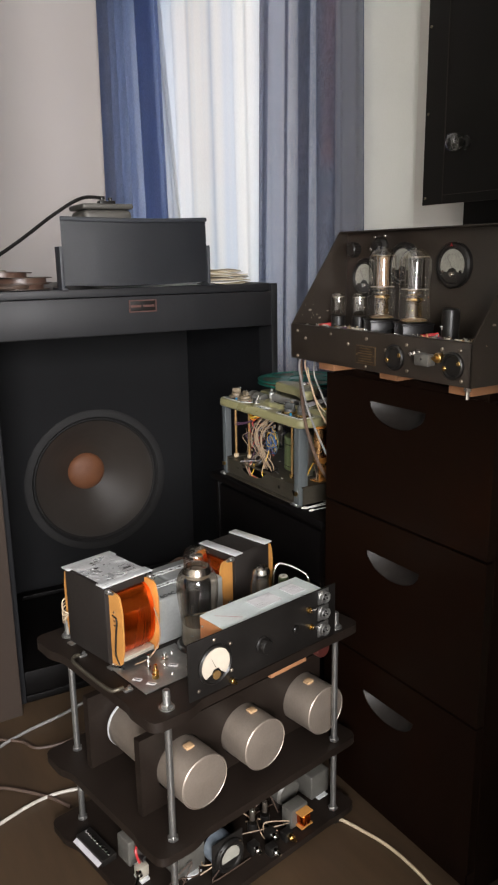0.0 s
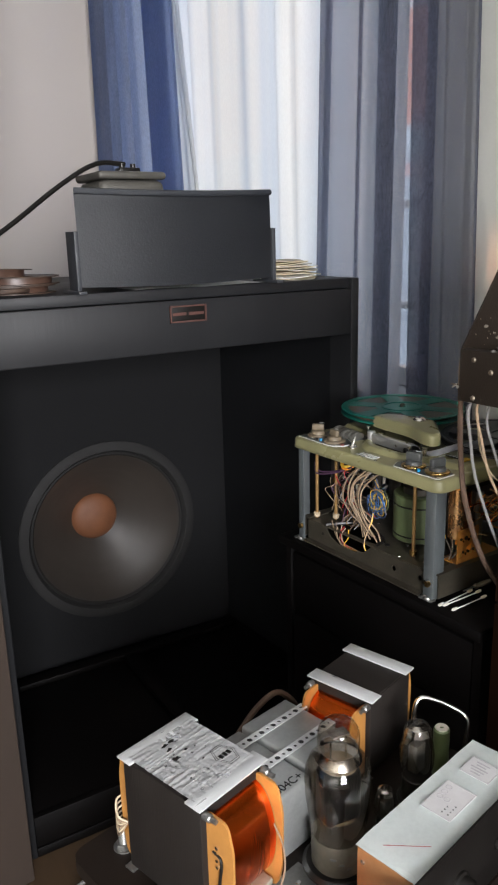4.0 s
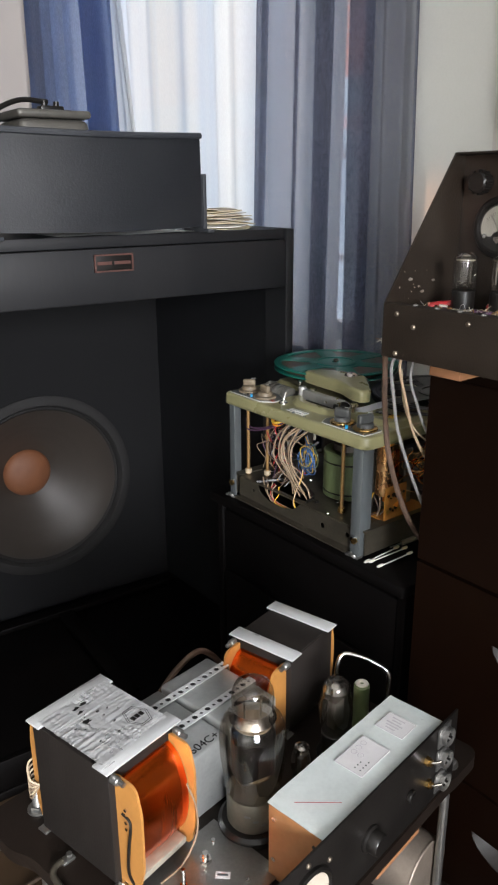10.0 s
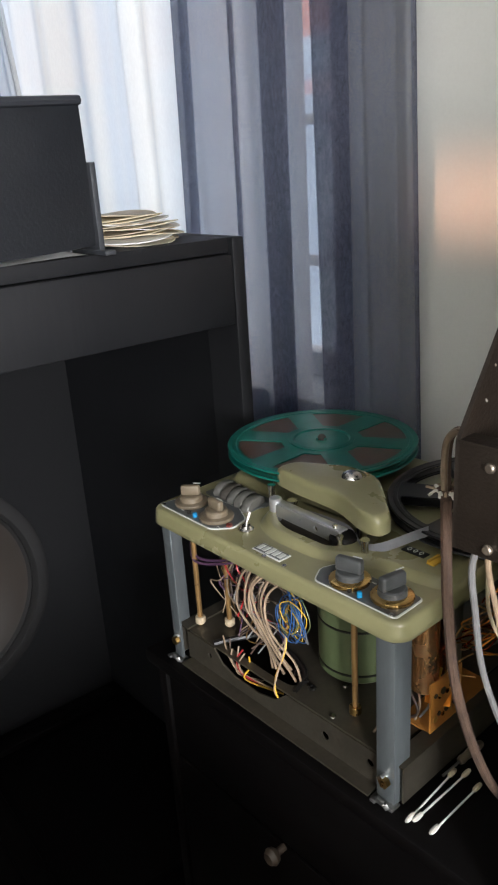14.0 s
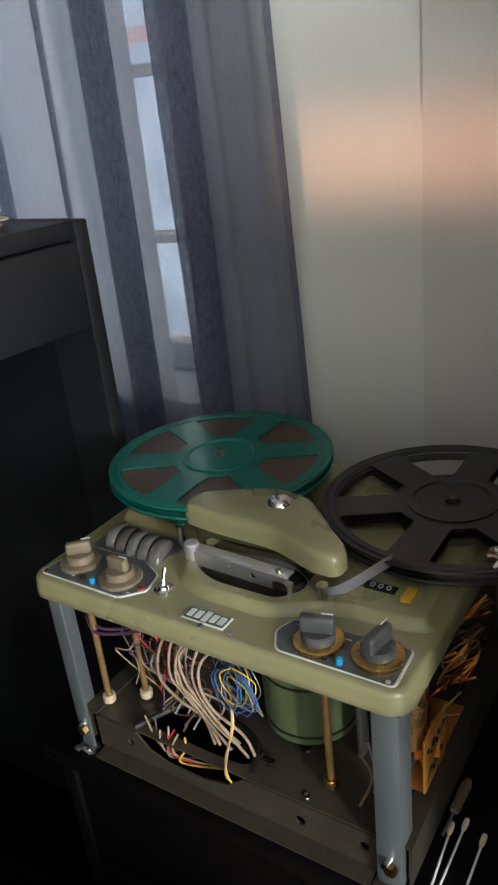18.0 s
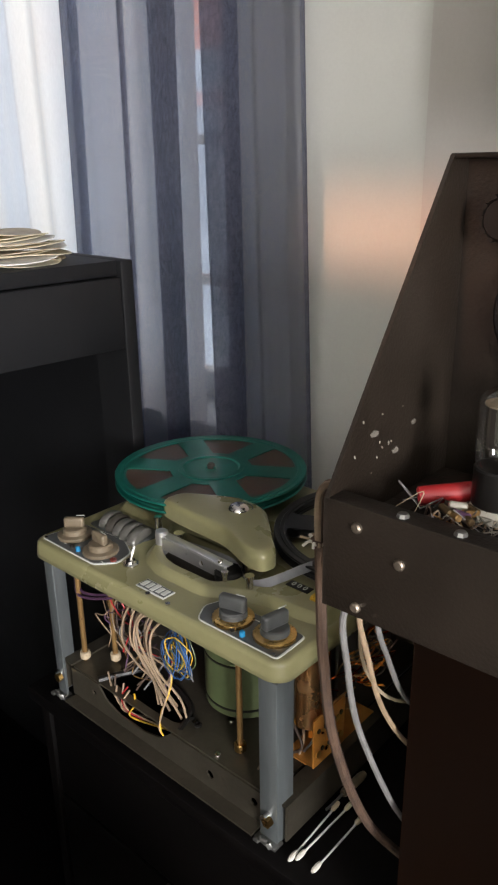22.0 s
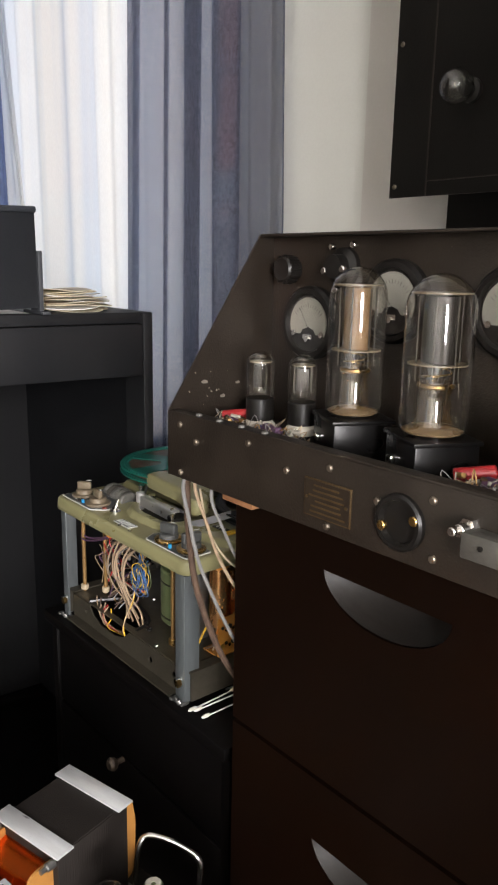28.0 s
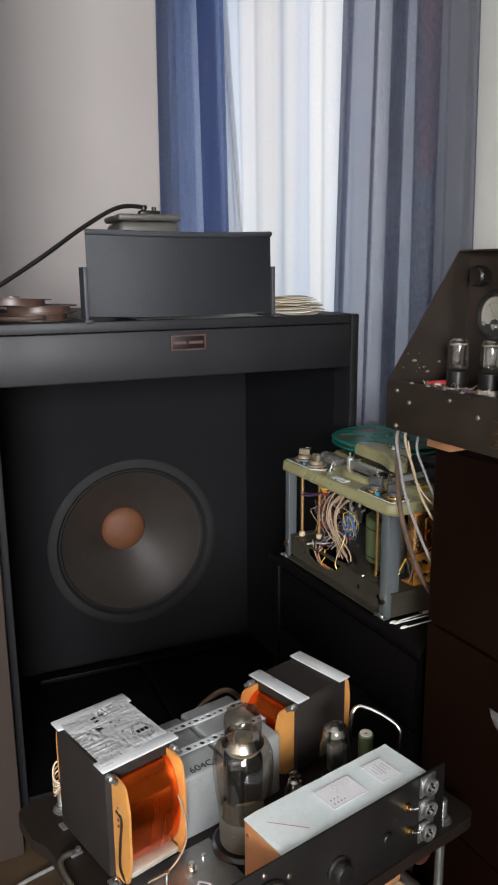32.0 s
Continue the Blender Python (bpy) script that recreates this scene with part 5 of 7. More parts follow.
for k, (z0, z1, zp) in enumerate(((0.055, 0.385, 0.307), (0.391, 0.725, 0.647), (0.731, 1.020, 0.976))):
    yc = -0.2265
    front = part("drawer_front", ring_plate([(-PW / 2 + 0.002, z0), (PW / 2 - 0.002, z0), (PW / 2 - 0.002, z1), (-PW / 2 + 0.002, z1)],
                 [[(x - (PW / 2 + yc), y + zp) for x, y in half_moon(0.161, 0.046)]], 0.020, pose(0.022, -PW / 2, 0) @ TO_FRONT), DARKWOOD, ped, "drawer front with a half-moon pull")
    # the hollowed pull behind the cut
    def hollow(u, v, zp=zp, yc=yc):
        a = math.pi + math.pi * u
        s = 1 - 0.80 * v ** 1.15
        return V((0.0035 + 0.042 * math.sin(v * math.pi / 2), yc - 0.0802 * math.cos(a) * s, zp + 0.0457 * math.sin(a) * s + 0.0008))
    part("pull", sheet(18, 6, hollow), LITPULLWOOD, front, "hollowed half-moon pull")
    part("pull_back", box(0.004, 0.17, 0.06, 0.048, yc, zp - 0.018), DARKWOOD, front)

# ---- low cabinet under the tape deck ----
low = thing("bedside_cabinet", pose(1.055, 1.897, 0), "low black-brown wooden cabinet with a small round knob", "cabinet")
LW, LD, LH = 0.537, 0.46, 0.652
part("top_board", box(LD + 0.012, LW + 0.012, 0.022, LD / 2 - 0.006, -LW / 2 + 0.005, LH - 0.011, 0.005), LOWBLACK, low)
for y in (-0.010, -LW + 0.010):
    part("side_panel", box(LD, 0.018, LH - 0.022, LD / 2, y, (LH - 0.022) / 2, 0.001), LOWBLACK, low)
part("drawer_front", box(0.018, LW - 0.044, 0.14, 0.012, -LW / 2, 0.546, 0.003), LOWBLACK, low)
dr = part("door", box(0.018, LW - 0.044, 0.44, 0.012, -LW / 2, 0.250, 0.003), LOWBLACK, low)
part("back_panel", box(0.01, LW - 0.04, LH - 0.03, LD - 0.006, -LW / 2, LH / 2 - 0.01), LOWBLACK, low)
part("knob", moved(lathe([(0.005, 0), (0.005, 0.012), (0.010, 0.016), (0.012, 0.022), (0.008, 0.028), (0, 0.029)], n=16), pose(0.003, -0.248, 0.469, 0, -90, 0)), TURNED, dr, "small turned knob")

# ---- valve amplifier on the drawer cabinet ----
amp = thing("valve_amplifier", pose(0.945, 1.344, 1.056, 0, 0, -90), "dark brown metal valve amplifier with glass valves and meters", "amplifier")
AW = 0.505
part("front_panel", box(AW, 0.003, 0.072, AW / 2, 0.0015, 0.036, 0.0008), BROWNMETAL, amp, "brown painted front panel with screws")
part("top_rim", box(AW, 0.016, 0.003, AW / 2, 0.008, 0.0715, 0.0008), BROWNMETAL, amp)
part("chassis_deck", box(AW - 0.006, 0.126, 0.003, AW / 2, 0.082, 0.046), BROWNMETAL, amp)
part("bottom_plate", box(AW - 0.006, 0.138, 0.003, AW / 2, 0.074, 0.0025), BROWNMETAL, amp)
cheek = [(0.0, 0.0), (0.0, 0.072), (0.128, 0.263), (0.148, 0.263), (0.148, 0.0)]
for x in (0.0, AW - 0.003):
    ck = part("cheek", prism(cheek, 0.003, Matrix.Translation((x, 0, 0)) @ Matrix(((0, 0, 1, 0), (1, 0, 0, 0), (0, 1, 0, 0), (0, 0, 0, 1)))), BROWNMETAL, amp, "worn slanted side cheek")
    for y, z, r in ((0.048, 0.100, 0.0050), (0.074, 0.082, 0.0042), (0.096, 0.096, 0.0036)):
        for off in ((-0.0003, 0.0033) if x == 0 else (0.0033, -0.0003)):
            part("chipped_hole", moved(prism([(r * (0.35 + 0.3 * ((j * 7 + int(9000 * r)) % 5) / 4) * math.cos(j * 0.9), 1.5 * r * (0.35 + 0.3 * ((j * 3) % 4) / 3) * math.sin(j * 0.9)) for j in range(7)], 0.0008), pose(x + off - 0.0004, y, z, 0, 90, 0)), CHIPMETAL, ck)
rnd = random.Random(17)
for k in range(12):
    y, z = rnd.gauss(0.052, 0.014), rnd.gauss(0.094, 0.014)
    if z > 0.072 and z < 0.07 + 1.45 * y:
        part("paint_chip", moved(cyl(rnd.uniform(0.0003, 0.0007), 0.0006, 0, 0, 0, "x", 7), pose(0.0032, y, z, rnd.uniform(0, 90)) @ Matrix.Diagonal((1, 1, rnd.uniform(0.5, 2.6), 1))), CERAMIC, amp)
part("back_panel", box(AW, 0.003, 0.263, AW / 2, 0.1495, 0.1315, 0.0008), BROWNMETAL, amp, "brown painted meter panel")
part("top_flange", box(AW, 0.020, 0.003, AW / 2, 0.138, 0.2625, 0.001), BROWNMETAL, amp)

screw_me = to_mesh("screw", [lathe([(0.0036, 0), (0.0034, 0.0014), (0.0024, 0.0024), (0, 0.0027)], n=14)], SCREWM)
for x, z in ((0.193, 0.046), (0.247, 0.060), (0.138, 0.061), (0.053, 0.046), (0.024, 0.060), (0.025, 0.007), (0.355, 0.058), (0.301, 0.044), (0.246, 0.007), (0.358, 0.012), (0.48, 0.060), (0.485, 0.010), (0.44, 0.058)):
    part_of("screw", screw_me, amp, pose(x, 0.0, z, 90))
# rating plate with unreadable lines
rp = part("rating_plate", box(0.056, 0.0015, 0.035, 0.246, -0.0008, 0.0295, 0.0003), AGEDBRASS, amp, "small engraved brass rating plate")
part("field", box(0.053, 0.001, 0.032, 0.246, -0.0018, 0.0295), PLATEBROWN, rp)
for k in range(6):
    part("bar", box(0.030 + 0.006 * (k % 3), 0.0006, 0.0016, 0.246 + 0.002 * (k % 2), -0.0026, 0.0415 - 0.0048 * k), AGEDBRASS, rp)
for x in (0.2225, 0.2695):
    part("rivet", cyl(0.0014, 0.002, x, -0.0022, 0.0295, "y", 10), AGEDBRASS, rp)


def round_socket(x, z, parent):
    s = part("socket", moved(lathe([(0.0235, 0), (0.0235, 0.004), (0.0215, 0.006), (0.0185, 0.006), (0.0165, 0.001), (0, 0.0005)], n=32), pose(x, 0, z, 90)), BAKELITE, parent, "round black bakelite socket")
    for a in (20, 200):
        part("contact", cyl(0.0042, 0.005, x + 0.0165 * math.cos(radians(a)), -0.0045, z + 0.0165 * math.sin(radians(a)), "y", 14, 0.001), BRASS, s)


round_socket(0.326, 0.033, amp)
round_socket(0.466, 0.033, amp)
tp = part("terminal", [cyl(0.0075, 0.006, 0.389, -0.003, 0.047, "y", 6), cyl(0.005, 0.016, 0.389, -0.009, 0.047, "y", 16, 0.001), cyl(0.0036, 0.01, 0.387, -0.018, 0.047, "y", 14, 0.001)], CHROME, amp, "chrome terminal screw")
fuse = part("fuse_holder", box(0.034, 0.018, 0.020, 0.409, -0.0092, 0.0385, 0.002), GREYBOX, amp, "small dull grey fuse box")
part("hole", cyl(0.002, 0.001, 0.409, -0.0186, 0.040, "y", 10), BAKELITE, fuse)
part("lug", [cyl(0.0085, 0.010, 0.437, -0.005, 0.044, "y", 18, 0.001), cyl(0.004, 0.014, 0.437, -0.010, 0.044, "y", 12)], BRASS, amp, "brass fuse cap")
part("bolt", [cyl(0.0065, 0.005, 0.494, 0.006, -0.0035, n=6), cyl(0.0035, 0.020, 0.494, 0.006, -0.010, n=12)], CHROME, amp)
for x in (0.085, 0.455):
    part("foot", box(0.050, 0.110, 0.020, x, 0.085, -0.0105, 0.001), WOODCLEAR, amp, "reddish wooden block")
part("foot", box(0.050, 0.110, 0.020, 0.26, 0.10, -0.0105, 0.001), WOODCLEAR, amp)


def panel_meter(x, z, r, parent, dial, label):
    """A round black meter on the meter panel, with a pale dial over its dark lower third."""
    Y = 0.148
    m = part("meter", moved(lathe([(r, 0), (r, 0.008), (r - 0.003, 0.012), (r - 0.008, 0.013), (r - 0.010, 0.0085), (0, 0.0085)], n=44), pose(x, Y, z, 90)), BAKELITE, parent, label)
    pts = [((r - 0.0125) * math.cos(radians(a)), (r - 0.0125) * math.sin(radians(a))) for a in range(-28, 209, 8)] + [(-0.012, -0.012), (-0.009, -0.007), (0, -0.004), (0.009, -0.007), (0.012, -0.012)]
    part("dial", prism(pts, 0.0006, pose(x, Y - 0.0087, z, 90)), dial, m)
    for k in range(13):
        a = radians(40 + 100 * k / 12)
        part("mark", moved(box(0.0045 if k % 3 == 0 else 0.003, 0.0006, 0.0003), pose(x, Y - 0.0095, z, 90) @ pose(0.72 * r * math.cos(a) * 0.86, 0.72 * r * math.sin(a) * 0.86 - 0.006, 0, 0, 0, math.degrees(a))), DIALINK, m)
    part("needle", moved(box(0.0004, r * 0.60, 0.0005), pose(x, Y - 0.0105, z, 90) @ pose(-0.006, 0.006, 0, 0, 0, 32)), DIALINK, m)
    for s in (-1, 1):
        part("screw", cyl(0.0032, 0.0015, x + s * r * 0.52, Y - 0.0105, z - r * 0.28, "y", 12), CHROME, m)
    part("zero_screw", [cyl(0.003, 0.003, x, Y - 0.011, z - r * 0.42, "y", 12), box(0.014, 0.001, 0.005, x, Y - 0.0098, z - r * 0.36)], CHROME, m)
    gl = part("glass", moved(lathe([(r - 0.010, 0.0112), (0, 0.0125)], n=40), pose(x, Y, z, 90)), GLASS, m)
    gl.visible_shadow = False
    return m


panel_meter(0.073, 0.167, 0.041, amp, DIALGREY, "round black panel meter with a pale dial")
panel_meter(0.189, 0.196, 0.042, amp, DIALGREY, "round black panel meter with a pale dial")
m3 = panel_meter(0.322, 0.193, 0.042, amp, DIALGREY, "round black panel meter with a red letter above its dial")
part_of("letter", lettering("A", 0.010, 0.0002, RED), m3, pose(0.322, 0.1345, 0.2295, 90))
kb = part("control_knob", moved(lathe([(0.014, 0), (0.0150, 0.004), (0.0145, 0.016), (0.012, 0.019), (0, 0.0195)], n=24), pose(0.037, 0.148, 0.225, 90)), BAKELITE, amp, "fluted black control knob")
for k in range(12):
    a = 2 * math.pi * k / 12
    part("flute", cyl(0.0018, 0.014, 0.037 + 0.0147 * math.cos(a), 0.138, 0.225 + 0.0147 * math.sin(a), "y", 8), BAKELITE, kb)
ls = part("lamp_socket", moved(lathe([(0.020, 0), (0.020, 0.006), (0.013, 0.010), (0.012, 0.022), (0, 0.024)], n=24), pose(0.118, 0.148, 0.229, 90)), BAKELITE, amp, "black switch with chrome screws")
for a, d in ((60, 0.026), (130, 0.027), (250, 0.026), (-10, 0.014), (200, 0.013)):
    part("screw", cyl(0.0038, 0.006, 0.118 + d * math.cos(radians(a)), 0.1435 if d > 0.02 else 0.128, 0.229 + d * math.sin(radians(a)), "y", 12, 0.001), CHROME, ls)

# valves
VGLASS = glass("valve_glass", (0.95, 0.935, 0.90), 0.05, 0.10, 0.70)


FOOTGLOW = surf("tan_foot_glow", (0.25, 0.175, 0.10), (0.16, 0.11, 0.06), 45, 0.28, spec=0.7)
# amber tint of the stem holds part of the golden glow
AMBERGLASS = glass("amber_glass", (0.94, 0.80, 0.56), 0.10, 0.22, 0.6)


def dome_profile(r, h, top=1.0):
    return [(r * 0.90, 0.0), (r * 0.97, 0.006)] + [(r, 0.012), (r, h - r * top)] + [(r * math.cos(radians(a)), h - r * top + r * top * math.sin(radians(a))) for a in range(9, 90, 9)] + [(0.0, h)]


def big_valve(x, y, z, r, h, anode, label, tip):
    v = thing("power_valve", pose(0.945, 1.344, 1.056, 0, 0, -90) @ pose(x, y, z, 0, 0, -28), label, "valve", "power valves")
    part("base_block", [box(0.062, 0.058, 0.040, 0, 0, 0.020, 0.002), box(0.066, 0.062, 0.004, 0, 0, 0.041, 0.001)], BLOCKBLACK, v, "square black bakelite base")
    part("lug", [box(0.010, 0.006, 0.006, -0.012, -0.031, 0.020, 0.001)], CHROME, v)
    g = part("envelope", lathe(dome_profile(r, h), 0, 0, 0.043, n=40), VGLASS, v, "clear domed glass envelope", sharp=60)
    g.visible_shadow = False
    part("anode", [moved(lathe([(r * 0.60, 0), (r * 0.60, h * 0.40), (r * 0.56, h * 0.405), (r * 0.56, -0.001), (r * 0.60, 0)], n=28), Matrix.Translation((0, 0, 0.043 + h * 0.46)) @ Matrix.Diagonal((1.1, 0.72, 1, 1)))], anode, v, "standing metal anode")
    for k in range(6):
        a = radians(60 * k + 20)
        part("support", cyl(0.0008, h * 0.52, r * 0.68 * math.cos(a), r * 0.62 * math.sin(a), 0.043 + h * 0.60, n=6), PLATE_MET, v)
    for zz in (0.445, 0.875):
        part("mica", lathe([(0.004, 0), (r * 0.86, 0), (r * 0.86, 0.0012), (0.004, 0.0012)], 0, 0, 0.043 + h * zz, n=24), MICA, v, "pale mica disc")
    # added tan disc; the golden glow low in the valve is its colour
    part("foot_glow", lathe([(0, 0), (r * 0.84, 0), (r * 0.90, 0.002), (r * 0.70, 0.0045), (r * 0.42, 0.006), (0, 0.006)], 0, 0, 0.0455, n=28), FOOTGLOW, v, "tan disc with the valve foot's golden glow in its colour")
    st = part("stem", lathe([(r * 0.60, 0.002), (r * 0.50, 0.009), (r * 0.47, h * 0.17), (r * 0.42, h * 0.20), (r * 0.50, h * 0.24), (r * 0.50, h * 0.29), (0, h * 0.295)], 0, 0, 0.0495, n=28), AMBERGLASS, v, "pressed glass stem")
    st.visible_shadow = False
    part("foot_ring", lathe([(r * 0.50, 0), (r * 0.535, 0.001), (r * 0.535, 0.003), (r * 0.50, 0.004)], 0, 0, 0.045 + h * 0.285, n=28), BRASS, v, "gilt ring round the stem")
    for k in range(10):
        a = radians(36 * k)
        part("lead", tube([(r * 0.25 * math.cos(a), r * 0.2 * math.sin(a), 0.05), (r * 0.33 * math.cos(a), r * 0.26 * math.sin(a), 0.05 + h * 0.22), (r * 0.5 * math.cos(a + 0.4), r * 0.4 * math.sin(a + 0.4), 0.043 + h * 0.44)], 0.0006, 5, 4), CHROME, v)
    part("spring", [tube([(r * 0.46 * math.cos(0.7 * j), r * 0.40 * math.sin(0.7 * j), 0.046 + h * 0.30 + 0.0010 * j) for j in range(16)], 0.0007, 5, 3)], BRASS, v)
    if tip:
        part("top_cap", lathe([(0.0045, -0.004), (0.0045, 0.002), (0.003, 0.005), (0, 0.005)], 0, 0, 0.043 + h, n=14), VGLASS, v, "sealed glass tip")
    return v


big_valve(0.200, 0.078, 0.0475, 0.0270, 0.139, GOLDMESH, "tall domed glass power valve with a golden anode", False)
big_valve(0.300, 0.068, 0.0475, 0.0292, 0.135, DARKANODE, "wide domed glass rectifier valve with a dark anode", False)


def small_valve(x, y, z):
    v = thing("small_valve", pose(0.945, 1.344, 1.056, 0, 0, -90) @ pose(x, y, z), "small glass octal valve with black base on a white socket", "valve", "small valves")
    part("riser", cyl(0.011, 0.011, 0, 0, -0.005, n=20), BAKELITE, v)
    part("socket", lathe([(0, 0), (0.0165, 0), (0.0165, 0.007), (0.013, 0.010), (0, 0.010)], n=24), IVORYCER, v, "cream ceramic socket")
    part("base", cyl(0.0150, 0.024, 0, 0, 0.022, n=24, b=0.001), BAKELITE, v)
    R = 0.0152
    g = part("envelope", lathe([(0.0130, 0)] + [(R * 0.97, 0.004), (R, 0.018), (R, 0.037)] + [(R * math.cos(radians(a)), 0.037 + 0.012 * math.sin(radians(a))) for a in range(10, 90, 10)] + [(0, 0.049)], 0, 0, 0.034, n=32), VGLASS, v, sharp=60)
    g.visible_shadow = False
    part("anode", box(0.014, 0.009, 0.024, 0, 0, 0.057, 0.001), DARKANODE, v)
    for q in (-1, 1):
        part("support", box(0.0018, 0.0018, 0.028, q * 0.0088, 0, 0.057), PLATE_MET, v)
    part("mica", cyl(0.0120, 0.0010, 0, 0, 0.072, n=20), MICA, v)
    part("top_getter", lathe([(0.0040, 0.0), (0.0055, 0.0008), (0.0055, 0.0016), (0.0040, 0.0020)], 0, 0, 0.0765, n=18), GETTER, v)
    return v


sv = small_valve(0.078, 0.066, 0.0575)
copy_thing(sv, pose(0.945, 1.344, 1.056, 0, 0, -90) @ pose(0.124, 0.084, 0.0575, 0, 0, 40))
mv = thing("metal_can_valve", pose(0.945, 1.344, 1.056, 0, 0, -90) @ pose(0.378, 0.082, 0.0475), "black metal can valve on a pale socket", "valve")
part("socket", [cyl(0.019, 0.004, 0, 0, 0.002, n=28), cyl(0.0165, 0.006, 0, 0, 0.0065, n=28)], CERAMIC, mv)
part("can", lathe([(0.0160, 0), (0.0160, 0.055), (0.0150, 0.060), (0.0125, 0.062), (0, 0.062)], 0, 0, 0.0095, n=32), BAKELITE, mv, "glossy black can")
for k in range(3):
    part("mark", moved(box(0.006, 0.0004, 0.0022), pose(-0.006 + 0.003 * k, -0.0160 + 0.0006 * k, 0.040 - 0.004 * k)), INK, mv)
# terminal strip and clutter of small parts behind the front rim
for x0, x1 in ((0.035, 0.165), (0.345, 0.500)):
    part("tag_strip", [box(x1 - x0, 0.028, 0.003, (x0 + x1) / 2, 0.036, 0.0585), box(x1 - x0 - 0.01, 0.006, 0.012, (x0 + x1) / 2, 0.036, 0.053)], BOARD, amp, "dark tag strip")
rnd = random.Random(21)
def ampwire(pts, r, material):
    q = [V(p) + V((rnd.uniform(-1, 1), rnd.uniform(-1, 1), rnd.uniform(-1, 1))) * 0.003 for p in pts]
    part("wire", tube(q, r, 5, 4), material, amp)
for x0, x1 in ((0.035, 0.165), (0.345, 0.500)):
    for k in range(80):
        x = rnd.uniform(x0, x1)
        y = rnd.uniform(0.022, 0.052)
        ampwire([(x, y, 0.058), (x + rnd.uniform(-0.02, 0.02), y + rnd.uniform(-0.008, 0.010), 0.065 + rnd.uniform(0, 0.009)), (x + rnd.uniform(-0.020, 0.020), y + rnd.uniform(-0.008, 0.012), 0.060)], rnd.choice((0.0003, 0.0005, 0.0008)), rnd.choice((CREAM, CERAMIC, WIRETAN, GETTER, BROWNW, GREYWIRE, RUST)))
    for k in range(20):
        x = rnd.uniform(x0, x1)
        part("small_part", moved(cyl(0.0024, 0.011, 0, 0, 0, "x", 12, 0.0008), pose(x, rnd.uniform(0.026, 0.050), 0.064 + rnd.uniform(0, 0.007), 0, rnd.uniform(-15, 15), rnd.uniform(-50, 50))), rnd.choice((surf("blue_violet_part", (0.03, 0.025, 0.10), (0.02, 0.02, 0.07), 30, 0.4) if k == 0 else VIOLET, RUST, CERAMIC, BROWNW, AGEDBRASS)), amp)
for x, y, a in ((0.048, 0.060, 35), (0.112, 0.100, 15), (0.350, 0.060, 40)):
    part("red_capacitor", moved(cyl(0.0062, 0.034, 0, 0, 0, "x", 18, 0.0012), pose(x, y, 0.0680, 0, -8, a)), RED, amp, "red tubular capacitor")
part("blue_capacitor", moved(cyl(0.006, 0.032, 0, 0, 0, "x", 16, 0.001), pose(0.128, 0.040, 0.066, 0, 0, -18)), VIOLET, amp, "violet tubular capacitor")
part("blue_capacitor", moved(cyl(0.006, 0.036, 0, 0, 0, "x", 16, 0.001), pose(0.385, 0.045, 0.066, 0, 0, -12)), VIOLET, amp, "violet tubular capacitor")
for k in range(4):
    part("solder_blob", lathe([(0.004, 0), (0.003, 0.002), (0, 0.003)], 0.05 + 0.035 * k, 0.006, 0.073, n=8), STEEL, amp)
# cables hanging from its left end down behind the tape recorder
for k, (pts, r, mt, lab) in enumerate((
        ([(0.975, 1.322, 1.075), (0.962, 1.338, 1.045), (0.973, 1.342, 0.995), (0.994, 1.342, 0.922), (1.055, 1.336, 0.798), (1.12, 1.334, 0.73)], 0.0024, GREYWIRE, "pale grey cable hanging beside the cabinet"),
        ([(0.985, 1.322, 1.075), (0.976, 1.336, 1.042), (0.996, 1.340, 0.989), (1.020, 1.340, 0.930), (1.060, 1.335, 0.870), (1.12, 1.333, 0.82)], 0.0021, WIRETAN, "tan cable hanging beside the cabinet"),
        ([(1.000, 1.322, 1.075), (1.000, 1.336, 1.022), (1.019, 1.338, 0.978), (1.045, 1.336, 0.928), (1.09, 1.333, 0.88)], 0.0021, GREYWIRE, "pale grey cable hanging beside the cabinet"),
        ([(1.000, 1.386, 1.061), (1.000, 1.384, 1.010), (1.000, 1.381, 0.966), (1.010, 1.376, 0.885), (1.045, 1.366, 0.785), (1.10, 1.352, 0.70)], 0.0042, CLOTHB, "worn brown cloth cable hanging beside the recorder"),
        ([(0.99, 1.345, 1.03), (1.01, 1.352, 0.97), (1.045, 1.350, 0.92), (1.10, 1.340, 0.885)], 0.0014, CREAM, "thin cream wire hanging beside the recorder"))):
    solo("hanging_cable", tube(pts, r, 8), mt, lab, "cable", group="cables beside the recorder")
fr = thing("frayed_cable_end", pose(1.000, 1.386, 1.061), "frayed cloth-covered cable end with its bare wires bent over", "cable")
part("braid", lathe([(0.0046, -0.004), (0.0058, 0.0), (0.0070, 0.004), (0.0052, 0.0045), (0.0036, 0.0)], n=12), CLOTHB, fr)
for k in range(2):
    part("core_wire", tube([(-0.002 + 0.004 * k, 0, -0.002), (-0.002 + 0.004 * k, 0.001, 0.020), (-0.004 + 0.004 * k, -0.002, 0.042), (-0.010, -0.016, 0.055), (-0.020, -0.036 - 0.004 * k, 0.058 - 0.004 * k), (-0.028, -0.048, 0.050)], 0.0026, 8), CLOTHB if k else WIRETAN, fr)
part("red_sleeve", tube([(-0.016, -0.028, 0.058), (-0.022, -0.040, 0.056), (-0.027, -0.047, 0.051)], 0.0036, 8), RED, fr)
rnd = random.Random(5)
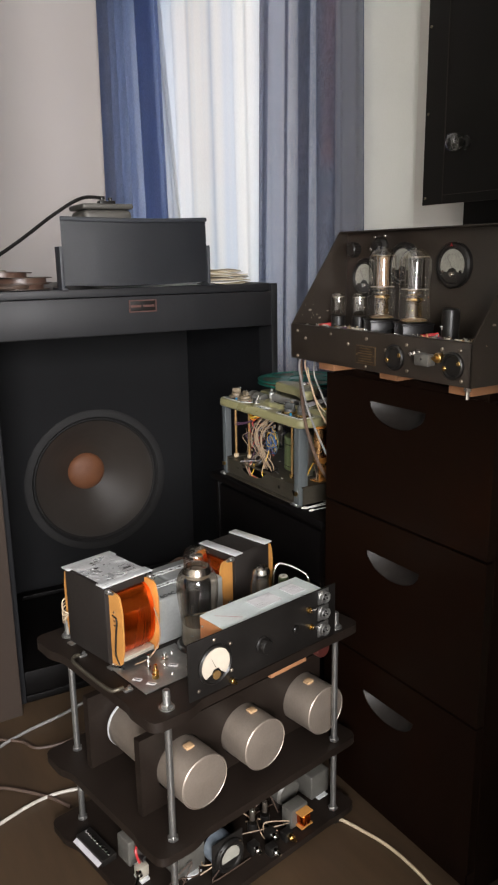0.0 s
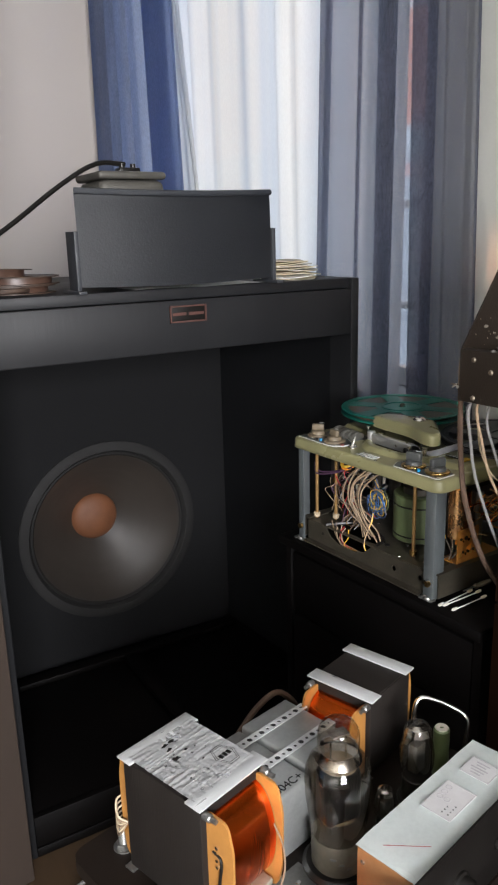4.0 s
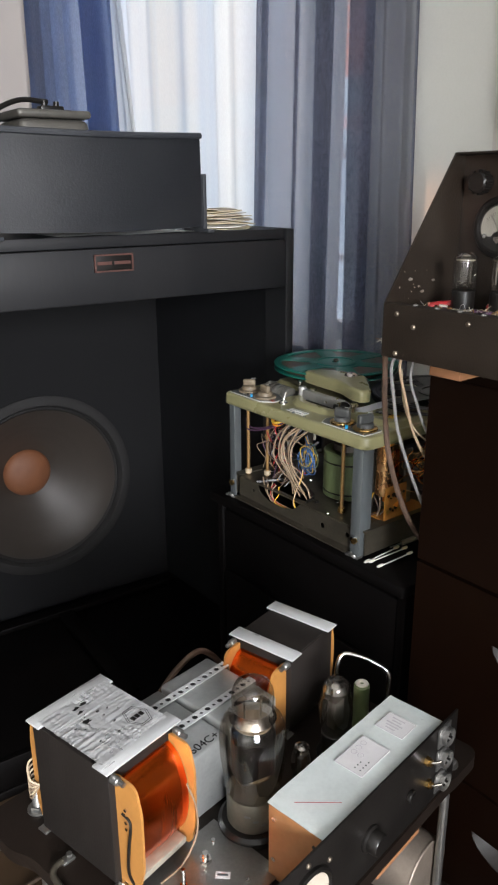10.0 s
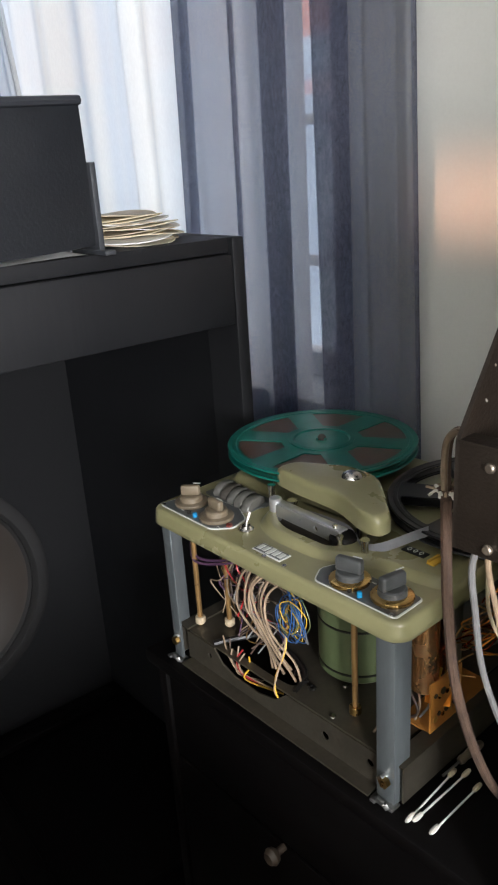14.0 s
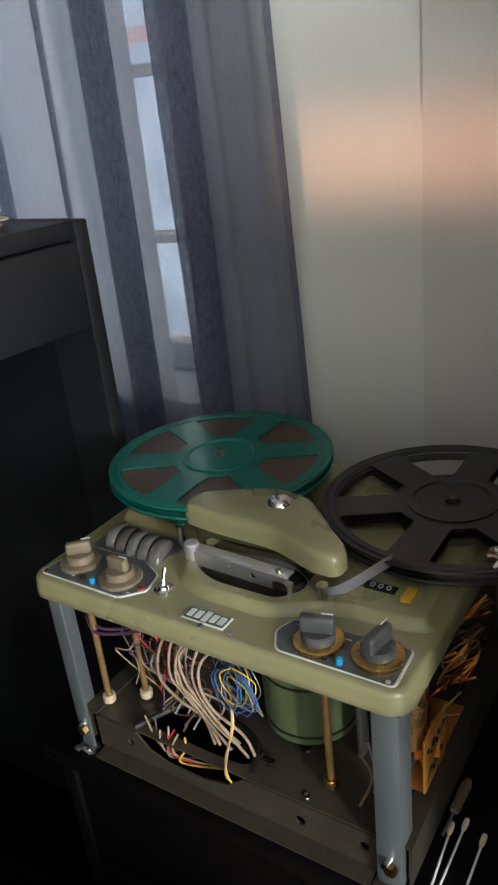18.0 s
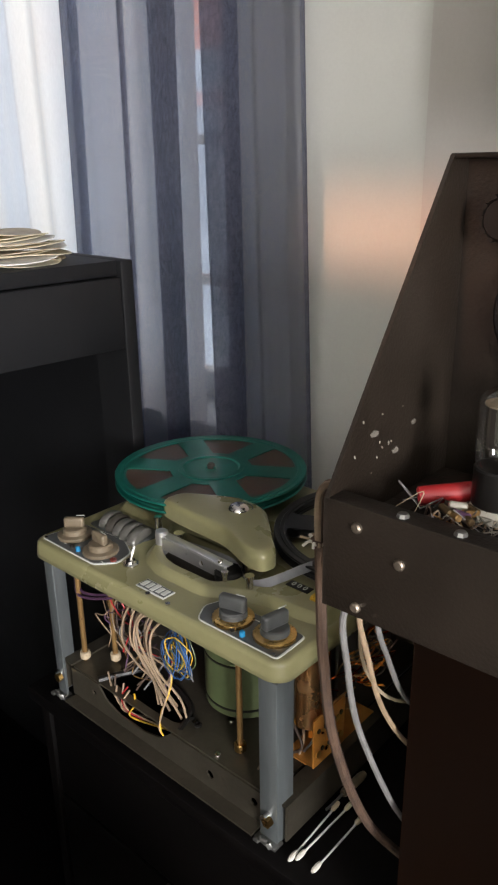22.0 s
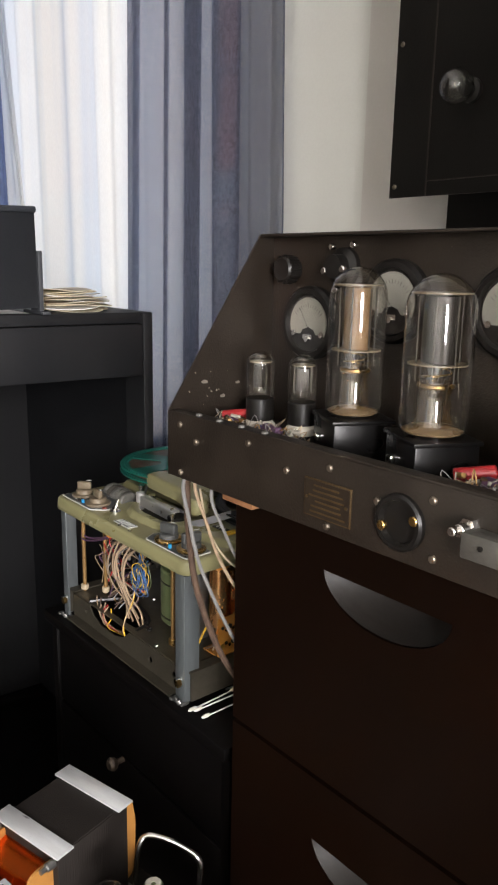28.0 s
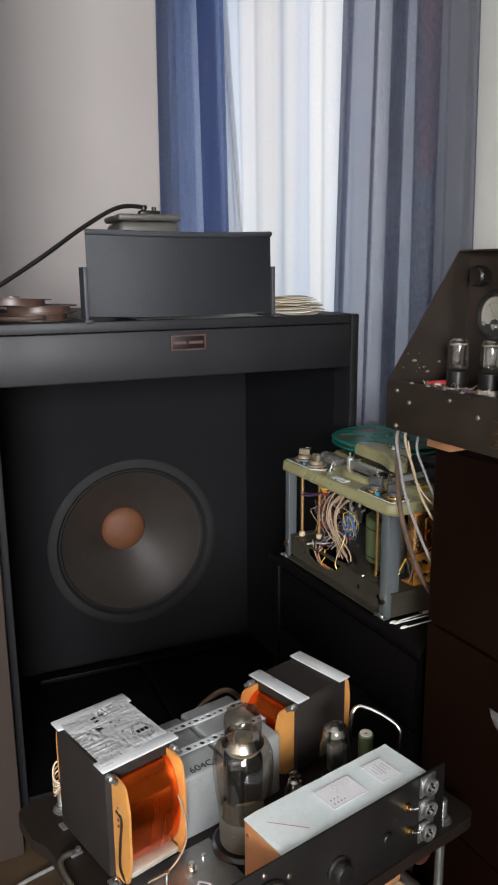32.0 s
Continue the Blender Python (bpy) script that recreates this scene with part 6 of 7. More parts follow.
for k in range(16):
    a = 2 * math.pi * k / 16 + rnd.uniform(-0.2, 0.2)
    l = rnd.uniform(0.008, 0.015)
    part("strand", tube([(0.004 * math.cos(a), 0.004 * math.sin(a), 0.0), (0.008 * math.cos(a), 0.008 * math.sin(a), 0.004), (l * math.cos(a), l * math.sin(a), rnd.uniform(0.0, 0.008))], 0.0011, 5, 4), COTTON if k % 3 else WIRETAN, fr)

# ---- black metal panel on the wall above ----
wp = thing("wall_equipment_panel", pose(1.41, 1.439, 1.387, 0, 0, -90), "black metal equipment panel with nameplates, mounted on the wall", "equipment panel")
part("front_plate", box(0.62, 0.004, 0.62, 0.31, 0.002, 0.31, 0.001), PANELBLACK, wp)
part("case", box(0.52, 0.130, 0.56, 0.33, 0.070, 0.32, 0.003), PANELBLACK, wp)
part("bracket", box(0.05, 0.028, 0.5, 0.36, 0.149, 0.30), PANELBLACK, wp)
for x0, z0, x1, z1 in ((0.066, 0.0, 0.068, 0.62), (0.066, 0.020, 0.62, 0.0215)):
    part("seam", box(x1 - x0, 0.0015, z1 - z0, (x0 + x1) / 2, -0.0007, (z0 + z1) / 2), BROWNMETAL, wp)
for x, z in ((0.010, 0.016), (0.010, 0.402), (0.010, 0.21), (0.29, 0.010)):
    part_of("screw", screw_me, wp, pose(x, 0.0, z, 90), "brass screw")
bulb = part("pilot_lamp", moved(lathe([(0.016, 0), (0.016, 0.006), (0.010, 0.008), (0.009, 0.014), (0, 0.014)], n=24), pose(0.132, 0, 0.131, 90)), BAKELITE, wp, "small pilot lamp with a clear bulb")
gb = part("bulb", moved(lathe([(0.008, 0), (0.020, 0.012), (0.023, 0.024), (0.018, 0.037), (0.008, 0.044), (0, 0.045)], n=28), pose(0.132, -0.012, 0.131, 90)), VGLASS, bulb, sharp=60)
gb.visible_shadow = False
part("filament", tube([(0.126, -0.02, 0.126), (0.130, -0.036, 0.136), (0.134, -0.038, 0.128), (0.138, -0.02, 0.134)], 0.0008, 5), CHROME, bulb)
for (x0, z0, x1, z1, rows) in ((0.236, 0.112, 0.350, 0.146, 2), (0.261, 0.032, 0.322, 0.062, 2)):
    n1 = part("nameplate", box(x1 - x0, 0.002, z1 - z0, (x0 + x1) / 2, -0.001, (z0 + z1) / 2, 0.0004), INK, wp, "small framed nameplate")
    part("field", box(x1 - x0 - 0.004, 0.001, z1 - z0 - 0.004, (x0 + x1) / 2, -0.0024, (z0 + z1) / 2), PANELBLACK, n1)
    part("emblem", cyl(0.0075, 0.001, x0 + 0.018, -0.0032, (z0 + z1) / 2, "y", 6), INK, n1)
    for k in range(rows):
        part("bar", box((x1 - x0) * (0.62 if k == 0 else 0.45), 0.0008, 0.007, x0 + (x1 - x0) * 0.63, -0.0032, z1 - 0.011 - 0.012 * k), INK, n1)
part("knob", moved(lathe([(0.010, 0), (0.011, 0.004), (0.009, 0.010), (0.006, 0.013), (0, 0.014)], n=22), pose(0.290, 0, 0.089, 90)), CHROME, wp, "small round chrome knob")
solo("wall_board", box(0.020, 0.60, 0.10, 1.5665, 1.139, 1.39, 0.002), PANELBLACK, "flat black board fixed to the wall", "board")

# ---- valve amplifier built on a threaded-rod rack ----
RK = pose(0.501, 1.10, 0, 0, 0, 9.3)
rack = thing("amplifier_rack", RK, "three-storey home-built rack of black boards on threaded rods", "rack")
LX, LY = 0.444, 0.363
plate = rounded([(-0.050, -0.030), (0.030, -0.034), (0.060, -0.022), (0.41, -0.020), (0.43, -0.022), (0.500, -0.022), (0.500, 0.050), (0.485, 0.070), (0.485, 0.31), (0.50, 0.33), (0.50, 0.405), (-0.06, 0.405), (-0.062, 0.33), (-0.049, 0.30), (-0.047, 0.06), (-0.052, 0.04)], 0.024, 5)
rod_holes = [circle(x, y, 0.0092, 14) for x in (0, LX) for y in (0, LY)]
top = part("top_board", ring_plate(plate, rod_holes, 0.020, pose(0, 0, 0.469)), BOARD, rack, "thick black top board with rounded corners")
part("middle_board", ring_plate(plate, rod_holes, 0.018, pose(0, 0, 0.192)), BOARD, rack, "thick black middle board")
part("bottom_board", ring_plate(plate, rod_holes, 0.016, pose(0, 0, 0.014)), BOARD, rack, "black bottom board")
for x in (0, LX):
    for y in (0, LY):
        rod = part("threaded_rod", [cyl(0.0068, 0.516, x, y, 0.2675, n=18, b=0.0015)], STEEL, rack, "zinc-plated threaded rod")
        for z in (0.034, 0.187, 0.214, 0.465, 0.4935):
            part("nut", cyl(0.0112, 0.007, x, y, z, n=6, b=0.001), STEEL, rod)
        part("washer", cyl(0.0145, 0.002, x, y, 0.4895 + 0.0005, n=20), STEEL, rod)
        part("rubber_foot", cyl(0.016, 0.013, x, y, 0.0065, n=18, b=0.002), BAKELITE, rod)
        th_ = []
        for k in range(16):
            th_.append(lathe([(0.0067, 0), (0.0073, 0.0008), (0.0067, 0.0016)], x, y, 0.4975 + 0.0016 * k, n=14))
        part("thread", th_, STEEL, rod)
# carrying handle on the side edge
hd = part("handle", tube([(-0.030, 0.262, 0.4965), (-0.043, 0.260, 0.4965), (-0.050, 0.245, 0.4935), (-0.050, 0.18, 0.491), (-0.049, 0.115, 0.4925), (-0.042, 0.100, 0.4965), (-0.029, 0.098, 0.4965)], 0.0040, 12), DULLSTEEL, rack, "curved dull steel carrying handle")
for y in (0.265, 0.095):
    part("handle_foot", [box(0.018, 0.012, 0.005, -0.022, y - 0.001, 0.4915, 0.002), cyl(0.0038, 0.004, -0.018, y, 0.4955, n=6)], STEEL, hd)

# boards that hold the capacitors, and the three cans
holes = [circle(x, 0.288, 0.0575, 40) for x in (0.084, 0.247, 0.427)]
for y, holes in ((0.086, holes), (0.282, [])):
    bo = ring_plate([(-0.010, 0.2105), (0.487, 0.2105), (0.487, 0.378), (-0.010, 0.378)], holes, 0.018, pose(0, y + 0.018, 0, 90))
    part("clamp_board", bo, BOARD, rack, "upright black clamp board with round holes")
can = thing("capacitor_can", RK @ pose(0.084, 0.006, 0.288), "large dull aluminium oil capacitor lying in the rack", "capacitor", "large capacitors in the rack")
part("body", lathe([(0, 0), (0.049, 0), (0.052, 0.0006), (0.0545, 0.0025), (0.055, 0.005), (0.055, 0.265), (0.052, 0.27), (0, 0.27)], axis="y", n=56), CANALU, can, "dull aluminium cylinder")
part("rolled_rim", lathe([(0.0525, 0.0004), (0.0540, -0.0010), (0.0555, 0.0006), (0.0553, 0.003)], axis="y", n=56), CANALU, can)
part("rear_rim", lathe([(0.0552, 0.262), (0.0565, 0.266), (0.0552, 0.27)], axis="y", n=56), ALU, can)
part("tag", moved(box(0.018, 0.016, 0.005, 0, 0.045, 0.0572, 0.001), pose(0, 0, 0, 0, -4, 0)), surf("tan_felt", (0.42, 0.27, 0.14), (0.34, 0.21, 0.11), 60, 0.8, bump=0.2), can, "tan felt tag")
copy_thing(can, RK @ pose(0.247, 0.012, 0.288, 0, 7, 0))
copy_thing(can, RK @ pose(0.427, 0.010, 0.288, 0, -5, 0))


part("under_strip", box(0.100, 0.020, 0.010, 0.285, -0.010, 0.4635, 0.002), WOODCLEAR, rack, "reddish wooden strip under the top board")
part("under_can", lathe([(0, 0), (0.017, 0), (0.019, 0.003), (0.019, 0.050), (0, 0.050)], 0.408, 0.0, 0.449, "y", 24), surf("dark_red_enamel", (0.060, 0.014, 0.010), (0.042, 0.010, 0.008), 30, 0.35), rack, "small dark red can under the top board")


# ---- on the top board ----
def transformer(m, w, d, h, foil, label):
    """Core block with strips over the top edges, a copper coil bulging from the front and its fibre cheeks."""
    t = thing("output_transformer", m, label, "transformer", "output transformers")
    part("core", box(w, d, h - 0.014, 0, 0, 0.010 + (h - 0.014) / 2, 0.002), CORE, t, "black laminated core")
    for s in (-1, 1):
        part("angle_strip", [box(w + 0.010, 0.025, 0.0026, 0, s * (d / 2 - 0.0075), h - 0.0006, 0.0004)], ALU, t, "brushed aluminium angle strip")
        part("foot_strip", [box(w + 0.004, 0.016, 0.003, 0, s * (d / 2 + 0.002), 0.0015, 0.0005)], STEEL, t)
    if foil:
        rr = random.Random(5)
        b = sheet(64, 80, lambda u, v: V(((u - 0.5) * (w - 0.003), (v - 0.5) * (d - 0.022), h + 0.0010 + 0.0014 * abs(noise.noise(V((u * 2 + 0.5 * v, v * 30, 1)))) - 0.0012 * abs(noise.noise(V((u * 13, v * 8, 7)))) + 0.00025 * noise.noise(V((u * 34, v * 40, 3))))))
        part("foil", b, FOIL, t, "crumpled printed silver foil", sharp=25)
        for rad in (0.0150, 0.0180):
            part("printed_mark", moved(lathe([(rad, 0), (rad + 0.0008, 0)], n=6), pose(0.030, -0.028, h + 0.0017) @ Matrix.Diagonal((0.85, 1.15, 1, 1))), PANELBLACK, t)
        for k in range(3):
            part("printed_mark", box(0.0052, 0.0075, 0.0003, 0.0235 + 0.0065 * k, -0.028, h + 0.0017), PANELBLACK, t)
        for k in range(17):
            cx, cy = (rr.gauss(-0.004, 0.010), rr.gauss(0.022, 0.009)) if k < 6 else (rr.gauss(-0.012, 0.018), rr.gauss(-0.010, 0.016))
            big = rr.uniform(0.003, 0.0065) if k < 4 else rr.uniform(0.0012, 0.003)
            jag = [(big * rr.uniform(0.5, 1.3) * math.cos(0.9 * j), 0.65 * big * rr.uniform(0.4, 1.3) * math.sin(0.9 * j)) for j in range(7)]
            part("tear", prism(jag, 0.0003, pose(cx, cy, h + 0.0015, 0, 0, rr.uniform(-30, 30))), PANELBLACK, t)
    else:
        part("top_sheet", box(w - 0.004, d - 0.030, 0.002, 0, 0, h - 0.0032), CORE, t)
    # coil on a sideways axis, bulging in front and behind between two fibre cheeks
    z0, z1 = 0.018, h - 0.016
    for s, out in ((-1, 0.038), (1, 0.020)):
        def coil(u, v, s=s, out=out):
            a = math.pi * (v - 0.5)
            ca, sa = math.cos(a), math.sin(a)
            return V(((u - 0.5) * w * 0.74, s * (d / 2 - 0.002 + (out - 0.004) * abs(ca) ** 0.95), (z0 + z1) / 2 + (z1 - z0 - 0.008) / 2 * sa))
        part("winding", sheet(4, 30, coil), COPPER, t, "glossy copper winding", sharp=80)
        for sx in (-1, 1):
            prof = rounded([(d / 2 - 0.004, z0 - 0.008), (d / 2 + out * 0.80, z0 - 0.006), (d / 2 + out + 0.002, z0 + 0.030), (d / 2 + out + 0.003, z1 - 0.030), (d / 2 + out * 0.86, z1 + 0.004), (d / 2 - 0.004, z1 + 0.006)], 0.010, 5)
            part("cheek", prism([(s * q0, q1) for q0, q1 in prof], 0.0035, Matrix.Translation((sx * w * 0.40 - 0.00175, 0, 0)) @ Matrix(((0, 0, 1, 0), (1, 0, 0, 0), (0, 1, 0, 0), (0, 0, 0, 1)))), BOBBIN, t, "amber fibre cheek of the coil")
        part("paper_wrap", box(w * 0.70, 0.020, 0.010, 0, s * (d / 2 + out / 2), z0 + 0.004, 0.003), CERAMIC, t, "yellowed paper wrap")
    for sx in (-1, 1):
        part("standoff", [cyl(0.0052, 0.012, sx * (w / 2 - 0.004), -d / 2 - 0.008, h - 0.010, "y", 14, 0.001), cyl(0.003, 0.016, sx * (w / 2 - 0.004), -d / 2 - 0.014, h - 0.010, "y", 10)], STEEL, t)
    for k in range(4):
        part("eyelet", cyl(0.0022, 0.002, -w * 0.40 - 0.0024, -d / 2 - 0.016, h * 0.55 + 0.009 * k, "x", 8), CHROME, t)
    part("lead", tube([(-w * 0.42, -d / 2 - 0.010, h * 0.66), (-w * 0.43, -d / 2 - 0.024, h * 0.62), (-w * 0.44, -d / 2 - 0.020, h * 0.40), (-w * 0.44, -d / 2 - 0.018, 0.03), (-w * 0.38, -d / 2 - 0.030, 0.004)], 0.0018, 6), BAKELITE, t)
    part("lead", tube([(w * 0.36, -d / 2 - 0.030, h * 0.62), (w * 0.37, -d / 2 - 0.044, h * 0.45), (w * 0.34, -d / 2 - 0.046, 0.040), (w * 0.10, -d / 2 - 0.046, 0.016), (-w * 0.2, -d / 2 - 0.042, 0.012)], 0.0013, 6), WIRETAN, t)
    for k in range(6):
        part("lead", tube([(-w * 0.30, d / 2 + 0.022, h * 0.55 - 0.007 * k), (-w * 0.42, d / 2 + 0.032, h * 0.50 - 0.008 * k), (-w * 0.50, d / 2 + 0.020, h * 0.42 - 0.006 * k), (-w * 0.44, d / 2 + 0.008, h * 0.38)], 0.0014, 6, 5), (CREAM, WIRETAN)[k % 2], t)
    for sx in (-1, 1):
        part("bolt", [cyl(0.005, 0.006, sx * w * 0.44, -d / 2 - 0.004, 0.008, "y", 6), cyl(0.003, 0.012, sx * w * 0.44, -d / 2 - 0.010, 0.008, "y", 10)], CHROME, t)
    return t


transformer(RK @ pose(0.042, 0.258, 0.489, 0, 0, 4), 0.108, 0.138, 0.174, True, "large output transformer topped with crumpled foil")
transformer(RK @ pose(0.387, 0.263, 0.489, 0, 0, -85), 0.108, 0.112, 0.137, False, "smaller output transformer with a plain black top")


def steel_can(x, y, w, d, h):
    c = thing("oil_capacitor", RK @ pose(x, y, 0.489), "square grey metal oil capacitor under a perforated strap", "capacitor", "square capacitors")
    part("body", box(w, d, h, 0, 0, h / 2, 0.005, 3), CANGREY, c)
    return c


c1 = steel_can(0.147, 0.262, 0.086, 0.142, 0.100)
part_of("stamp", lettering("604C+", 0.018, 0.0002, PANELBLACK), c1, pose(0.010, -0.059, 0.1003))
steel_can(0.243, 0.264, 0.096, 0.142, 0.103)
for y in (0.245, 0.300):
    st = thing("perforated_strap", RK @ pose(0.198, y, 0.489), "galvanised perforated strap over the square capacitors", "strap", "perforated straps")
    part("band", ring_plate([(-0.098, -0.0070), (0.098, -0.0070), (0.098, 0.0070), (-0.098, 0.0070)], [circle(-0.09 + 0.012 * k, 0, 0.0028 if k % 2 else 0.0044, 12) for k in range(16)], 0.0012, pose(0, 0, 0.1035)), ALU, st)
    # added dark strip under the band, shade for its holes
    part("shade_strip", box(0.190, 0.0095, 0.0003, 0, 0, 0.1032), BAKELITE, st)
    for s in (-1, 1):
        part("leg", box(0.0012, 0.012, 0.103, s * 0.0982, 0, 0.0518), STEEL, st)
solo("leather_strap", tube([(0.622, 1.512, 0.4950), (0.645, 1.518, 0.502), (0.670, 1.520, 0.526), (0.707, 1.522, 0.557), (0.748, 1.525, 0.570), (0.775, 1.525, 0.552), (0.792, 1.522, 0.525), (0.800, 1.520, 0.496)], 0.0050, 8), LEATHER, "brown leather strap arched behind the capacitors", "strap")

# the big power valve and smaller ones
SMOKE = glass("smoked_glass", (0.78, 0.73, 0.67), 0.03, 0.06, 0.50)
SILVER = surf("bright_getter", (0.62, 0.59, 0.55), (0.46, 0.43, 0.40), 30, 0.22, 1.0)
bv = thing("power_valve", RK @ pose(0.178, 0.136, 0.489), "large coke-bottle power valve with smoked glass and a printed base", "valve")
part("socket", lathe([(0, 0), (0.046, 0), (0.046, 0.008), (0.041, 0.012), (0, 0.012)], n=40), BAKELITE, bv, "round black socket")
part("base", lathe([(0.0335, 0.012), (0.0345, 0.014), (0.0345, 0.054), (0.0335, 0.056), (0, 0.056)], n=40), BASEPRINT, bv, "printed grey-green base")
for k in range(9):
    a = radians(-150 + 18 * k)
    part("mark", moved(box(0.007, 0.0005, 0.003), pose(0.0347 * math.cos(a), 0.0347 * math.sin(a), 0.040 - 0.007 * (k % 3), 0, 0, math.degrees(a) + 90)), PLATEGREY, bv)
g = part("envelope", lathe([(0.0325, 0.055), (0.0355, 0.062), (0.0385, 0.085), (0.0420, 0.112), (0.0428, 0.135), (0.0415, 0.150), (0.0375, 0.161), (0.0310, 0.169), (0.0270, 0.175), (0.0262, 0.182), (0.0268, 0.194), (0.0255, 0.205), (0.0215, 0.213), (0.0130, 0.2185), (0, 0.2200)], n=48), SMOKE, bv, "smoked shouldered glass envelope", sharp=60)
g.visible_shadow = False
part("getter", lathe([(0.0300, 0.1655), (0.0262, 0.1725), (0.0252, 0.1790), (0.0242, 0.1790), (0.0250, 0.1720), (0.0290, 0.1650)], n=32), SILVER, bv, "silvery getter flash at the neck")
part("anode", moved(box(0.052, 0.038, 0.078, 0, 0, 0.114, 0.010, 3), pose(0, 0, 0, 0, 0, -20)), BLOCKBLACK, bv, "blackened anode")
part("getter_plate", moved(box(0.024, 0.016, 0.003, 0, 0, 0.200, 0.001), pose(0, 0, 0, 0, 0, -20)), GETTER, bv)
for zz in (0.083, 0.156):
    part("mica", cyl(0.024, 0.001, 0, 0, zz, n=24), MICA, bv)
for s in (-1, 1):
    part("support", cyl(0.0012, 0.135, s * 0.015, 0, 0.125, n=8), CHROME, bv)


def rack_valve(x, y, r, h, label):
    v = thing("small_valve", RK @ pose(x, y, 0.489), label, "valve", "small rack valves")
    part("socket", cyl(r * 1.05, 0.008, 0, 0, 0.004, n=24, b=0.001), BAKELITE, v)
    part("base", cyl(r * 0.80, h * 0.26, 0, 0, 0.008 + h * 0.13, n=24, b=0.001), BAKELITE, v)
    g = part("envelope", lathe([(r * 0.75, 0.008 + h * 0.26), (r * 0.98, 0.008 + h * 0.42), (r, 0.008 + h * 0.55), (r * 0.92, 0.008 + h * 0.68), (r * 0.80, 0.008 + h * 0.74), (r * 0.78, 0.008 + h * 0.84), (r * 0.68, h - 0.008), (r * 0.40, h - 0.001), (0, h)], n=32), VGLASS, v, sharp=60)
    g.visible_shadow = False
    part("anode", box(r * 0.9, r * 0.6, h * 0.34, 0, 0, h * 0.56, 0.002), PLATE_MET, v)
    part("getter", lathe([(r * 0.74, h * 0.86), (r * 0.66, h * 0.945), (r * 0.4, h * 0.975), (r * 0.6, h * 0.90)], n=24), SILVER, v)
    return v


rack_valve(0.350, 0.133, 0.0250, 0.131, "small shouldered glass valve")
rack_valve(0.261, 0.123, 0.0145, 0.080, "tiny shouldered glass valve")
ec = thing("electrolytic_can", RK @ pose(0.4195, 0.136, 0.489), "small dark green electrolytic can with a pale ring on top", "capacitor")
part("body", cyl(0.0120, 0.082, 0, 0, 0.041, n=24, b=0.002), GREENCAN, ec)
part("top_ring", lathe([(0.0035, 0.082), (0.0035, 0.0838), (0.0095, 0.0838), (0.0100, 0.082)], n=24), IVORYCER, ec, "pale ring")
hs = part("handle", tube([(0.454, 0.208, 0.490), (0.456, 0.209, 0.520), (0.463, 0.211, 0.551), (0.474, 0.207, 0.563), (0.489, 0.184, 0.560), (0.502, 0.158, 0.550), (0.506, 0.146, 0.542), (0.505, 0.141, 0.528), (0.498, 0.140, 0.490)], 0.0042, 12, 7), CHROME, rack, "bent chrome carrying handle")

LABELINK = surf("faded_label_ink", (0.36, 0.35, 0.36), (0.30, 0.29, 0.30), 60, 0.6)
GREYLABEL = surf("grey_label", (0.53, 0.52, 0.52), (0.47, 0.46, 0.46), 30, 0.6)
# chassis behind the front panel with its printed aluminium lid
ps = thing("preamplifier_chassis", RK @ pose(0.262, 0.030, 0.489), "long aluminium chassis with a wrinkled lid and two printed labels", "chassis")
part("body", box(0.258, 0.078, 0.108, 0, 0, 0.054, 0.0012), LIDALU, ps)
part("end_plate", box(0.002, 0.076, 0.106, -0.1302, 0, 0.0535, 0.0004), surf("amber_end_plate", (0.36, 0.175, 0.07), (0.27, 0.125, 0.05), 14, 0.42, 0.2, wear=(0.05, 0.025, 0.012), wear_at=0.68), ps, "coppery end plate")
part("lid", sheet(24, 8, lambda u, v: V(((u - 0.5) * 0.262, (v - 0.5) * 0.082, 0.1095 + 0.0008 * noise.noise(V((u * 9, v * 3, 2))) - 0.002 * max(0, 0.08 - u) / 0.08))), LIDALU, ps, "thin aluminium lid", sharp=60)
for x0, x1, rows in ((-0.028, 0.034, 0), (0.062, 0.098, 5)):
    lb = part("label", box(x1 - x0, 0.042, 0.0005, (x0 + x1) / 2, 0.0, 0.1113), GREYLABEL, ps, "small printed paper label")
    for bx, by, sx, sy in ((0, 0.020, x1 - x0, 0.0006), (0, -0.020, x1 - x0, 0.0006), ((x1 - x0) / 2 - 0.0006, 0, 0.0006, 0.040), (-(x1 - x0) / 2 + 0.0006, 0, 0.0006, 0.040)):
        part("border", box(sx, sy, 0.0003, (x0 + x1) / 2 + bx, by, 0.1117), LABELINK, lb)
    for k in range(rows):
        part("mark", box(0.0022, 0.014 + 0.005 * (k % 3), 0.0003, x0 + 0.007 + 0.0055 * k, 0.002, 0.1117), LABELINK, lb)
    if not rows:
        for k in range(4):
            part("mark", lathe([(0.0042, 0.1116), (0.0042, 0.1119), (0.0034, 0.1119), (0.0034, 0.1116)], x0 + 0.030 + 0.0105 * (k % 3), 0.012 - 0.010 * (k // 3), 0, n=18), LABELINK, lb)
        for k in range(7):
            part("mark", cyl(0.0011, 0.0003, x0 + 0.008 + 0.006 * (k % 4), -0.013 + 0.008 * (k // 4), 0.1117, n=8), PANELBLACK, lb)
part("red_line", moved(box(0.055, 0.0008, 0.0003, 0, 0, 0.1120), pose(-0.095, -0.006, 0, 0, 0, -48)), RED, ps)
for x, z in ((-0.1315, 0.09), (-0.1315, 0.03)):
    for y in (-0.03, 0.03):
        part("screw", cyl(0.003, 0.0015, x, y, z, "x", 10), CHROME, ps)
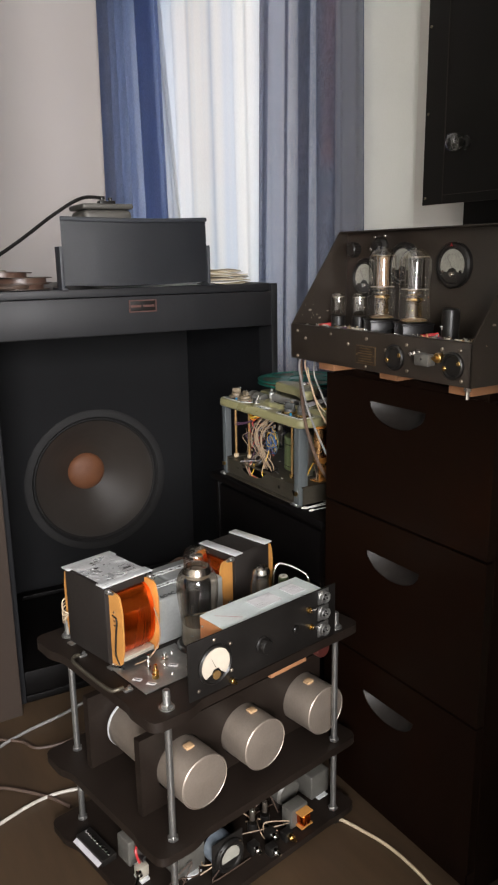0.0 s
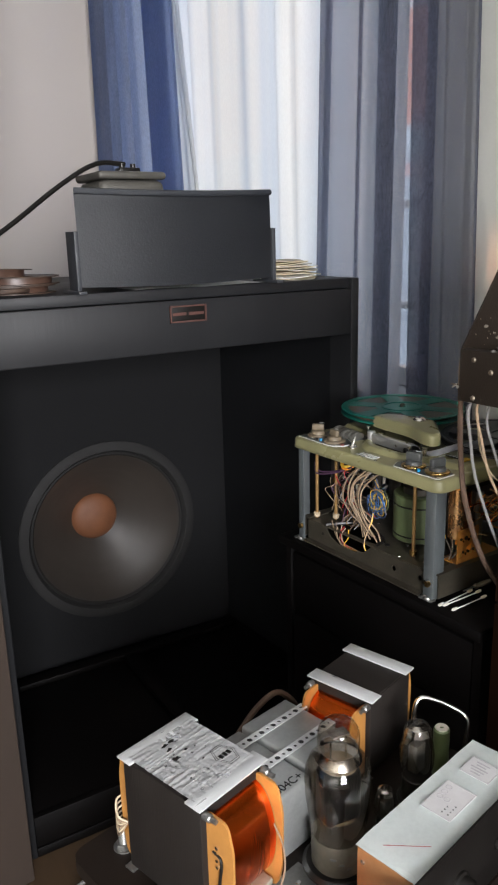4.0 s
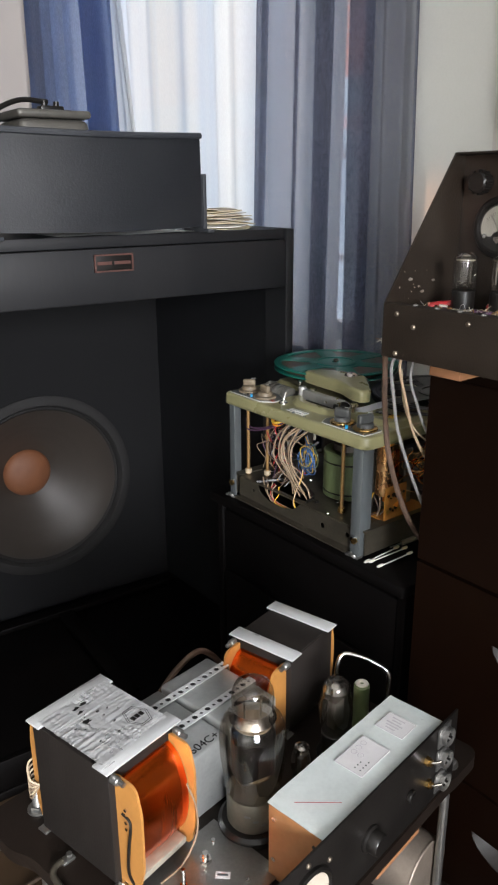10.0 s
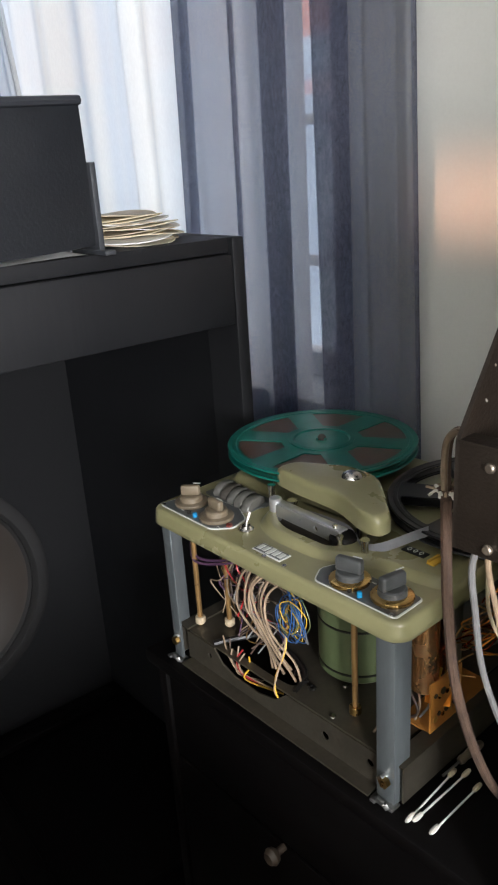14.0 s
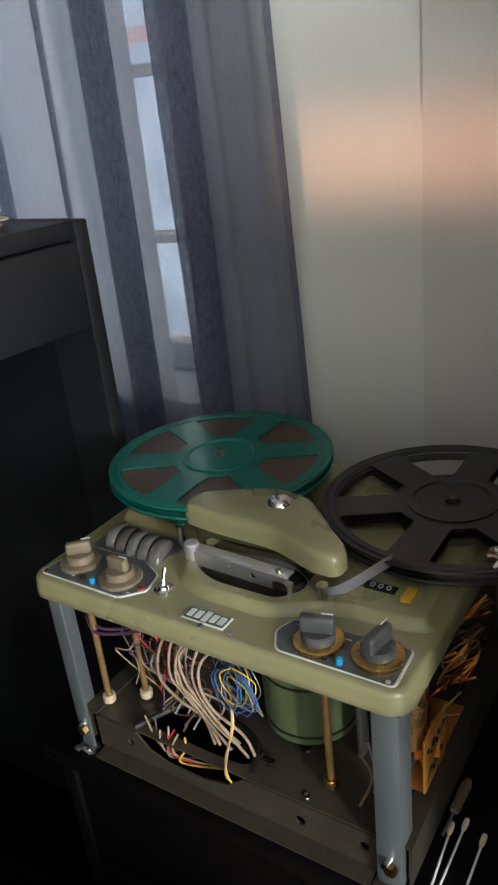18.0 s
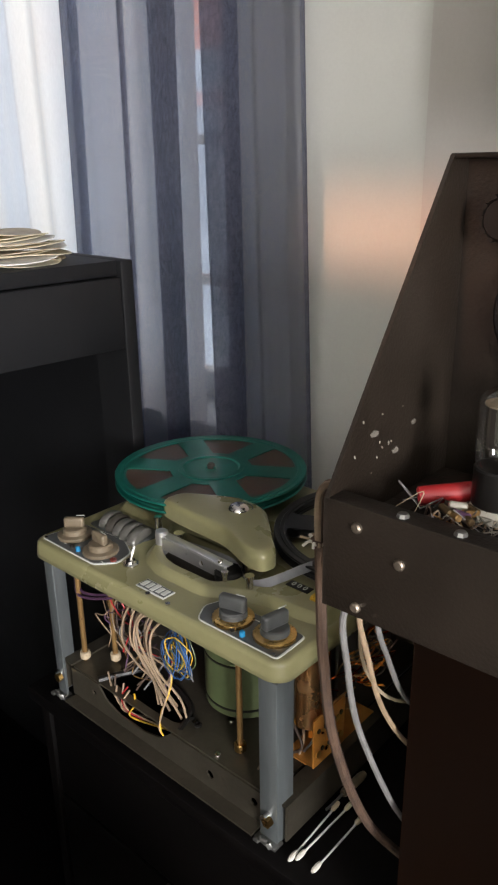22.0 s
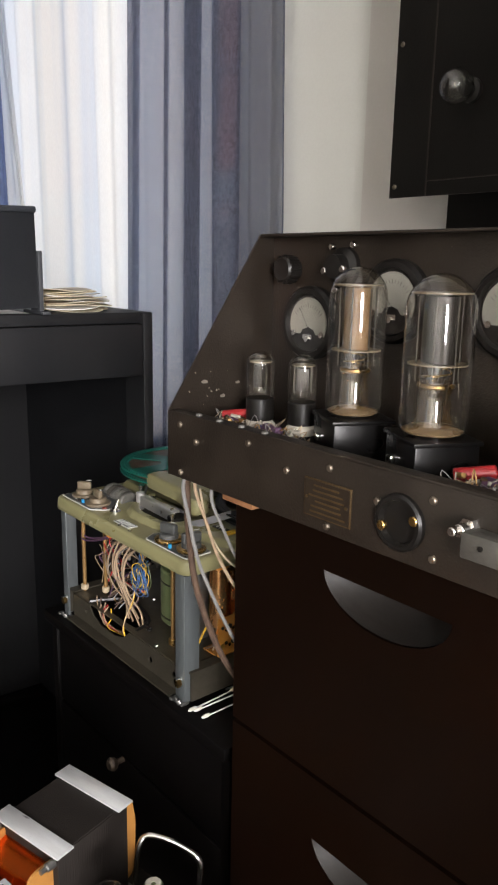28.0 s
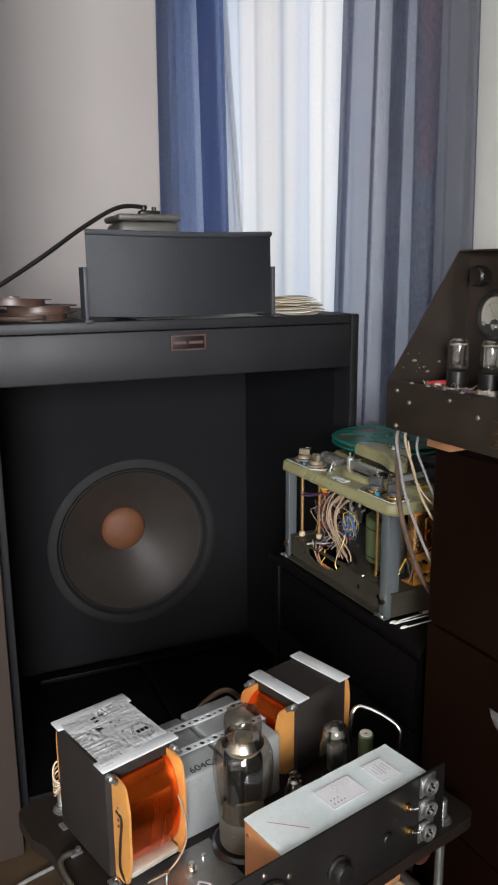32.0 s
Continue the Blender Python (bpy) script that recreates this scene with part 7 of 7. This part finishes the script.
fp = thing("front_panel", RK @ pose(0.037, -0.016, 0.4905), "black metal front panel with a meter, knob, switches and round connectors", "front panel")
part("panel", box(0.386, 0.003, 0.120, 0.193, 0.0, 0.054, 0.0005), PANELBLACK, fp, "thin black metal panel")
me_ = part("meter", moved(lathe([(0.039, 0), (0.039, 0.004), (0.036, 0.006), (0.033, 0.0035), (0, 0.0035)], n=40), pose(0.060, -0.0015, 0.055, 90)), BAKELITE, fp, "round meter with an ivory dial")
part("dial", prism([(0.0325 * math.cos(radians(a)), 0.0325 * math.sin(radians(a))) for a in range(-48, 229, 10)] + [(-0.011, -0.016), (-0.006, -0.008), (0.006, -0.008), (0.011, -0.016)], 0.0008, pose(0.060, -0.0052, 0.055, 90)), DIAL, me_)
part("needle_boss", cyl(0.0085, 0.003, 0.060, -0.0068, 0.0345, "y", 16), RUST, me_)
part("needle", moved(box(0.0006, 0.034, 0.0004), pose(0.057, -0.0066, 0.054, 90) @ pose(0, 0, 0, 0, 0, 25)), PANELBLACK, me_)
for x, z in ((0.060, 0.103), (0.060 - 0.038, 0.014), (0.060 + 0.040, 0.026), (0.098, 0.082)):
    part_of("screw", screw_me, fp, pose(x, -0.0015, z, 90))
part("knob", moved(lathe([(0.0175, 0), (0.0175, 0.003), (0.0145, 0.005), (0.0140, 0.016), (0.0125, 0.018), (0, 0.0183)], n=28), pose(0.178, -0.0015, 0.050, 90)), BAKELITE, fp, "round black control knob")
part("brass_terminal", [cyl(0.0055, 0.010, 0.098, -0.0062, 0.006, "y", 14, 0.001), cyl(0.003, 0.016, 0.098, -0.010, 0.006, "y", 10)], BRASS, fp)
part("phone_jack", [cyl(0.0085, 0.006, 0.268, -0.0045, 0.050, "y", 18, 0.001), cyl(0.005, 0.0062, 0.268, -0.005, 0.050, "y", 12)], BAKELITE, fp)
for x, z in ((0.306, 0.080), (0.312, 0.040)):
    tgl = part("toggle_switch", [cyl(0.0065, 0.005, x, -0.004, z, "y", 6), cyl(0.0048, 0.008, x, -0.006, z, "y", 14)], BRASS, fp, "brass toggle switch")
    part("lever", tube([(x, -0.008, z), (x + 0.003, -0.015, z + 0.003), (x + 0.006, -0.020, z + 0.006)], 0.0020, 8), CHROME, tgl)
for z in (0.097, 0.061, 0.024):
    cn_ = part("connector", moved(lathe([(0.0150, 0), (0.0150, 0.004), (0.0130, 0.0055), (0.0130, 0.011), (0.0115, 0.012), (0.0110, 0.007), (0, 0.007)], n=28), pose(0.347, -0.0015, z, 90)), STEEL, fp, "round dull steel microphone connector")
    part("flange", box(0.031, 0.003, 0.031, 0.347, -0.0032, z, 0.001), STEEL, cn_)
    for a in (90, 210, 330):
        part("pin", cyl(0.0018, 0.005, 0.347 + 0.005 * math.cos(radians(a)), -0.010, z + 0.005 * math.sin(radians(a)), "y", 8), BAKELITE, cn_)
# small alloy plate with stickers and terminals
ap = thing("terminal_plate", RK @ pose(0.0, 0.0, 0.489), "thin alloy plate with terminals and small stickers", "plate")
part("plate", box(0.150, 0.118, 0.002, 0.068, 0.115, 0.0035, 0.0004), STEEL, ap)
part("binding_post", [cyl(0.0075, 0.008, 0.038, 0.090, 0.0085, n=6), cyl(0.0035, 0.028, 0.038, 0.090, 0.018, n=12), cyl(0.006, 0.006, 0.038, 0.090, 0.018, n=16, b=0.001)], BRASS, ap, "brass binding post")
part("binding_post", [cyl(0.005, 0.006, 0.046, 0.126, 0.0075, n=6), cyl(0.0024, 0.030, 0.046, 0.126, 0.019, n=10)], CHROME, ap)
part("binding_post", [cyl(0.008, 0.005, 0.090, 0.135, 0.007, n=6), cyl(0.004, 0.014, 0.090, 0.135, 0.011, n=12)], CHROME, ap)
for x, y, a in ((0.008, 0.108, -58), (0.020, 0.078, -58), (0.090, 0.105, -50)):
    s_ = part("sticker", moved(box(0.018, 0.009, 0.0005), pose(x, y, 0.0049, 0, 0, a)), GREYLABEL, ap, "small printed sticker")
    part("mark", moved(box(0.013, 0.003, 0.0003), pose(x, y, 0.0053, 0, 0, a)), PLATEGREY, s_)
for x, y in ((0.070, 0.080), (0.105, 0.078), (0.118, 0.150), (0.005, 0.165)):
    part("screw", cyl(0.0028, 0.002, x, y, 0.0055, n=10), CHROME, ap)

# ---- on the bottom board ----
ZB0 = 0.030
ts = thing("terminal_strip", RK @ pose(-0.026, 0.258, ZB0, 0, 0, 2), "black terminal strip with a row of screws and a paper label", "terminal strip")
part("block", box(0.036, 0.105, 0.016, 0.0, 0, 0.008, 0.002), BAKELITE, ts)
for k in range(9):
    part("screw", lathe([(0.004, 0), (0.0035, 0.0016), (0, 0.002)], 0.004, -0.044 + 0.011 * k, 0.016, n=10), CHROME, ts)
part("label", moved(box(0.012, 0.10, 0.0006), pose(-0.022, 0, 0.008, 0, -25, 0)), LABELINK, ts)
for x, y, w, d, h in ((0.022, 0.190, 0.044, 0.046, 0.058), (0.090, 0.098, 0.070, 0.060, 0.068), (0.455, 0.075, 0.060, 0.050, 0.060)):
    gbx = thing("potted_transformer", RK @ pose(x, y, ZB0), "small grey potted transformer with rounded edges", "transformer", "potted transformers")
    part("case", box(w, d, h, 0, 0, h / 2, 0.004, 3), GREYBOX, gbx)
    part("foot", box(w * 0.5, d + 0.020, 0.003, 0, 0, 0.0015, 0.0005), ALU, gbx)
sw_ = thing("power_switch", RK @ pose(0.005, 0.128, ZB0), "chrome power switch with red and black wires", "switch")
part("body", box(0.024, 0.020, 0.026, 0, 0, 0.020, 0.002), CERAMIC, sw_)
part("bracket", box(0.020, 0.030, 0.006, 0, 0, 0.003, 0.0005), ALU, sw_)
part("lever", [tube([(-0.010, -0.008, 0.024), (-0.024, -0.020, 0.020), (-0.034, -0.030, 0.018)], 0.0034, 10), cyl(0.008, 0.006, -0.012, -0.010, 0.0235, "x", 12)], CHROME, sw_)
part("red_wire", tube([(0.0, 0.006, 0.032), (-0.004, 0.012, 0.055), (0.004, 0.020, 0.062), (0.016, 0.030, 0.050)], 0.0028, 8), RED, sw_)
part("black_wire", tube([(0.006, 0.004, 0.032), (0.016, 0.004, 0.046), (0.028, 0.016, 0.040)], 0.0028, 8), BAKELITE, sw_)
mt = thing("panel_meter", RK @ pose(0.152, 0.030, ZB0), "round black panel meter with a blue-grey case facing forward", "meter")
part("case", moved(lathe([(0.030, 0), (0.033, 0.004), (0.033, 0.040), (0.030, 0.044), (0, 0.044)], n=36), pose(0, 0.040, 0.036, 90)), surf("blue_grey_paint", (0.11, 0.13, 0.15), (0.08, 0.10, 0.12), 20, 0.4), mt)
part("rim", moved(lathe([(0.036, 0), (0.037, 0.006), (0.033, 0.012), (0.027, 0.012), (0.025, 0.008), (0, 0.008)], n=40), pose(0, -0.004, 0.037, 90)), BAKELITE, mt)
part("dial", prism([(0.0235 * math.cos(radians(a)), 0.0235 * math.sin(radians(a))) for a in range(-20, 201, 10)], 0.0006, pose(0, -0.0126, 0.037, 90)), DIALGREY, mt)
for a in (45, 135, 225, 315):
    part("screw", cyl(0.0028, 0.003, 0.0345 * math.cos(radians(a)), -0.0125, 0.0372 + 0.0345 * math.sin(radians(a)), "y", 10), CHROME, mt)
part("plate", box(0.082, 0.004, 0.078, 0, -0.002, 0.039, 0.002), BAKELITE, mt)
for x, y in ((0.247, -0.004), (0.300, 0.004), (0.275, 0.030), (0.222, 0.026)):
    tp_ = thing("binding_post", RK @ pose(x, y, ZB0), "chrome binding post on a small black block", "terminal", "binding posts")
    part("block", box(0.022, 0.020, 0.022, 0, 0, 0.011, 0.002), BAKELITE, tp_)
    part("cap", [cyl(0.0075, 0.010, 0, -0.014, 0.013, "y", 16, 0.001), cyl(0.004, 0.020, 0, -0.018, 0.013, "y", 12)], BRASS if x > 0.29 else CHROME, tp_)
ch = thing("choke", RK @ pose(0.352, 0.022, ZB0), "small choke with an orange coil in a grey core", "choke")
part("core", box(0.052, 0.032, 0.046, 0, 0.010, 0.023, 0.003), GREYBOX, ch)
part("coil", box(0.026, 0.030, 0.030, 0.004, -0.012, 0.022, 0.006, 3), COPPER, ch, "orange copper coil")
part("cheek", [box(0.034, 0.028, 0.003, 0.004, -0.012, 0.006), box(0.034, 0.028, 0.003, 0.004, -0.012, 0.038)], BOBBIN, ch)
t2 = thing("small_transformer", RK @ pose(0.378, 0.092, ZB0), "small grey transformer with a rounded shroud", "transformer")
part("shroud", [moved(cyl(0.030, 0.034, 0, 0, 0, "y", 28, 0.005), pose(0, 0, 0.034) @ Matrix.Diagonal((1.2, 1, 1, 1)))], GREYBOX, t2)
part("core", box(0.060, 0.024, 0.062, 0, 0.004, 0.031, 0.002), CORE, t2)
for x, y in ((0.262, 0.075), (0.300, 0.075)):
    v = thing("small_valve", RK @ pose(x, y, ZB0), "tiny dark glass valve under the middle board", "valve", "lower rack valves")
    part("base", cyl(0.011, 0.020, 0, 0, 0.010, n=20, b=0.001), BAKELITE, v)
    g = part("envelope", lathe([(0.009, 0.020), (0.0115, 0.032), (0.011, 0.052), (0.007, 0.062), (0, 0.064)], n=24), SMOKE, v, sharp=60)
    g.visible_shadow = False
    part("anode", cyl(0.006, 0.026, 0, 0, 0.040, n=14), PLATE_MET, v)
rnd = random.Random(31)
for k in range(14):
    x, y = rnd.uniform(0.02, 0.40), rnd.uniform(0.03, 0.15)
    solo("hookup_wire", tube([(x, y, 0.004), (x + rnd.uniform(-0.03, 0.03), y + rnd.uniform(-0.02, 0.02), 0.02 + rnd.uniform(0, 0.03)), (x + rnd.uniform(-0.06, 0.06), y + rnd.uniform(-0.03, 0.05), 0.012), (x + rnd.uniform(-0.07, 0.07), y + rnd.uniform(-0.02, 0.05), 0.003)], 0.0014, 6, 4), rnd.choice((BAKELITE, BROWNW, BAKELITE, WIRETAN)), "loose hook-up wire on the bottom board", "wire", RK @ pose(0, 0, ZB0), "hook-up wires")

# ---- small things: swabs, cables on the floor ----
def swab(x, y, a, l, m=COTTON, double=True):
    s = thing("cotton_swab", pose(x, y, 0.6555, 0, 0, a), "white cotton swab lying on the cabinet top", "swab", "cotton swabs")
    part("stick", cyl(0.0011, l, 0, 0, 0, "x", 8), PAPERW, s)
    for q in (-1, 1):
        part("cotton_tip", moved(lathe([(0.0012, -0.008), (0.0026, -0.005), (0.0029, 0.001), (0.0022, 0.006), (0, 0.008)], n=12), pose(q * l / 2, 0, 0.001) @ AXIS["x"]), COTTON if q < 0 else PAPER, s)
    return s


swab(1.104, 1.461, 3, 0.080)
swab(1.112, 1.453, -1, 0.084)
swab(1.107, 1.433, 0, 0.076)
cs = thing("small_screwdriver", pose(1.160, 1.4655, 0.659, 0, 0, -2), "small tool with a ribbed grey-brown handle lying on the cabinet top", "tool")
part("handle", moved(lathe([(0, 0), (0.004, 0.001), (0.0050, 0.006), (0.0042, 0.012), (0.0050, 0.018), (0.0050, 0.036), (0.0035, 0.042), (0, 0.043)], n=14), AXIS["x"]), KNOBTAN, cs)
part("shaft", cyl(0.0014, 0.030, -0.014, 0, 0, "x", 8), STEEL, cs)


def floor_cable(pts, r, material, label):
    return solo("floor_cable", tube([(x, y, r + 0.001 + z) for x, y, z in pts], r, 8, 8), material, label, "cable", group="cables on the floor")


FLOORWHITE = surf("grubby_white_cable", (0.40, 0.37, 0.33), (0.31, 0.285, 0.25), 30, 0.5)
floor_cable([(-0.05, 1.45, 0), (0.12, 1.51, 0), (0.285, 1.575, 0), (0.370, 1.600, 0), (0.430, 1.602, 0), (0.483, 1.587, 0), (0.54, 1.56, 0)], 0.0042, FLOORWHITE, "white cable lying across the floor")
floor_cable([(0.10, 1.70, 0), (0.21, 1.712, 0), (0.283, 1.713, 0), (0.335, 1.682, 0), (0.403, 1.605, 0), (0.44, 1.54, 0)], 0.0042, BROWNW, "brown-grey cable curving over the floor")
floor_cable([(0.10, 1.60, 0), (0.214, 1.725, 0), (0.328, 1.845, 0), (0.428, 1.890, 0), (0.543, 1.915, 0), (0.64, 1.95, 0)], 0.0045, GREYWIRE, "dark grey cable lying on the floor")
floor_cable([(0.12, 1.80, 0), (0.249, 1.841, 0), (0.305, 1.838, 0), (0.341, 1.868, 0), (0.336, 1.915, 0), (0.312, 1.932, 0), (0.26, 1.945, 0)], 0.0042, FLOORWHITE, "white cable bent in a loop on the floor")
floor_cable([(0.80, 1.165, 0), (0.90, 1.176, 0), (0.943, 1.170, 0), (0.974, 1.092, 0), (0.990, 1.017, 0), (0.988, 0.914, 0), (0.96, 0.80, 0)], 0.0038, CREAM, "cream cable running along the cabinet foot")
floor_cable([(0.36, 1.90, 0), (0.413, 1.852, 0), (0.437, 1.806, 0), (0.502, 1.789, 0), (0.60, 1.80, 0)], 0.0042, BROWNW, "brown cable curving over the floor")
